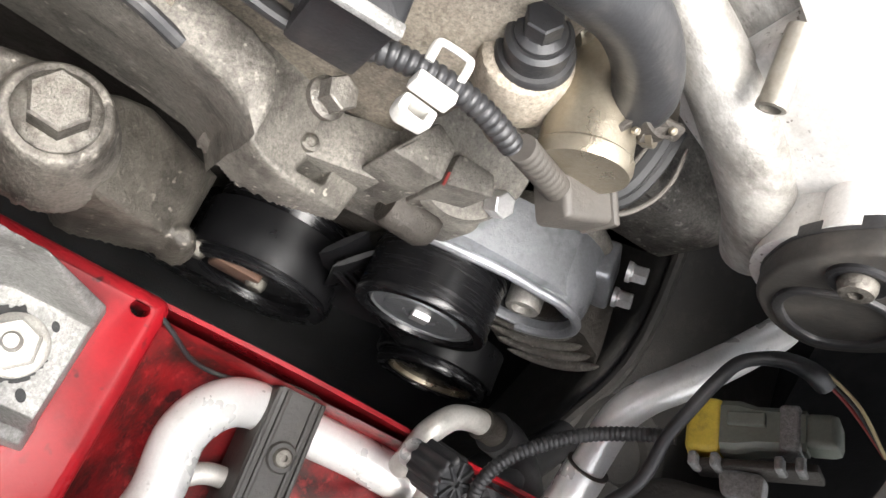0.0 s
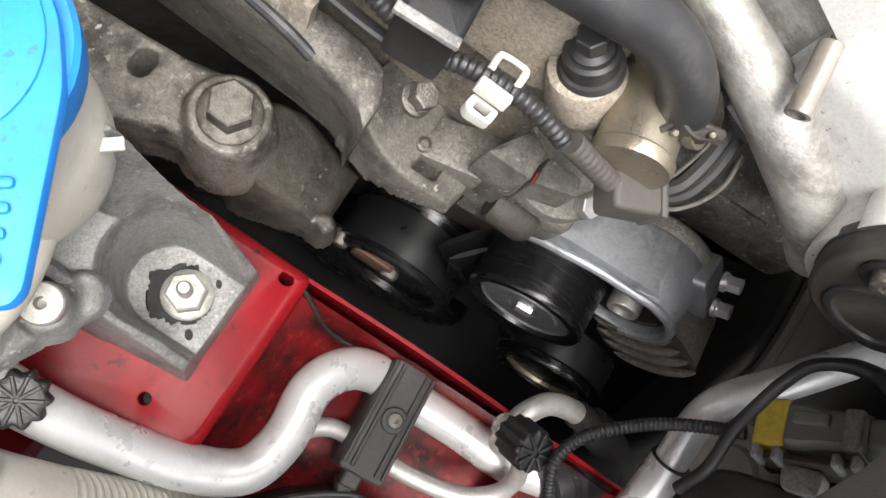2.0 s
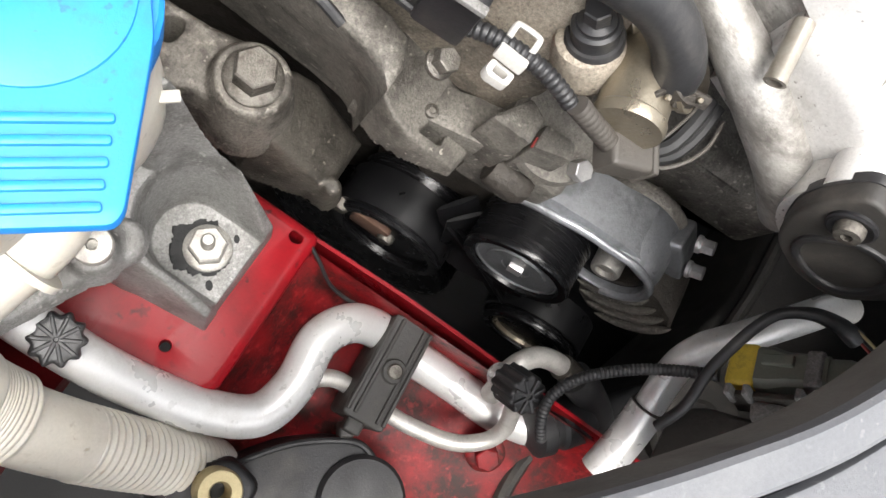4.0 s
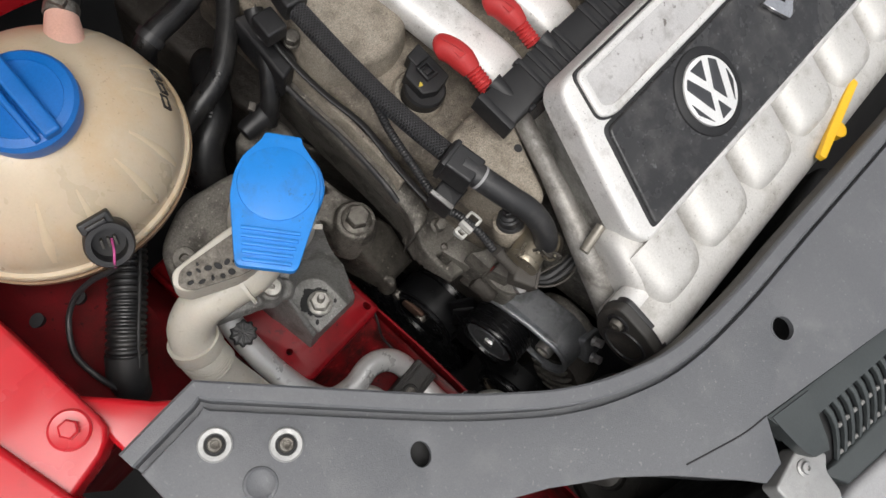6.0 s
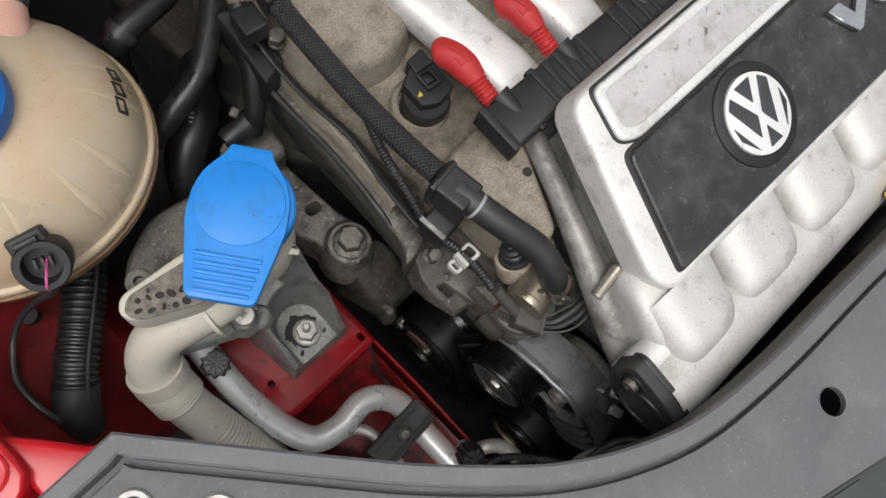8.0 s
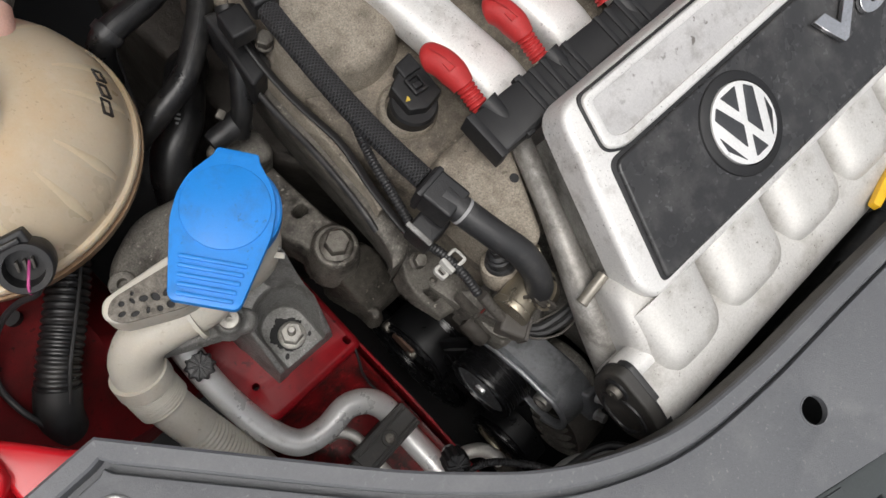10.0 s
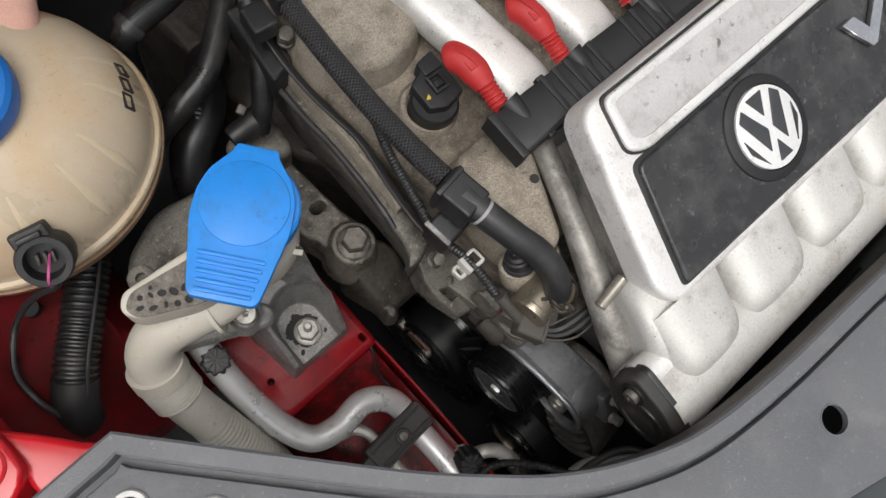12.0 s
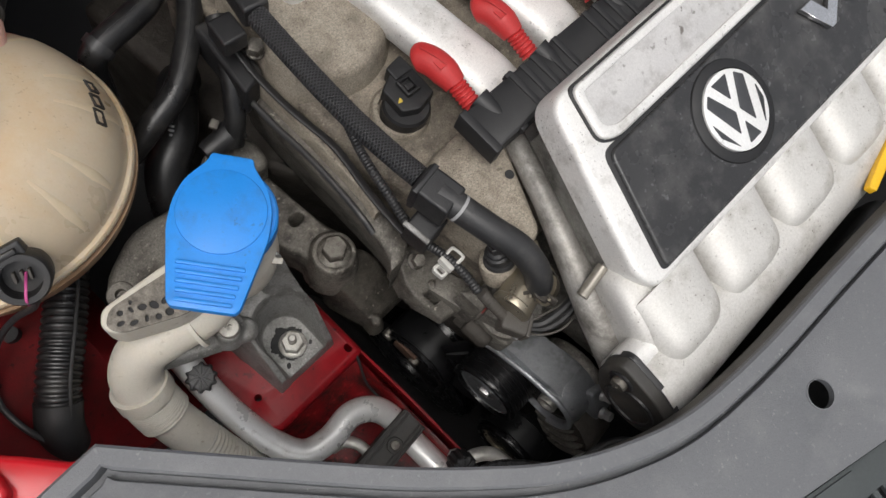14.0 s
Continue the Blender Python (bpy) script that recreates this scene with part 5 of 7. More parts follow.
for x, y in ((0.1000, -0.0160), (0.118, 0.0150)):
    part("clip", box((0.006, 0.003, 0.005), RAILM @ Matrix.Translation((x, y, 0.009)), 0.0008), "rail", lead_rail)

# ---- engine cover ----
datum()
KT = 16.5  # forward tilt of the cover, degrees
COVM = ROTZ @ Matrix.Translation((0.0020, -0.1095, 1.0335)) @ pose(0, 0, 0, KT, 0, 0)
ec = thing("engine_cover", (0.25, -0.13, 0.98), "silver painted engine cover with a black plate and scalloped front", "engine cover")
XE = 0.62
part("top_shell", slab(rounded([(0.0900, 0.061), (0.0675, -0.050), (0.0755, -0.065), (XE, -0.071), (XE, 0.0625)], [0.014, 0.010, 0.014, 0.004, 0.004], 6), -0.022, 0.002, COVM, 0.005), "silver", ec)
part("plate", slab(rounded([(0.1005, 0.0160), (0.0865, -0.0575), (XE, -0.064), (XE, 0.0185)], [0.006, 0.004, 0.003, 0.003], 5), 0.0, 0.0052, COVM, 0.002), "plate", ec, "matt black plate with dusty smears")
part("plate_seat", slab(rounded([(0.098, 0.0185), (0.0838, -0.059), (XE, -0.0655), (XE, 0.021)], [0.007, 0.005, 0.003, 0.003], 5), 0.0, 0.0030, COVM, 0.0006), "dark_plastic", ec)
part("channel_rim", slab(rounded([(0.104, 0.058), (0.1000, 0.025), (0.112, 0.0188), (XE, 0.0205), (XE, 0.058)], [0.006, 0.008, 0.006, 0.003, 0.003], 6), 0.0, 0.0058, COVM, 0.002,
     holes=[rounded([(0.1095, 0.0525), (0.1070, 0.0295), (0.117, 0.0250), (XE - 0.01, 0.0265), (XE - 0.01, 0.0525)], [0.004, 0.005, 0.004, 0.003, 0.003], 5)]), "silver", ec)
part("channel_gap", slab(rounded([(0.1025, 0.0595), (0.0985, 0.0242), (0.111, 0.0175), (XE, 0.0192), (XE, 0.0595)], [0.006, 0.008, 0.006, 0.003, 0.003], 6), 0.0, 0.0034, COVM, 0.0005), "dark_plastic", ec)
part("channel_floor", slab([(0.107, 0.055), (0.1055, 0.027), (0.115, 0.0225), (XE, 0.024), (XE, 0.055)], 0.0, 0.0042, COVM, 0.0005), "chan", ec, "scuffed silver strip")
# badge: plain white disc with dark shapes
badge = thing("badge", COVM @ Vector((0.196, -0.0215, 0.005)), "round white and grey badge on the black plate", "badge")
part("rim", lathe([(0.0335, 0), (0.0325, 0.0018), (0.0290, 0.0034), (0.0268, 0.0036), (0.0262, 0.001)], COVM @ Vector((0.1905, -0.0190, 0.0045)), COVM.to_3x3() @ Vector((0, 0, 1)), 48), "rail", badge)
BM = COVM @ Matrix.Translation((0.1905, -0.0190, 0.0045))
part("disc", slab(circle(0, 0, 0.0258, 48), 0, 0.0042, BM, 0.0006), "badge_white", badge)
for pts in ([(-0.0072, 0.0222), (0.0072, 0.0222), (0.0, 0.0075)],
            [(-0.0135, 0.0195), (-0.0190, 0.0140), (-0.0082, -0.0130), (-0.0022, -0.0005)],
            [(0.0135, 0.0195), (0.0190, 0.0140), (0.0082, -0.0130), (0.0022, -0.0005)],
            [(-0.0228, 0.0040), (-0.0226, -0.0060), (-0.0135, -0.0188)],
            [(0.0228, 0.0040), (0.0226, -0.0060), (0.0135, -0.0188)],
            [(-0.0058, -0.0215), (0.0058, -0.0215), (0.0, -0.0085)]):
    part("dark_shape", slab(rounded(pts, 0.0008, 2), 0.0035, 0.0048, BM, 0.0002), "badge_dark", badge)


def letters(text, size, m, material, name, label):
    cu = bpy.data.curves.new(name, 'FONT')
    cu.body, cu.size, cu.extrude, cu.bevel_depth, cu.shear = text, size, 0.0016, 0.0004, 0.12
    cu.align_x, cu.align_y = 'CENTER', 'CENTER'
    cu.offset = 0.0009
    tmp = new("tmp_text", cu)
    me = bpy.data.meshes.new_from_object(tmp.evaluated_get(bpy.context.evaluated_depsgraph_get()))
    bpy.data.objects.remove(tmp)
    me.name = name
    me.materials.append(M[material])
    ob = new(name, me)
    ob.matrix_world = m
    WORLD_AT[ob.name] = m.translation
    return tagged(ob, label, "lettering")


letters("V", 0.031, COVM @ Matrix.Translation((0.2965, -0.0150, 0.008)) @ Matrix.Diagonal((2.1, 1.0, 1, 1)), "chrome", "lettering", "chrome letter V on the black cover plate")
letters("6", 0.031, COVM @ Matrix.Translation((0.3350, -0.0140, 0.008)) @ Matrix.Diagonal((1.9, 1.0, 1, 1)), "chrome", "lettering", "chrome figure 6 on the black cover plate")

# front log with scalloped lobes
LOGY, LOGZ = -0.2110, 0.9735
part("front_log", sweep([ROTZ @ Vector((x, LOGY, LOGZ)) for x in (0.0400, 0.041, 0.1, 0.2, 0.3, 0.4, 0.5, XE)], 0.0277, 36), "silver_dull", ec, "round silver intake log, dusty, with shade painted in")
for i in range(7):
    x0 = 0.0570 + i * 0.0660
    rings = []
    for j in range(15):
        t = j / 14
        y = -0.170 - 0.0455 * t
        end = max(0.0, (t - 0.62) / 0.38)
        zc = 1.0160 - 0.0065 * t - 0.0115 * (1 - math.sqrt(max(0.0, 1 - end ** 2.4)))
        half = 0.0318 * (1 - 0.20 * end ** 3)
        ring = []
        for k in range(25):
            s = -1 + k / 12
            prof = (1 - abs(s) ** 3.2) ** 0.6
            ring.append(ROTZ @ Vector((x0 + 0.033 + s * (half - (0.0085 * t if i == 0 and s < 0 else 0.0)) - 0.011 * t, y, zc - 0.016 * (1 - prof))))
        ring += [ROTZ @ Vector((x0 + 0.033 - 0.011 * t + half * 0.98, y, min(0.984, zc - 0.0175))), ROTZ @ Vector((x0 + 0.033 - 0.011 * t - (half - (0.0085 * t if i == 0 else 0.0)) * 0.98, y, min(0.984, zc - 0.0175)))]
        rings.append(ring)
    part("lobe", loft(rings), "silver_dull", ec, sharp=50)
# underside, edge pipe and side wall carry shade in their darker colour
part("under_shell", slab([(0.108, -0.185), (0.128, -0.06), (XE, -0.06), (XE, -0.215), (0.080, -0.215)], 0.95, 0.99, ROTZ, 0.004), "silver_grimy_shaded", ec)
part("side_tube", tube([(0.112, -0.025, 0.976), (0.0980, -0.053, 0.981), (0.0865, -0.080, 0.982), (0.0755, -0.105, 0.982), (0.0640, -0.133, 0.979), (0.0560, -0.158, 0.972), (0.0515, -0.180, 0.961), (0.0505, -0.200, 0.944)], lambda s, m: 0.0078 + 0.0034 * min(1.0, max(0.0, s - 0.35) / 0.4), 28, 7), "silver_edge", ec, "round silver edge pipe, grime and shade in its colour")
SIDE = [(0.0980, -0.053, 0.981), (0.0865, -0.080, 0.982), (0.0755, -0.105, 0.982), (0.0640, -0.133, 0.979), (0.0590, -0.148, 0.976)]
part("side_web", loft([[Vector((x + 0.004, y, z - 0.008)), Vector((x + 0.0095, y, z - 0.003)), Vector((x + 0.0125, y - 0.001, z + 0.004)), Vector((x + 0.0150, y - 0.003, 0.9985)), Vector((x + 0.040, y - 0.006, 0.9985)), Vector((x + 0.040, y, z - 0.02))] for x, y, z in SIDE]), "silver_edge", ec, "grimy silver side wall below the cover's edge, shade painted in", sharp=60)
part("cheek", loft([[Vector((xl + 0.002, y, 0.955)), Vector((xl, y, z - 0.012)), Vector((xl + 0.0012, y, z - 0.005)), Vector((xl + 0.0045, y, z - 0.001)), Vector((xl + 0.010, y, z)), Vector((xl + 0.045, y, z + 0.001)), Vector((xl + 0.045, y, 0.955))]
     for y, xl, z in ((-0.140, 0.0640, 0.998), (-0.150, 0.0600, 1.0075), (-0.160, 0.0565, 1.0100), (-0.172, 0.0530, 1.0085), (-0.184, 0.0510, 1.0055), (-0.194, 0.0510, 1.0010), (-0.203, 0.0540, 0.995))]), "silver_dull", ec, "rounded silver shoulder below the cover's corner", sharp=60)
nip = thing("vacuum_stub", (0.056, -0.14, 0.99), "short hollow silver stub pipe on the intake", "pipe stub")
part("stub", lathe([(0.0036, -0.004), (0.0036, 0.0155), (0.0039, 0.0165), (0.0039, 0.0180), (0.0027, 0.0182), (0.0027, 0.009), (0, 0.009)], (0.0652, -0.1406, 0.9990), (-0.0195, -0.0030, -0.0055), 24), "stub_metal", nip)
flange = thing("end_flange", (0.035, -0.211, 0.975), "black end flange of the intake with one star screw", "flange")
FLM = ROTZ @ Matrix.Translation((0.0400, LOGY, LOGZ)) @ pose(0, 0, 0, 90, 0, -90)
FO = rounded([(-0.0270, 0.0000), (-0.0280, 0.0140), (-0.0240, 0.0310), (0.0040, 0.0270), (0.0220, 0.0190), (0.0275, -0.0030), (0.0220, -0.0255), (0.0030, -0.0280), (-0.0170, -0.0190)], [0.01, 0.008, 0.007, 0.004, 0.007, 0.010, 0.012, 0.012, 0.012], 5)
part("plate", slab(FO, -0.001, 0.0085, FLM, 0.0018), "dust_plastic", flange)
part("seal", slab([(x * 1.02, y * 1.02) for x, y in FO], -0.003, 0.001, FLM, 0.0005), "rubber", flange)
part("recess", slab(rounded([(x * 0.80 + 0.001, y * 0.80 - 0.002) for x, y in ((-0.0220, -0.004), (-0.010, 0.018), (0.006, 0.022), (0.020, 0.014), (0.0255, -0.004), (0.020, -0.023), (0.003, -0.026), (-0.0150, -0.018))], 0.006, 4), 0.0080, 0.0100, FLM, 0.0006,
     holes=[rounded([(x * 0.66 + 0.001, y * 0.66 - 0.002) for x, y in ((-0.0220, -0.004), (-0.010, 0.018), (0.006, 0.022), (0.020, 0.014), (0.0255, -0.004), (0.020, -0.023), (0.003, -0.026), (-0.0150, -0.018))], 0.005, 4)]), "rubber", flange)
part("screw_seat", lathe([(0.0085, 0), (0.0085, 0.0012), (0.0075, 0.0018), (0.0058, 0.0010), (0, 0.0010)], FLM @ Vector((-0.0145, 0.0150, 0.0085)), FLM.to_3x3() @ Vector((0, 0, 1)), 26), "dark_plastic", flange)
part("screw", lathe([(0.0052, 0), (0.0052, 0.002), (0.0045, 0.004), (0.002, 0.0042), (0.002, 0.002), (0, 0.002)], FLM @ Vector((-0.0145, 0.0150, 0.0093)), FLM.to_3x3() @ Vector((0, 0, 1)), 22), "steel", flange)
part("lug", sweep([ROTZ @ Vector((x, -0.1935, 0.9885)) for x in (0.0400, 0.0405, 0.055, 0.0685, 0.069)], 0.0115, 26), "silver", ec, "rounded silver screw lug")
dip = thing("dipstick", (0.29, -0.23, 0.99), "bright yellow oil dipstick handle", "dipstick")
DM = Matrix.Translation((0.291, -0.229, 1.0)) @ pose(0, 0, 0, 0, 0, 11)
part("handle", slab(rounded([(-0.043, -0.0035), (0.041, -0.0040), (0.042, 0.0025), (0.020, 0.0040), (-0.020, 0.0038), (-0.043, 0.0030)], 0.002), -0.003, 0.003, DM, 0.0012), "yellow", dip)
part("lug", lathe([(0.007, 0), (0.007, 0.008), (0.005, 0.009)], (0.288, -0.237, 0.988), n=18), "yellow", dip)
part("tube", tube([(0.288, -0.237, 0.99), (0.288, -0.240, 0.95), (0.286, -0.25, 0.85)], 0.006, 12, 4), "dark_plastic", dip)

# ---- main hose and harness over the head ----
datum()
hose = thing("breather_hose", (0.03, 0.03, 0.98), "black braided hose with a clamp block and smooth bent end", "hose")
part("braided_sleeve", tube([(0.0300, 0.116, 1.000), (0.0278, 0.095, 1.001), (0.0255, 0.060, 1.001), (0.0246, 0.030, 1.001), (0.0250, 0.000, 1.002), (0.0262, -0.026, 1.004)], 0.0072, 24, 10), "braid", hose, "braided textile sleeve")
part("rubber_end", tube([(0.027, -0.040, 1.005), (0.030, -0.056, 1.004), (0.036, -0.078, 1.000), (0.0425, -0.096, 0.994), (0.0450, -0.110, 0.985), (0.0440, -0.119, 0.976), (0.0430, -0.122, 0.967)], 0.0090, 24, 8), "rubber", hose, "smooth bent rubber end")
part("clamp_block", box((0.021, 0.026, 0.022), Matrix.Translation((0.0262, -0.0395, 1.002)) @ pose(0, 0, 0, 0, 0, 8), 0.002), "dark_plastic", hose, "black plastic clamp block")
part("clamp_ridge", box((0.023, 0.004, 0.024), Matrix.Translation((0.0245, -0.030, 1.002)) @ pose(0, 0, 0, 0, 0, 8), 0.001), "dark_plastic", hose)
part("lower_block", box((0.020, 0.0185, 0.026), Matrix.Translation((0.0172, -0.0455, 0.9720)) @ pose(0, 0, 0, 0, 0, 5), 0.002), "dark_plastic", hose)
part("block_lip", box((0.0034, 0.0195, 0.002), Matrix.Translation((0.0068, -0.0458, 0.9855)) @ pose(0, 0, 0, 0, 0, 5), 0.0006), "bracket", hose, "pale worn edge")
part("print_band", sweep([Vector((0.0295, -0.054, 1.0045)), Vector((0.0300, -0.0558, 1.004))], 0.00915, 24), "print", hose, "short pale printed band")
part("end_coupling", box((0.018, 0.028, 0.017), Matrix.Translation((0.0345, 0.131, 0.998)) @ pose(0, 0, 0, 0, 0, -12), 0.003), "dark_plastic", hose, "black quick coupling")
part("end_block", box((0.017, 0.020, 0.014), Matrix.Translation((0.0150, 0.127, 0.982)) @ pose(0, 0, 0, 0, 0, -8), 0.002), "dark_plastic", hose)
part("upper_hose", tube([(0.036, 0.140, 0.998), (0.044, 0.168, 0.996), (0.050, 0.190, 0.990), (0.048, 0.22, 0.975), (0.03, 0.26, 0.95)], 0.010, 18, 6), "rubber", hose)
ring = thing("hose_ring", (0.062, 0.178, 0.99), "shiny hose clip round the rear coupling", "hose clip")
part("band", lathe([(0.0165, 0), (0.0175, 0.001), (0.0175, 0.006), (0.0165, 0.007)], (0.060, 0.172, 0.990), (0.3, 1, 0.1), 28), "rubber", ring)
part("bolt", prism(6, 0.006, 0.009, (0.050, 0.166, 1.004), (0, 0, 1), 0, 0.001), "steel", ring)

datum(1.5, -3.0, 0.0)
part("thin_conduit", corrugated([(0.0330, 0.055, 0.978), (0.0285, 0.037, 0.974), (0.0235, 0.022, 0.972), (0.0195, 0.008, 0.972), (0.0155, -0.013, 0.970), (0.0125, -0.032, 0.966), (0.0125, -0.048, 0.963), (0.0135, -0.058, 0.966), (0.0140, -0.068, 0.968), (0.0142, -0.078, 0.968), (0.0140, -0.087, 0.966), (0.0138, -0.094, 0.963)], 0.0033, 0.0023, 0.15, 14), "rubber", label="thin black corrugated wiring conduit", category="conduit")
datum()
part("wiring_trunk", tube([(0.021, 0.138, 0.962), (0.0185, 0.108, 0.955), (0.0185, 0.075, 0.953), (0.0210, 0.040, 0.954), (0.0190, 0.020, 0.954), (0.0150, 0.000, 0.955), (0.0115, -0.028, 0.957), (0.0110, -0.042, 0.958)], 0.0042, 12, 8, flat=0.5), "rubber_dark", label="flat black wiring trunk beside the timing cover", category="cable")
part("side_cable", tube([(0.0105, 0.120, 0.934), (0.0095, 0.080, 0.9335), (0.0100, 0.050, 0.9345), (0.0085, 0.020, 0.9350), (0.0062, -0.006, 0.9340), (0.0050, -0.020, 0.930)], 0.0023, 10, 8), "rubber", label="black cable lying along the timing cover", category="cable")
part("gasket_strip", loft([[Vector((x - 0.0022, y, 0.925)), Vector((x - 0.0022, y, 0.9450)), Vector((x - 0.0012, y, 0.9462)), Vector((x + 0.0020, y, 0.9462)), Vector((x + 0.0030, y, 0.925))] for x, y in ((0.0225, 0.128), (0.0205, 0.094), (0.0195, 0.050), (0.0180, 0.020), (0.0165, 0.000), (0.0125, -0.014))]), "head", label="pale edge of the joint between timing cover and head", category="gasket", sharp=60)
datum(2.0, -5.0, 0.0)
boot = thing("harness_boot", (0.012, -0.11, 0.955), "grey dusty rubber harness boot where wires fan out", "boot")
datum()
part("sleeve", corrugated([(0.0160, -0.0990, 0.9640), (0.0175, -0.1075, 0.9590), (0.0190, -0.1150, 0.9545), (0.0200, -0.1200, 0.9515)], 0.0041, 0.0026, 0.05, 18), "boot_grey", boot, "taped sleeve")
part("block", box((0.0205, 0.0150, 0.0120), Matrix.Translation((0.0225, -0.1275, 0.9490)) @ pose(0, 0, 0, 0, 8, -62), 0.0022), "boot_grey", boot)
part("block_lip", box((0.0030, 0.0165, 0.0132), Matrix.Translation((0.0265, -0.1350, 0.9482)) @ pose(0, 0, 0, 0, 8, -62), 0.0012), "boot_grey", boot)
for pts, r, mname in ((((0.0250, -0.1300, 0.952), (0.0320, -0.1345, 0.954), (0.0400, -0.1375, 0.955), (0.0500, -0.1405, 0.955), (0.0580, -0.1415, 0.956)), 0.0007, "boot_grey"), (((0.0260, -0.1330, 0.950), (0.034, -0.1400, 0.950), (0.045, -0.1430, 0.953), (0.058, -0.1440, 0.956)), 0.0030, "rubber_dark"),
                      (((0.0250, -0.1350, 0.949), (0.034, -0.1440, 0.948), (0.046, -0.1480, 0.951), (0.058, -0.1480, 0.956)), 0.0026, "rubber_dark"), (((0.0225, -0.1340, 0.950), (0.0260, -0.1420, 0.950), (0.0340, -0.1490, 0.952), (0.0430, -0.1525, 0.954), (0.0540, -0.1525, 0.956)), 0.0008, "boot_grey")):
    part("wire", tube(pts, r, 8, 6), mname, boot)
datum(3.5, -12.0, -1.0)
clip = thing("harness_clip", (0.008, -0.066, 0.972), "white nylon harness clip with an open square lug", "clip")
part("hook", tube([(0.0125, -0.0545, 0.9715), (0.0170, -0.0545, 0.9725), (0.0182, -0.0560, 0.9725), (0.0186, -0.0620, 0.9725), (0.0175, -0.0635, 0.9725), (0.0125, -0.0635, 0.9715)], 0.0013, 10, 5, flat=0.7), "clipwhite", clip)
part("saddle", box((0.0034, 0.0110, 0.0050), Matrix.Translation((0.0078, -0.0590, 0.9700)) @ pose(0, 0, 0, 0, 8, 0), 0.0008), "clipwhite", clip)
part("lug", slab(rounded([(0.0012, -0.0635), (0.0065, -0.0640), (0.0068, -0.0545), (0.0022, -0.0540), (0.0004, -0.0560)], 0.0014), 0.9610, 0.9660, bevel=0.0008, holes=[rounded([(0.0024, -0.0612), (0.0052, -0.0616), (0.0054, -0.0568), (0.0026, -0.0565)], 0.0006, 2)]), "clipwhite", clip)

# ---- coolant outlet fitting ----
datum(3.0, -1.0, 0.5)
fitg = thing("coolant_fitting", (0.04, -0.12, 0.95), "stained nickel pipe fitting with a blank end and side branch", "pipe fitting")
part("barrel", lathe([(0.0130, -0.002), (0.0136, 0.0), (0.0136, 0.0022), (0.0128, 0.0030), (0.0123, 0.028), (0.0118, 0.030), (0.0118, 0.034)], (0.0215, -0.1175, 0.960), (1, 0.16, 0.02), 32), "nickel", fitg)
part("branch", lathe([(0.0095, 0), (0.0095, 0.012), (0.0102, 0.013), (0.0102, 0.016)], (0.041, -0.116, 0.960), (0.05, -0.55, 0.6), 24), "nickel", fitg)
datum()
CL = Vector((0.0450, -0.1225, 0.9690))
part("spring_clip", lathe([(0.0096, 0), (0.0104, 0.0005), (0.0104, 0.0068), (0.0096, 0.0073)], CL, (0.05, -0.30, 0.92), 30, hollow=True), "cast_dark", fitg, "dark springy hose clip")
for dx, dy, dz, rz in ((-0.0105, 0.0020, 0.0030, -30), (-0.0075, -0.0055, 0.0035, -55), (-0.0030, -0.0100, 0.0030, -75)):
    part("clip_ear", slab(rounded([(-0.0042, -0.0026), (0.0042, -0.0026), (0.0042, 0.0026), (-0.0042, 0.0026)], 0.0012, 3), -0.0008, 0.0008, Matrix.Translation(CL + Vector((dx, dy, dz))) @ pose(0, 0, 0, 55, 0, rz), 0.0003), "cast_dark", fitg)
for dx, dy, dz in ((-0.0118, 0.0012, 0.0052), (-0.0050, -0.0090, 0.0058)):
    part("clip_knob", lathe([(0.0011, 0), (0.0011, 0.0012), (0.0007, 0.0016), (0, 0.0016)], CL + Vector((dx, dy, dz)), (-0.5, -0.3, 0.8), 12), "nickel", fitg, "small brassy clip end")
part("inlet_collar", lathe([(0.0052, 0), (0.0058, 0.001), (0.0058, 0.004), (0.0050, 0.005), (0.0050, 0.008), (0.0058, 0.009), (0.0058, 0.012), (0.0050, 0.013)], (0.0535, -0.0985, 0.9640), (0.8, -0.45, 0.25), 24), "nickel", fitg, "ribbed bright collar")
datum(9.0, -6.5, -14.0)
sb = thing("sensor_housing", (0.03, -0.10, 0.90), "pale alloy sensor housing in two pieces with a red seal", "sensor")
part("front_piece", slab(rounded([(0.020, -0.081), (0.039, -0.092), (0.0345, -0.1015), (0.0205, -0.1015)], 0.002), 0.870, 0.912, bevel=0.0014), "cast", sb)
part("rear_piece", slab(rounded([(0.0215, -0.1035), (0.0345, -0.1035), (0.0355, -0.119), (0.0275, -0.122)], 0.002), 0.868, 0.910, bevel=0.0014), "cast", sb)
part("seal", tube([(0.0200, -0.1024, 0.9115), (0.0250, -0.1024, 0.9117)], 0.0006, 8, 2), "seal_red", sb, "thin red seal line")
part("stub", lathe([(0.0080, 0), (0.0092, 0.002), (0.0092, 0.018), (0.007, 0.022)], (0.022, -0.100, 0.870), (0.05, -1, -0.1), 28), "cast_dark", sb)
part("base", slab(rounded([(0.022, -0.09), (0.045, -0.10), (0.048, -0.135), (0.026, -0.135)], 0.005), 0.84, 0.882, bevel=0.006), "cast", sb)
hex_bolt("sensor_bolt", (0.0345, -0.130, 0.893), (-0.2, -0.3, 1), 0.009, 0.007, "small bright bolt below the harness boot", 0, 0, 0, "alloy", "cover screws")

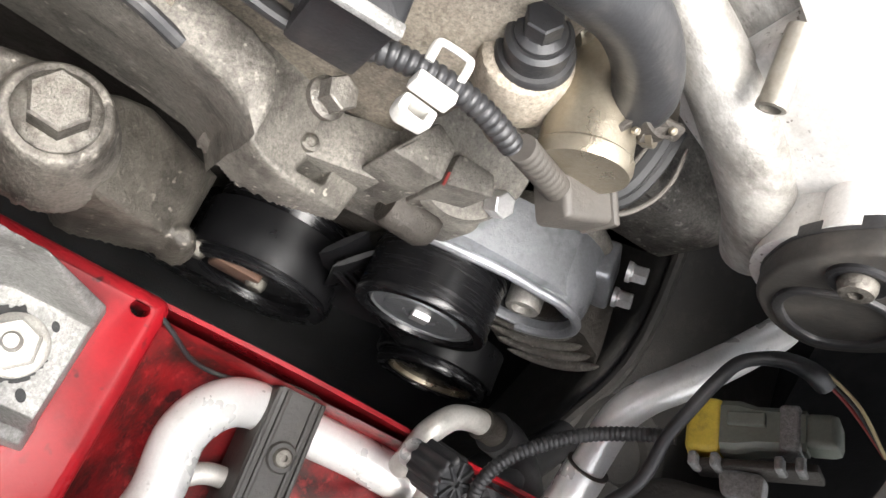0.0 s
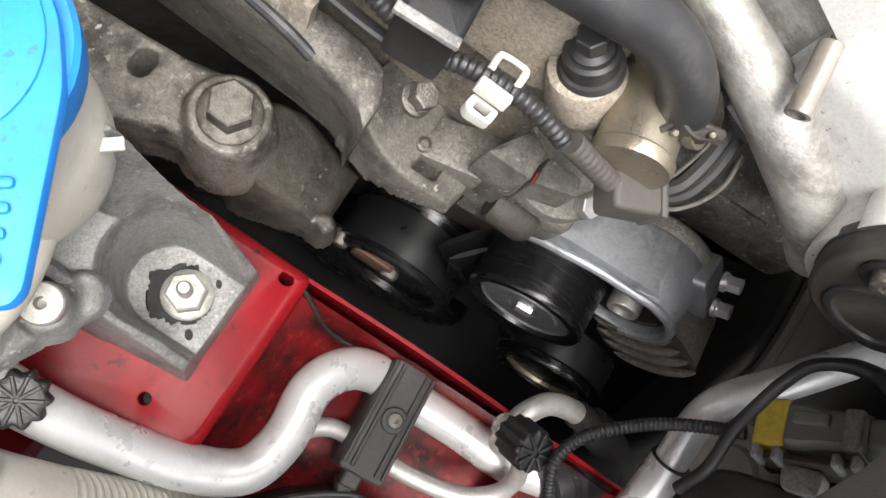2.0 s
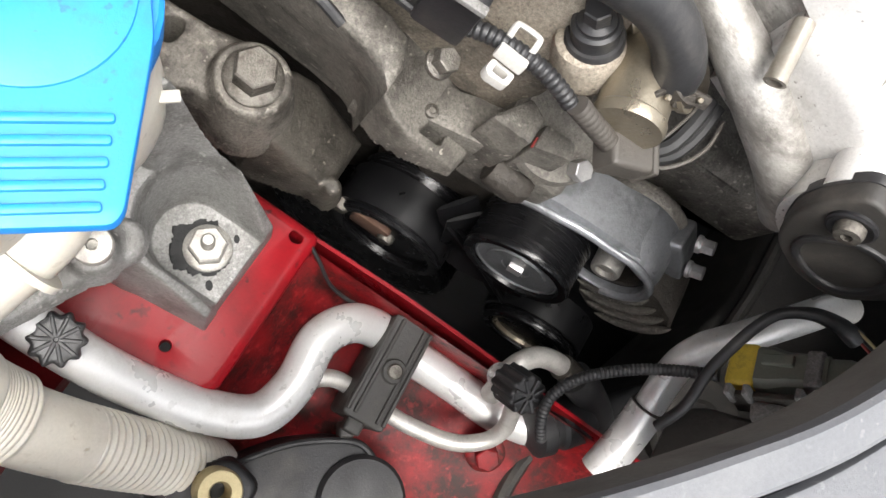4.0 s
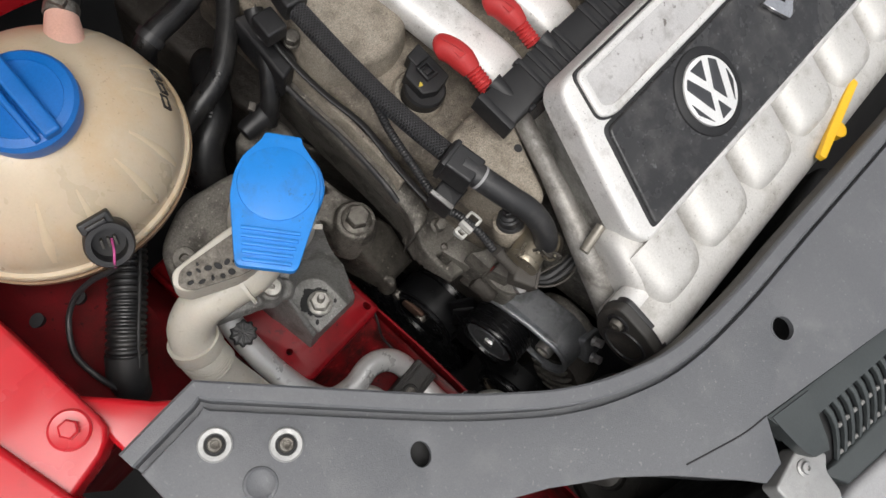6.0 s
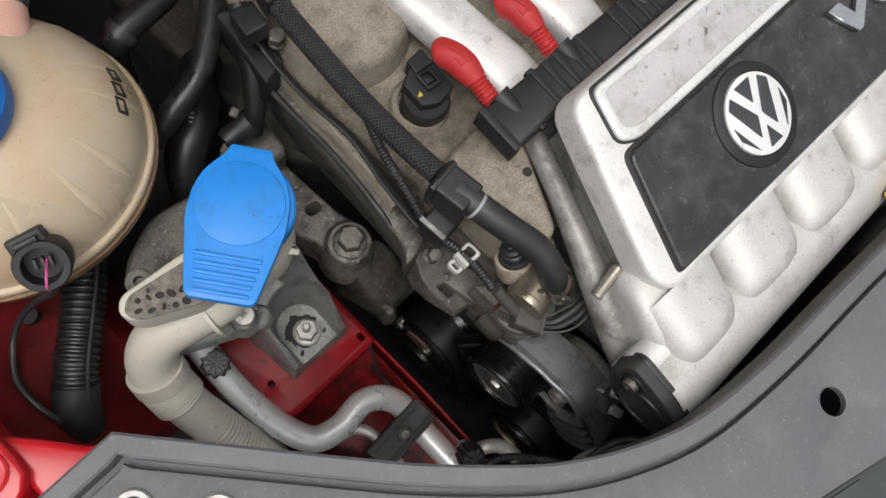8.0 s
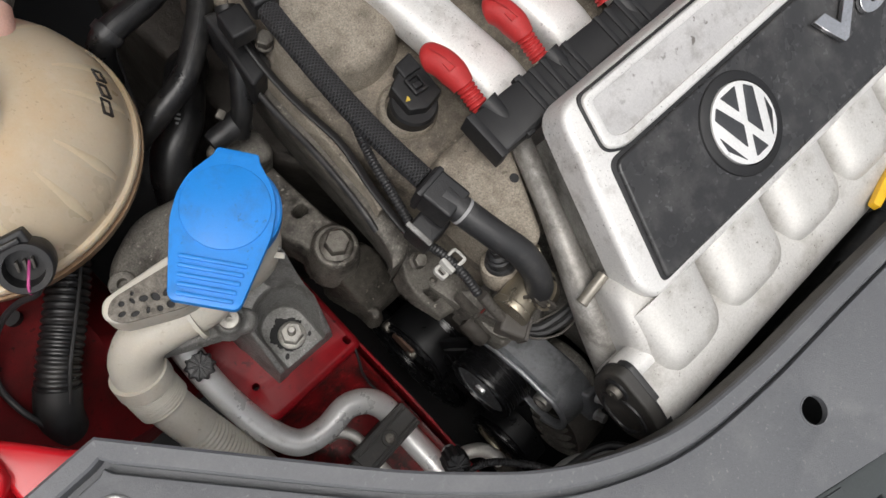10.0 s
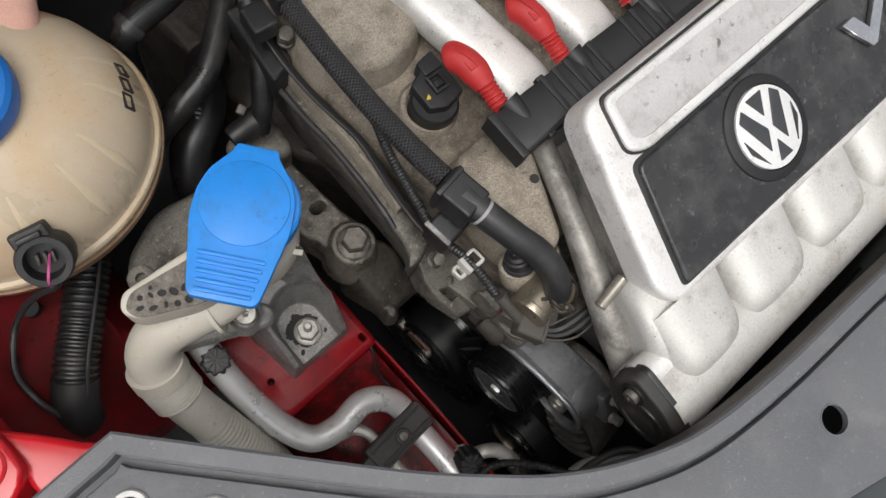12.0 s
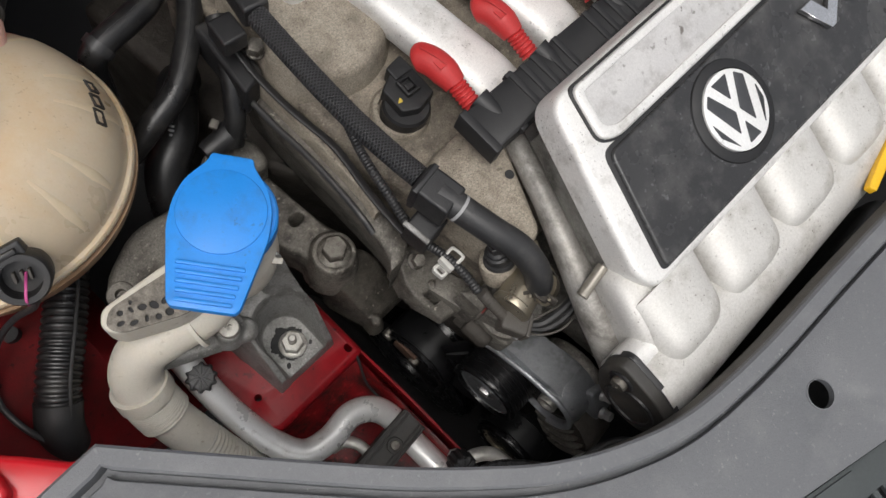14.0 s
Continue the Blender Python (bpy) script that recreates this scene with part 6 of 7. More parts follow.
# ---- belt drive ----
datum(-2.5, -1.0, 0.8)
def pulley(name, c, r, width, label, face="pulley", grooves=0, inner=0.72):
    """A pulley that turns about x; c is the middle of the face towards the wing."""
    t = thing(name, c, label, "pulley", "belt pulleys")
    prof = [(r * inner, 0.004), (r * (inner + 0.04), 0.0), (r * 0.97, 0.0), (r, 0.0015)]
    if grooves:
        for i in range(grooves):
            a = 0.004 + (width - 0.008) * i / grooves
            s = (width - 0.008) / grooves
            prof += [(r * 0.985, a), (r * 0.985, a + s * 0.3), (r * 0.945, a + s * 0.5), (r * 0.945, a + s * 0.7)]
    else:
        prof += [(r, width * 0.12), (r * 0.985, width * 0.14), (r * 0.985, width * 0.86), (r, width * 0.88)]
    prof += [(r, width - 0.0015), (r * 0.97, width), (r * 0.3, width)]
    part("rim", lathe(prof, c, (1, 0, 0), 64), "pulley", t)
    return t


idl = pulley("power_steering_pump", (0.006, -0.0985, 0.742), 0.0355, 0.040, "power steering pump with a wide black pulley and rusty hub", inner=0.80)
part("hub", lathe([(0.029, 0.0045), (0.029, 0.006), (0.012, 0.003), (0, 0.003)], (0.006, -0.0985, 0.742), (1, 0, 0), 40), "pulley", idl)
part("hub_plate", slab(rounded([(-0.012, -0.009), (0.012, -0.009), (0.012, 0.009), (-0.012, 0.009)], 0.003), 0, 0.004, Matrix.Translation((0.0100, -0.0850, 0.7490)) @ pose(0, 0, 0, 90, 0, -90), 0.001), "rust", idl, "rusty brown hub plate")
for y, z in ((-0.0650, 0.7490), (-0.0970, 0.7480)):
    part("bolt", lathe([(0.0052, 0), (0.0052, 0.006), (0.004, 0.008), (0, 0.008)], (0.012, y, z), (-1, 0, 0), 18), "steel", idl)
ten = pulley("tensioner_pulley", (0.0125, -0.1545, 0.8125), 0.0308, 0.0290, "black grooved idler pulley on the belt tensioner", inner=0.80)
part("face_disc", lathe([(0.0247, 0.005), (0.0243, 0.0022), (0.0232, 0.0016), (0.0226, 0.0026), (0.0175, 0.0030), (0.0168, 0.0018), (0.0085, 0.0020), (0.0078, 0.0028), (0.0, 0.0028)], (0.0125, -0.1545, 0.8125), (1, 0, 0), 48), "disc_grey", ten, "grey metal dust cover with a square centre")
part("square", box((0.0082, 0.0082, 0.004), Matrix.Translation((0.0145, -0.1545, 0.8125)) @ pose(0, 0, 0, 90, 0, -90) @ pose(0, 0, 0, 0, 0, 15), 0.0006), "alloy", ten, "bright square centre")
datum(-10.0, 10.5, 0.8)
tb = thing("belt_tensioner", (0.06, -0.19, 0.81), "grey cast alloy belt tensioner with a swung arm", "belt tensioner")
part("arm", loft([[Vector((0.046, -0.134, 0.830)), Vector((0.048, -0.132, 0.838)), Vector((0.066, -0.132, 0.838)), Vector((0.066, -0.134, 0.826))],
                  [Vector((0.0460, -0.158, 0.842)), Vector((0.0495, -0.156, 0.849)), Vector((0.076, -0.156, 0.849)), Vector((0.076, -0.158, 0.834))],
                  [Vector((0.0465, -0.180, 0.845)), Vector((0.0500, -0.179, 0.852)), Vector((0.079, -0.179, 0.850)), Vector((0.079, -0.180, 0.838))],
                  [Vector((0.0475, -0.202, 0.845)), Vector((0.0510, -0.202, 0.8525)), Vector((0.080, -0.202, 0.8525)), Vector((0.080, -0.202, 0.838))],
                  [Vector((0.0475, -0.220, 0.838)), Vector((0.0510, -0.222, 0.845)), Vector((0.080, -0.222, 0.8455)), Vector((0.080, -0.220, 0.832))]]), "tens", tb, bevel=0.0022)
part("drum", lathe([(0.0250, 0.010), (0.0252, 0.0008), (0.0258, 0.0), (0.0270, 0.0), (0.0280, 0.0010), (0.0294, 0.0055), (0.0302, 0.010), (0.0302, 0.036), (0.0288, 0.038), (0.0250, 0.038)], (0.0475, -0.2035, 0.8215), (1, -0.04, 0), 56, hollow=True), "tens", tb)
# inner wall and floor coloured black for the shade inside the cup
part("cavity", lathe([(0.0, 0.030), (0.0249, 0.030), (0.0249, 0.005), (0.0243, 0.005), (0.0238, 0.026), (0.012, 0.028), (0.0, 0.028)], (0.0475, -0.2035, 0.8215), (1, -0.04, 0), 48), "bay", tb, "hollow of the tensioner, its shade painted black")
part("rear_drum", lathe([(0.0305, 0), (0.0318, 0.002), (0.0318, 0.006), (0.0305, 0.008)], (0.081, -0.205, 0.8215), (1, -0.05, 0), 48), "cast", tb)
for i in range(4):
    r, x = 0.0335 + 0.0062 * i, 0.0485 - 0.0022 * i
    part("case_rib", sweep([Vector((x, -0.2035 + r * math.cos(q), 0.820 + r * math.sin(q))) for q in (radians(176 + 4.0 * k) for k in range(22 - 2 * i))], lambda s, m: 0.0003 + 0.0029 * math.sin(math.pi * min(1.0, max(0.0, s))) ** 0.6, 10), "cast", tb)
LIP = [(0.0450, -0.133, 0.829), (0.0452, -0.146, 0.838), (0.0455, -0.160, 0.843), (0.0460, -0.178, 0.848), (0.0464, -0.192, 0.8485)] + [(0.0468, -0.2035 + 0.0280 * math.cos(radians(q)), 0.8215 + 0.0280 * math.sin(radians(q))) for q in range(95, 236, 10)]
part("lip", sweep(spline(LIP, 3), 0.0023, 10), "tens", tb, "worn rounded edge")
SECTOR = [(0.028, 172), (0.040, 170), (0.052, 174), (0.060, 186), (0.0615, 200), (0.0610, 214), (0.0590, 228), (0.0560, 242), (0.048, 252), (0.036, 258), (0.026, 250), (0.024, 215)]
part("spring_case", loft([[Vector((x + (0.0525 - 0.38 * max(0.0, r - 0.0335) if front else 0.0), -0.2035 + r * k * math.cos(radians(q)), 0.820 + r * k * math.sin(radians(q)))) for r, q in SECTOR] for x, k, front in ((0.0, 0.92, 1), (0.002, 0.95, 1), (0.075, 0.92, 0), (0.085, 0.8, 0))]), "cast_dark", tb, "ribbed spring case", sharp=50)
datum(-5.0, 2.0, -2.0)
part("centre_bolt", lathe([(0.0085, 0), (0.0085, 0.016), (0.0078, 0.0175), (0.0055, 0.0175), (0.0050, 0.0145), (0, 0.0145)], (0.0600, -0.1995, 0.8210), (-1, 0, 0.05), 28), "zinc", tb)
part("mount_pad", slab(rounded([(-0.010, -0.016), (0.014, -0.016), (0.016, 0.010), (-0.006, 0.016)], 0.004), -0.012, 0.0, frame_to((0.0700, -0.2265, 0.8430), (0, -0.75, 0.65)), 0.002), "tens", tb)
datum(-2.5, -1.0, 0.8)
for c in ((0.0640, -0.2310, 0.834), (0.0670, -0.2180, 0.8560)):
    t = hex_bolt("tensioner_bolt", c, (0, -0.75, 0.65), 0.0072, 0.006, "small bright hexagon bolt on the tensioner", 0.0048, 0, 0, "alloy", "tensioner bolts")
datum(-12.0, 12.0, 29.0)
low = pulley("lower_pulley", (0.020, -0.222, 0.702), 0.0315, 0.028, "black lower belt pulley with a worn brass-coloured face", inner=0.8)
part("face_ring", lathe([(0.0255, 0.003), (0.0242, 0.0010), (0.0225, 0.0015), (0.0205, 0.012), (0.0255, 0.012)], (0.020, -0.222, 0.702), (1, 0, 0), 48, hollow=True), "nickel", low, "worn brass-coloured ring")
part("hub", lathe([(0.0206, 0.009), (0.010, 0.0105), (0.0, 0.0105)], (0.020, -0.222, 0.702), (1, 0, 0), 32), "rubber_dark", low)
datum(-2.5, 0.0, 1.0)
belt = thing("drive_belt", (0.03, -0.16, 0.78), "black ribbed drive belt", "belt")
part("run", sweep([Vector((0.028, -0.112, 0.806)), Vector((0.028, -0.118, 0.795)), Vector((0.028, -0.150, 0.770)), Vector((0.028, -0.195, 0.727))], 0.0118, 8, flat=0.14), "belt", belt)
part("wrap", lathe([(0.0325, 0), (0.0340, 0.0005), (0.0340, 0.0205), (0.0325, 0.021)], (0.0165, -0.2100, 0.7300), (1, 0, 0), 56, hollow=True), "belt", belt)
for dx in (0.018, 0.022, 0.026, 0.030, 0.034):
    part("rib", sweep([Vector((dx, -0.1165, 0.7955)), Vector((dx, -0.150, 0.7715)), Vector((dx, -0.195, 0.7285))], 0.0014, 6), "belt", belt)
part("wrap_loop", lathe([(0.0345, 0), (0.0372, 0.0003), (0.0372, 0.0255), (0.0345, 0.026)], (0.010, -0.0985, 0.742), (1, 0, 0), 56, hollow=True), "belt", belt)
part("pump_body", lathe([(0.030, 0), (0.034, 0.01), (0.034, 0.05), (0.03, 0.06)], (0.048, -0.0985, 0.742), (1, 0, 0), 32), "cast_dark", idl)
part("loop", sweep(spline([(0.0245, -0.120, 0.806), (0.0245, -0.126, 0.785), (0.0245, -0.132, 0.764), (0.0245, -0.140, 0.754), (0.0245, -0.152, 0.757), (0.0245, -0.175, 0.776)], 5), 0.0112, 10, flat=0.12), "belt", belt)
part("pump_bracket", slab(rounded([(0.045, -0.13), (0.075, -0.14), (0.075, -0.09), (0.04, -0.085)], 0.008), 0.78, 0.86, bevel=0.006), "cast_dark", label="dirty cast bracket behind the pulleys", category="bracket")

# ---- air conditioning pipes ----
datum()
ac = thing("ac_pipe", (-0.10, -0.08, 0.80), "bright aluminium air conditioning pipe with an S bend", "pipe")
part("main", tube([(-0.128, 0.075, 0.878), (-0.131, 0.048, 0.866), (-0.1340, 0.0240, 0.851), (-0.1360, -0.0095, 0.828), (-0.1340, -0.0375, 0.811), (-0.1290, -0.0640, 0.801), (-0.1180, -0.0865, 0.796), (-0.0970, -0.0935, 0.794), (-0.0725, -0.0920, 0.792), (-0.0560, -0.1010, 0.787), (-0.0485, -0.1170, 0.777), (-0.0485, -0.1425, 0.769), (-0.0480, -0.1730, 0.767), (-0.0490, -0.2010, 0.768), (-0.0440, -0.2280, 0.770), (-0.0360, -0.2360, 0.770)], 0.0104, 24, 8), "pipe", ac)
star = thing("valve_cap", (-0.134, -0.001, 0.86), "ribbed black star-shaped service cap on the aluminium pipe", "cap")
part("cap", slab([(0.0102 * (1 + 0.10 * math.cos(10 * a)) * math.cos(a), 0.0102 * (1 + 0.10 * math.cos(10 * a)) * math.sin(a)) for a in (2 * math.pi * k / 80 for k in range(80))], 0.0, 0.011, frame_to((-0.1342, 0.0016, 0.8415), (-0.05, -0.1, 1)), 0.002), "rubber", star)
for i in range(10):
    a = 2 * math.pi * i / 10
    part("ridge", box((0.0085, 0.0016, 0.002), frame_to((-0.1342, 0.0016, 0.8415), (-0.05, -0.1, 1)) @ pose(0, 0, 0.0112, 0, 0, 36 * i) @ Matrix.Translation((0.005, 0, 0)), 0.0005), "rubber", star)
datum(-7.5, 9.0, 25.0)
cap2 = thing("valve_cap", (-0.043, -0.181, 0.83), "ribbed black star-shaped service cap on the aluminium pipe", "cap")
CP = frame_to((-0.0405, -0.1865, 0.822), (-0.25, -0.35, 1))
part("cap", slab([(0.0094 * (1 + 0.07 * math.cos(12 * a)) * math.cos(a), 0.0094 * (1 + 0.07 * math.cos(12 * a)) * math.sin(a)) for a in (2 * math.pi * k / 96 for k in range(96))], -0.012, 0.006, CP, 0.002), "rubber", cap2)
for i in range(8):
    part("ridge", box((0.0075, 0.0018, 0.0018), CP @ pose(0, 0, 0.0065, 0, 0, 45 * i) @ Matrix.Translation((0.005, 0, 0)), 0.0005), "rubber", cap2)
part("valve_stem", lathe([(0.0062, -0.012), (0.0062, 0.0)], CP @ Vector((0, 0, -0.010)), CP.to_3x3() @ Vector((0, 0, 1)), 20), "pipe", cap2)
datum(-1.0, -2.0, 13.0)
part("small_pipe", tube([(-0.098, -0.098, 0.757), (-0.088, -0.101, 0.758), (-0.081, -0.110, 0.757), (-0.0795, -0.122, 0.756), (-0.0805, -0.140, 0.757), (-0.0800, -0.160, 0.760), (-0.0755, -0.183, 0.764), (-0.066, -0.197, 0.769), (-0.0565, -0.1995, 0.778), (-0.0490, -0.1930, 0.792), (-0.0455, -0.1830, 0.812), (-0.0455, -0.1760, 0.824)], 0.0047, 16, 8), "pipe_dull", label="thin aluminium pipe under the main pipe", category="pipe")
part("green_band", sweep([Vector((-0.0796, -0.1200, 0.7562)), Vector((-0.0795, -0.1225, 0.7560))], 0.0049, 16), pm("green_band", (0.1, 0.5, 0.3), 0.5), label="green paint band on the thin pipe", category="mark")
datum()
pc = thing("pipe_clamp", (-0.063, -0.136, 0.78), "black plastic pipe clamp block with one cross screw", "clamp")
PM_ = Matrix.Translation((-0.0647, -0.1322, 0.7880)) @ pose(0, 0, 0, 0, 0, 3)
part("body", slab(rounded([(-0.030, -0.0120), (0.026, -0.0120), (0.030, -0.008), (0.030, 0.008), (0.026, 0.0120), (-0.030, 0.0120)], 0.003), -0.032, 0.001, PM_, 0.0015), "dust_plastic", pc)
for dy in (-0.0105, -0.0070, 0.0060, 0.0102):
    part("edge_rib", box((0.054, 0.0022, 0.004), PM_ @ Matrix.Translation((0.000, dy, 0.0005)), 0.0008), "dust_plastic", pc)
part("foot_tab", box((0.010, 0.010, 0.008), PM_ @ Matrix.Translation((-0.032, 0.002, -0.006)), 0.002), "dust_plastic", pc)
part("boss", lathe([(0.0068, 0), (0.0068, 0.0022), (0.0060, 0.003)], PM_ @ Vector((0.0005, -0.002, -0.0005)), PM_.to_3x3() @ Vector((0, 0, 1)), 20), "dust_plastic", pc)
part("screw", lathe([(0.0042, 0), (0.0042, 0.0010), (0.0034, 0.0020), (0.0014, 0.0022), (0.0014, 0.0010), (0, 0.0010)], PM_ @ Vector((0.0005, -0.002, 0.0025)), PM_.to_3x3() @ Vector((0, 0, 1)), 20), "steel", pc)
datum()
part("loop_pipe", tube([(-0.046, -0.186, 0.790), (-0.039, -0.183, 0.802), (-0.030, -0.183, 0.809), (-0.0195, -0.191, 0.809), (-0.0150, -0.203, 0.806), (-0.0140, -0.215, 0.801)], 0.0057, 18, 8), "pipe_dull", label="short looped aluminium pipe behind the service cap", category="pipe")
part("loop_collar", sweep([Vector((-0.0145, -0.208, 0.804)), Vector((-0.0138, -0.215, 0.8005)), Vector((-0.0138, -0.222, 0.797))], 0.0072, 20), "cast_dark", label="dull collar on the looped pipe", category="collar")
part("loop_hose", tube([(-0.0138, -0.220, 0.798), (-0.0150, -0.236, 0.790), (-0.022, -0.258, 0.775), (-0.04, -0.30, 0.74)], 0.0100, 18, 6), "rubber", label="black hose joining the looped pipe", category="hose")

# ---- corner under the front panel ----
part("sensor_cable", corrugated([(-0.062, -0.198, 0.845), (-0.054, -0.190, 0.852), (-0.044, -0.187, 0.858), (-0.031, -0.193, 0.864), (-0.016, -0.210, 0.872), (-0.008, -0.224, 0.884), (-0.004, -0.2345, 0.897)], 0.0029, 0.0020, 0.14, 12), "rubber", label="black corrugated cable arching over the pulleys", category="cable")
datum()
alu = thing("coolant_pipe", (0.02, -0.25, 0.83), "thick dull aluminium coolant pipe with a bend", "pipe")
part("main", tube([(-0.0300, -0.2428, 0.8375), (-0.0150, -0.2405, 0.8465), (0.0030, -0.2370, 0.8590), (0.0140, -0.2395, 0.8685), (0.0240, -0.2475, 0.8760), (0.0360, -0.2575, 0.8820), (0.0500, -0.2700, 0.8850), (0.0640, -0.2830, 0.8850), (0.080, -0.305, 0.87)], 0.0078, 26, 8), "pipe", alu)
part("joint", sweep([Vector((-0.0180, -0.2412, 0.8448)), Vector((-0.0174, -0.2411, 0.8452))], 0.0098, 26), "cast_dark", alu)
part("socket", tube([(-0.055, -0.2430, 0.824), (-0.0350, -0.2430, 0.8350), (-0.0182, -0.2412, 0.8447)], 0.0096, 26, 5), "pipe", alu)
datum()
part("loom", tube([(-0.0340, -0.2280, 0.880), (-0.0235, -0.2280, 0.893), (-0.0080, -0.2255, 0.902), (0.0040, -0.2258, 0.9095), (0.0160, -0.2285, 0.915), (0.0265, -0.2345, 0.918), (0.0320, -0.2440, 0.925), (0.0325, -0.2540, 0.930), (0.0320, -0.2640, 0.930)], lambda s, m: 0.0026 + 0.0018 * max(0.0, s - 0.75) * 4, 12, 8), "rubber", label="taped black wiring loom crossing the pipe", category="cable")
datum()
yc = thing("wire_connector", (0.004, -0.243, 0.90), "grimy connector with a yellow locking sleeve on a bracket", "connector")
YX = Vector((0.0071, -0.0166, 0.0326)).normalized()
YY = (Vector((1, 0, 0)) - YX * YX.x).normalized()
YM = Matrix.Translation((0.0021, -0.2404, 0.9050)) @ Matrix((YX, YY, YX.cross(YY))).transposed().to_4x4()
part("sleeve", box((0.0125, 0.0200, 0.0150), YM, 0.0022), "yellow_dirty", yc, "dirty yellow locking sleeve")
part("sleeve_rib", box((0.0060, 0.0206, 0.0060), YM @ Matrix.Translation((-0.0035, 0.0, 0.0)), 0.0015), "yellow_dirty", yc)
part("housing", loft([[YM @ Vector((x, sy * w, sz * h)) for sy, sz in ((-1, -0.6), (-0.7, -1), (0.7, -1), (1, -0.6), (1, 0.6), (0.7, 1), (-0.7, 1), (-1, 0.6))] for x, w, h in ((0.0060, 0.0098, 0.0076), (0.0120, 0.0098, 0.0074), (0.0180, 0.0080, 0.0066), (0.0250, 0.0078, 0.0064), (0.0340, 0.0072, 0.0060))]), "olive", yc)
part("latch", box((0.0130, 0.0050, 0.0030), YM @ Matrix.Translation((0.0150, 0.0020, 0.0076)), 0.0008), "olive", yc)
part("grey_ring", box((0.0070, 0.0165, 0.0140), YM @ Matrix.Translation((0.0290, 0.0, 0.0)), 0.0015), "bracket", yc, "pale grey ring")
part("back_shell", box((0.0120, 0.0125, 0.0110), YM @ Matrix.Translation((0.0385, 0.0, 0.0)), 0.0028), "olive", yc)
part("bracket_rail", box((0.0420, 0.0030, 0.0150), YM @ Matrix.Translation((0.0170, -0.0135, -0.001)), 0.0008), "cast_dark", yc, "dull metal bracket")
for dx in (-0.0020, 0.0055, 0.0265, 0.0330):
    part("bracket_tab", box((0.0030, 0.0050, 0.0090), YM @ Matrix.Translation((dx, -0.0140, 0.0070)), 0.0010), "bracket", yc, "pale worn metal tab")
part("bracket_foot", slab(rounded([(0.006, -0.024), (0.020, -0.026), (0.021, -0.016), (0.005, -0.014)], 0.003), -0.004, 0.003, YM, 0.0012), "bracket", yc)
part("lower_shell", slab(rounded([(-0.036, -0.050), (0.026, -0.050), (0.030, -0.034), (0.016, -0.0235), (-0.016, -0.0175), (-0.030, -0.022)], 0.008, 5), -0.030, 0.000, YM, 0.003), "dust_plastic", yc, "rounded black cover")
for i, mname in enumerate(("brass", "rubber", "seal_red")):
    part("wire", tube([(0.0335 + 0.001 * i, -0.2545, 0.9320 - 0.001 * i), (0.0330, -0.2620, 0.934 - 0.002 * i), (0.0270, -0.2750, 0.938 - 0.002 * i), (0.0150, -0.2900, 0.940)], 0.0007, 8, 5), mname, yc)
datum()
shroud = thing("fan_shroud", (0.05, -0.38, 0.66), "dark plastic fan shroud below the pipes", "fan shroud")
part("panel", slab(rounded([(-0.14, -0.27), (-0.09, -0.235), (-0.03, -0.245), (0.02, -0.29), (0.12, -0.33), (0.5, -0.33), (0.5, -0.46), (-0.2, -0.46)], 0.02), 0.66, 0.74, bevel=0.01), "dust_plastic", shroud)
part("rim", tube([(-0.12, -0.262, 0.742), (-0.085, -0.240, 0.744), (-0.035, -0.250, 0.744), (0.02, -0.294, 0.744), (0.12, -0.334, 0.744), (0.4, -0.338, 0.744)], 0.005, 10, 6), "dust_plastic", shroud)
part("hub", lathe([(0.036, -0.02), (0.036, 0.0), (0.032, 0.004), (0.018, 0.005), (0.016, 0.001), (0, 0.001)], (0.020, -0.335, 0.748), (0, 0, 1), 36), "dust_plastic", shroud)
lampb = thing("lamp_bracket", (-0.13, -0.14, 0.74), "black moulded plastic lamp bracket under the pipes", "bracket")
LB = [(-0.152, -0.088), (-0.136, -0.097), (-0.119, -0.112), (-0.105, -0.132), (-0.1005, -0.146), (-0.107, -0.161), (-0.122, -0.185), (-0.150, -0.21), (-0.19, -0.17), (-0.185, -0.11)]
part("panel", slab(rounded(LB, 0.006, 4), 0.735, 0.768, bevel=0.004), "dark_plastic", lampb)
part("edge_bead", tube([(-0.150, -0.0895, 0.768), (-0.136, -0.0990, 0.768), (-0.1200, -0.1135, 0.768), (-0.1065, -0.1330, 0.768), (-0.1025, -0.1460, 0.768), (-0.1085, -0.1600, 0.768), (-0.123, -0.183, 0.768)], 0.0018, 8, 5), "dark_plastic", lampb)
part("round_face", lathe([(0.024, -0.004), (0.024, 0.002), (0.022, 0.004), (0.012, 0.0045), (0, 0.0045)], (-0.127, -0.160, 0.768), (0, 0, 1), 40), "dark_plastic", lampb)
part("tab", box((0.008, 0.008, 0.010), Matrix.Translation((-0.1005, -0.1325, 0.770)) @ pose(0, 0, 0, 0, 0, 30), 0.0015), "dust_plastic", lampb, "small dusty grey tab")
sleeve = thing("pipe_sleeve", (-0.045, -0.23, 0.78), "black rubber sleeve over the end of the aluminium pipe", "hose")
part("sleeve", lathe([(0.0, 0.0), (0.0105, 0.0), (0.0140, 0.002), (0.0145, 0.010), (0.0120, 0.012), (0.0120, 0.016), (0.0142, 0.018), (0.0142, 0.034), (0.010, 0.040)], (-0.0505, -0.2200, 0.782), (0.62, -0.60, -0.05), 32), "rubber", sleeve)
part("tail", tube([(-0.030, -0.240, 0.780), (-0.015, -0.258, 0.775), (0.010, -0.285, 0.76)], 0.0100, 18, 5), "rubber_dark", sleeve)
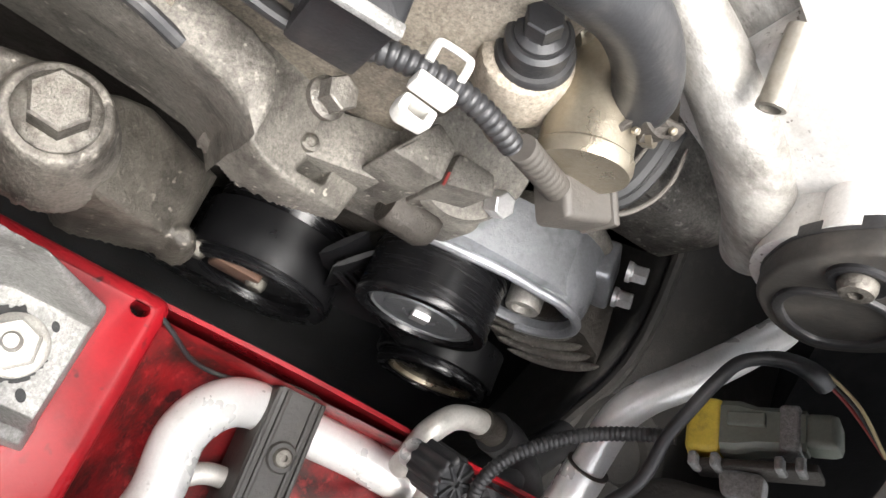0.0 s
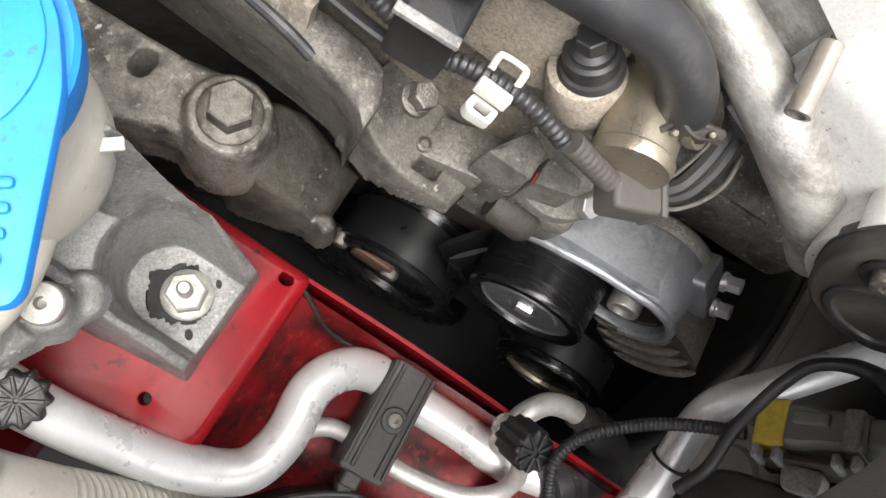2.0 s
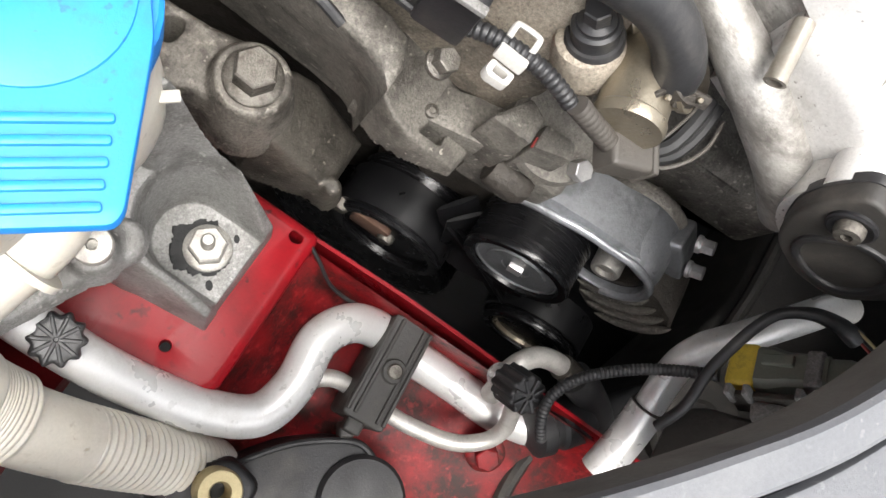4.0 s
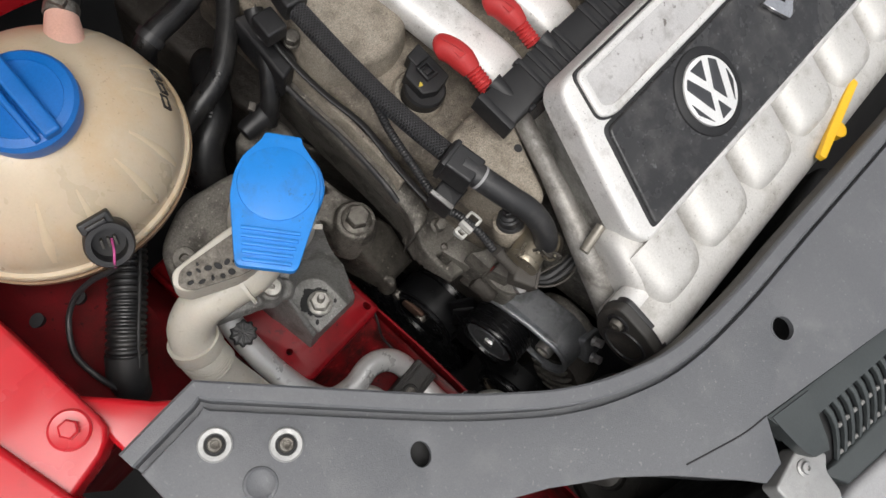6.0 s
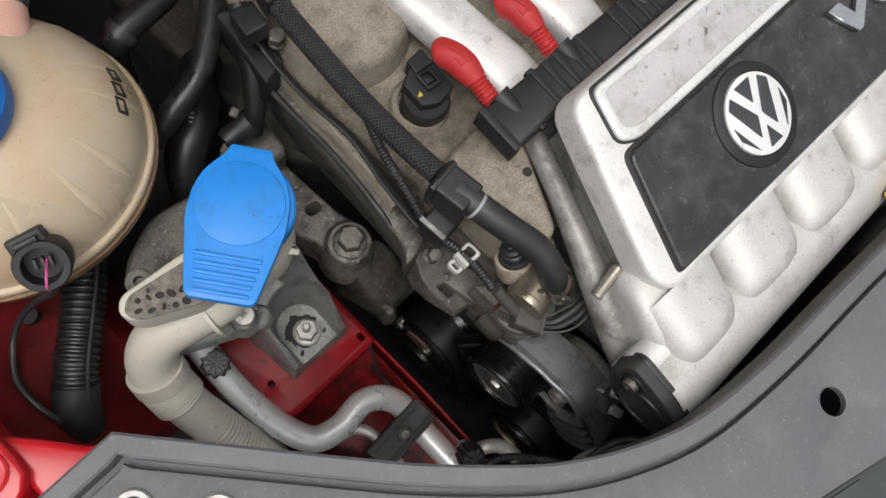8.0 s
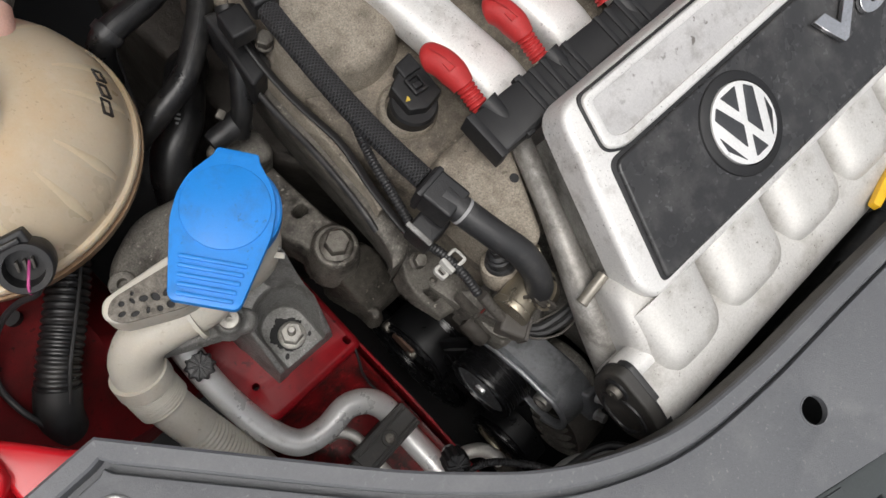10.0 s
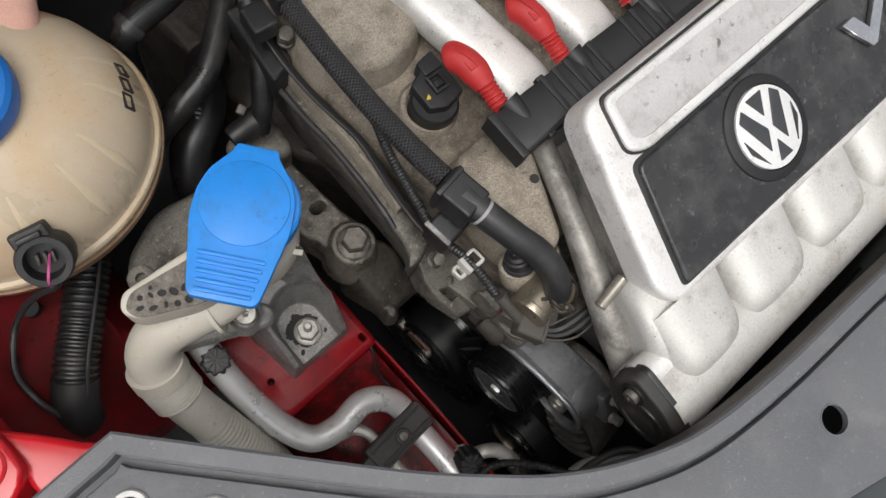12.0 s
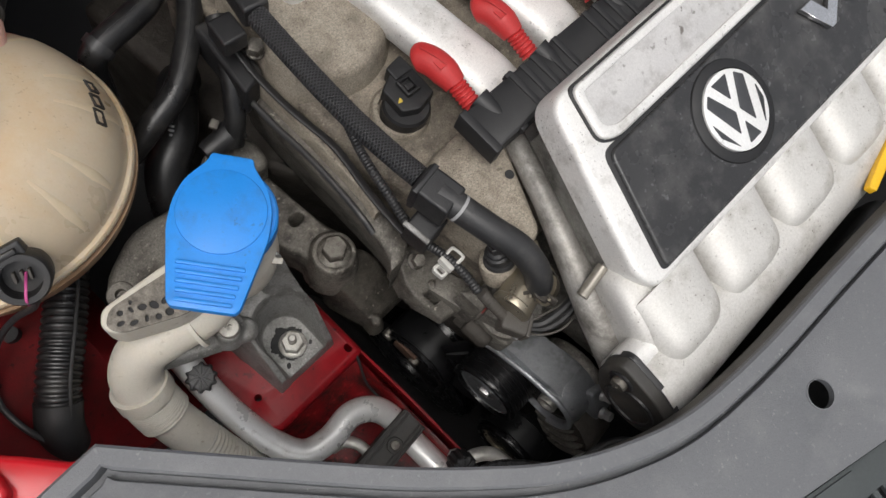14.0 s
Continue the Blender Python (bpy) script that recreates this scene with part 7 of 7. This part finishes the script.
hex_bolt("body_bolt", (-0.0690, -0.2110, 0.7595), (-0.45, 0, 1), 0.0125, 0.008, "red painted bolt with a washer, caked in grime", 0.0115, 15, 0, "red_grimy", "body bolts")
nut = thing("pipe_nut", (-0.128, -0.078, 0.79), "brass-coloured ring nut half under the panel", "nut")
part("ring", lathe([(0.0108, -0.02), (0.0108, 0.004), (0.0098, 0.006), (0.0052, 0.006), (0.0040, 0.003), (0.0040, -0.006), (0, -0.006)], (-0.1555, -0.0895, 0.802), (0.05, -0.12, 1), 28), "brass", nut)
part("holder", slab(rounded([(-0.182, -0.066), (-0.160, -0.066), (-0.140, -0.088), (-0.143, -0.106), (-0.165, -0.108), (-0.185, -0.085)], 0.006, 4), 0.75, 0.797, bevel=0.004), "dark_plastic", nut, "black plastic holder")
part("crank_pulley", lathe([(0.0, 0.0), (0.05, 0.0), (0.075, 0.004), (0.078, 0.008), (0.078, 0.032), (0.07, 0.036)], (0.03, -0.10, 0.60), (1, 0, 0), 48), "pulley", label="large black crank pulley deep in the bay", category="pulley")

# ---- hoses behind the tank ----
datum()
BG = ((((0.046, 0.245, 0.955), (0.040, 0.205, 0.950), (0.026, 0.180, 0.943), (0.006, 0.160, 0.938), (-0.020, 0.142, 0.932), (-0.045, 0.136, 0.925), (-0.07, 0.135, 0.91)), 0.0088, "black rubber coolant hose with printed lettering"),
      (((0.05, 0.262, 0.955), (0.030, 0.218, 0.952), (0.008, 0.197, 0.950), (-0.012, 0.191, 0.950), (-0.034, 0.1885, 0.950), (-0.046, 0.187, 0.946), (-0.051, 0.186, 0.932), (-0.052, 0.185, 0.90)), 0.0092, "black rubber coolant hose curving behind the tank"),
      (((-0.035, 0.32, 0.94), (-0.036, 0.265, 0.962), (-0.042, 0.238, 0.982), (-0.056, 0.230, 1.000), (-0.072, 0.219, 1.010), (-0.092, 0.2005, 1.013)), 0.0100, "black rubber hose on the tank outlet"),
      (((0.02, 0.20, 0.82), (0.001, 0.178, 0.862), (-0.014, 0.158, 0.878), (-0.031, 0.139, 0.880), (-0.055, 0.124, 0.872), (-0.070, 0.100, 0.845)), 0.0150, "thick black moulded coolant hose"),
      (((0.028, 0.155, 0.955), (0.014, 0.128, 0.945), (0.000, 0.108, 0.925), (-0.012, 0.098, 0.905)), 0.0075, "black sensor hose bending down"))
hoses = []
for pts, r, lab in BG:
    hoses.append(thing("coolant_hose", pts[len(pts) // 2], lab, "hose", "coolant hoses"))
    part("tube", tube(pts, r, 20, 8), "hose_satin", hoses[-1])
    part("moulding_seam", tube([(x + 0.15 * r, y - 0.1 * r, z + 0.98 * r) for x, y, z in pts[:-1]], 0.0004, 6, 8), "rubber", hoses[-1])
part("end_cuff", sweep([Vector((-0.0380, 0.1882, 0.9498)), Vector((-0.0440, 0.1874, 0.9478))], 0.0108, 24), "rubber", hoses[1], "thicker rubber cuff at the elbow")
clipb = thing("hose_clamp", (-0.088, 0.228, 1.03), "bright worm clamp on the tank hose", "hose clamp")
part("band", lathe([(0.0103, 0), (0.0108, 0.001), (0.0108, 0.007), (0.0103, 0.008)], (-0.0915, 0.2010, 1.013), (0.75, 0.66, 0.0), 26), "steel", clipb)
part("worm", box((0.006, 0.010, 0.004), Matrix.Translation((-0.0885, 0.2035, 1.0248)) @ pose(0, 0, 0, 0, 0, 20), 0.001), "steel", clipb)
for i in range(7):
    part("print_bar", box((0.0016, 0.0042 if i % 3 else 0.0022, 0.0004), Matrix.Translation((-0.0370 + 0.0024 * i, 0.1350 + 0.0026 * i, 0.8955)) @ pose(0, 0, 0, 0, 0, 35), 0.0001), "print", hoses[3], "short grey printed bar")
conn = thing("temperature_sensor", (-0.02, 0.10, 0.93), "dark hose connector with a small bright clip", "connector")
part("body", lathe([(0.0, 0), (0.0090, 0.0), (0.0098, 0.002), (0.0098, 0.012), (0.0085, 0.014), (0.0085, 0.024), (0.0070, 0.028), (0.0, 0.029)], (-0.004, 0.1035, 0.910), (-1, 0.02, -0.12), 24), "dark_plastic", conn)
part("collar", corrugated([(-0.002, 0.1035, 0.911), (-0.010, 0.1035, 0.910)], 0.0096, 0.0026, 0.12, 20), "rubber", conn)
part("clip", box((0.007, 0.006, 0.003), Matrix.Translation((-0.016, 0.1115, 0.9205)) @ pose(0, 0, 0, 20, 0, 30), 0.001), "steel", conn)
part("lower", slab(rounded([(-0.036, 0.112), (-0.004, 0.121), (0.008, 0.097), (0.004, 0.078), (-0.028, 0.080)], 0.008), 0.84, 0.884, bevel=0.007), "cast", conn, "grey cast lobe under the connector")
part("harness_bracket", slab(rounded([(0.004, 0.100), (0.024, 0.105), (0.032, 0.155), (0.012, 0.160)], 0.004), 0.925, 0.955, bevel=0.003), "dark_plastic", label="black harness bracket by the hose coupling", category="bracket")
hex_bolt("harness_bolt", (0.0265, 0.115, 0.963), (0, 0, 1), 0.010, 0.007, "small steel bolt in the black harness bracket", 0.006, 0, 0, "steel", "harness bolts")
part("rear_wing", slab(rounded([(-0.13, 0.280), (-0.08, 0.272), (-0.03, 0.258), (0.0, 0.28), (0.02, 0.60), (-0.24, 0.60)], 0.01), 0.93, 0.955, bevel=0.008), "red_clean", label="red painted strut tower edge behind the hoses", category="car body")
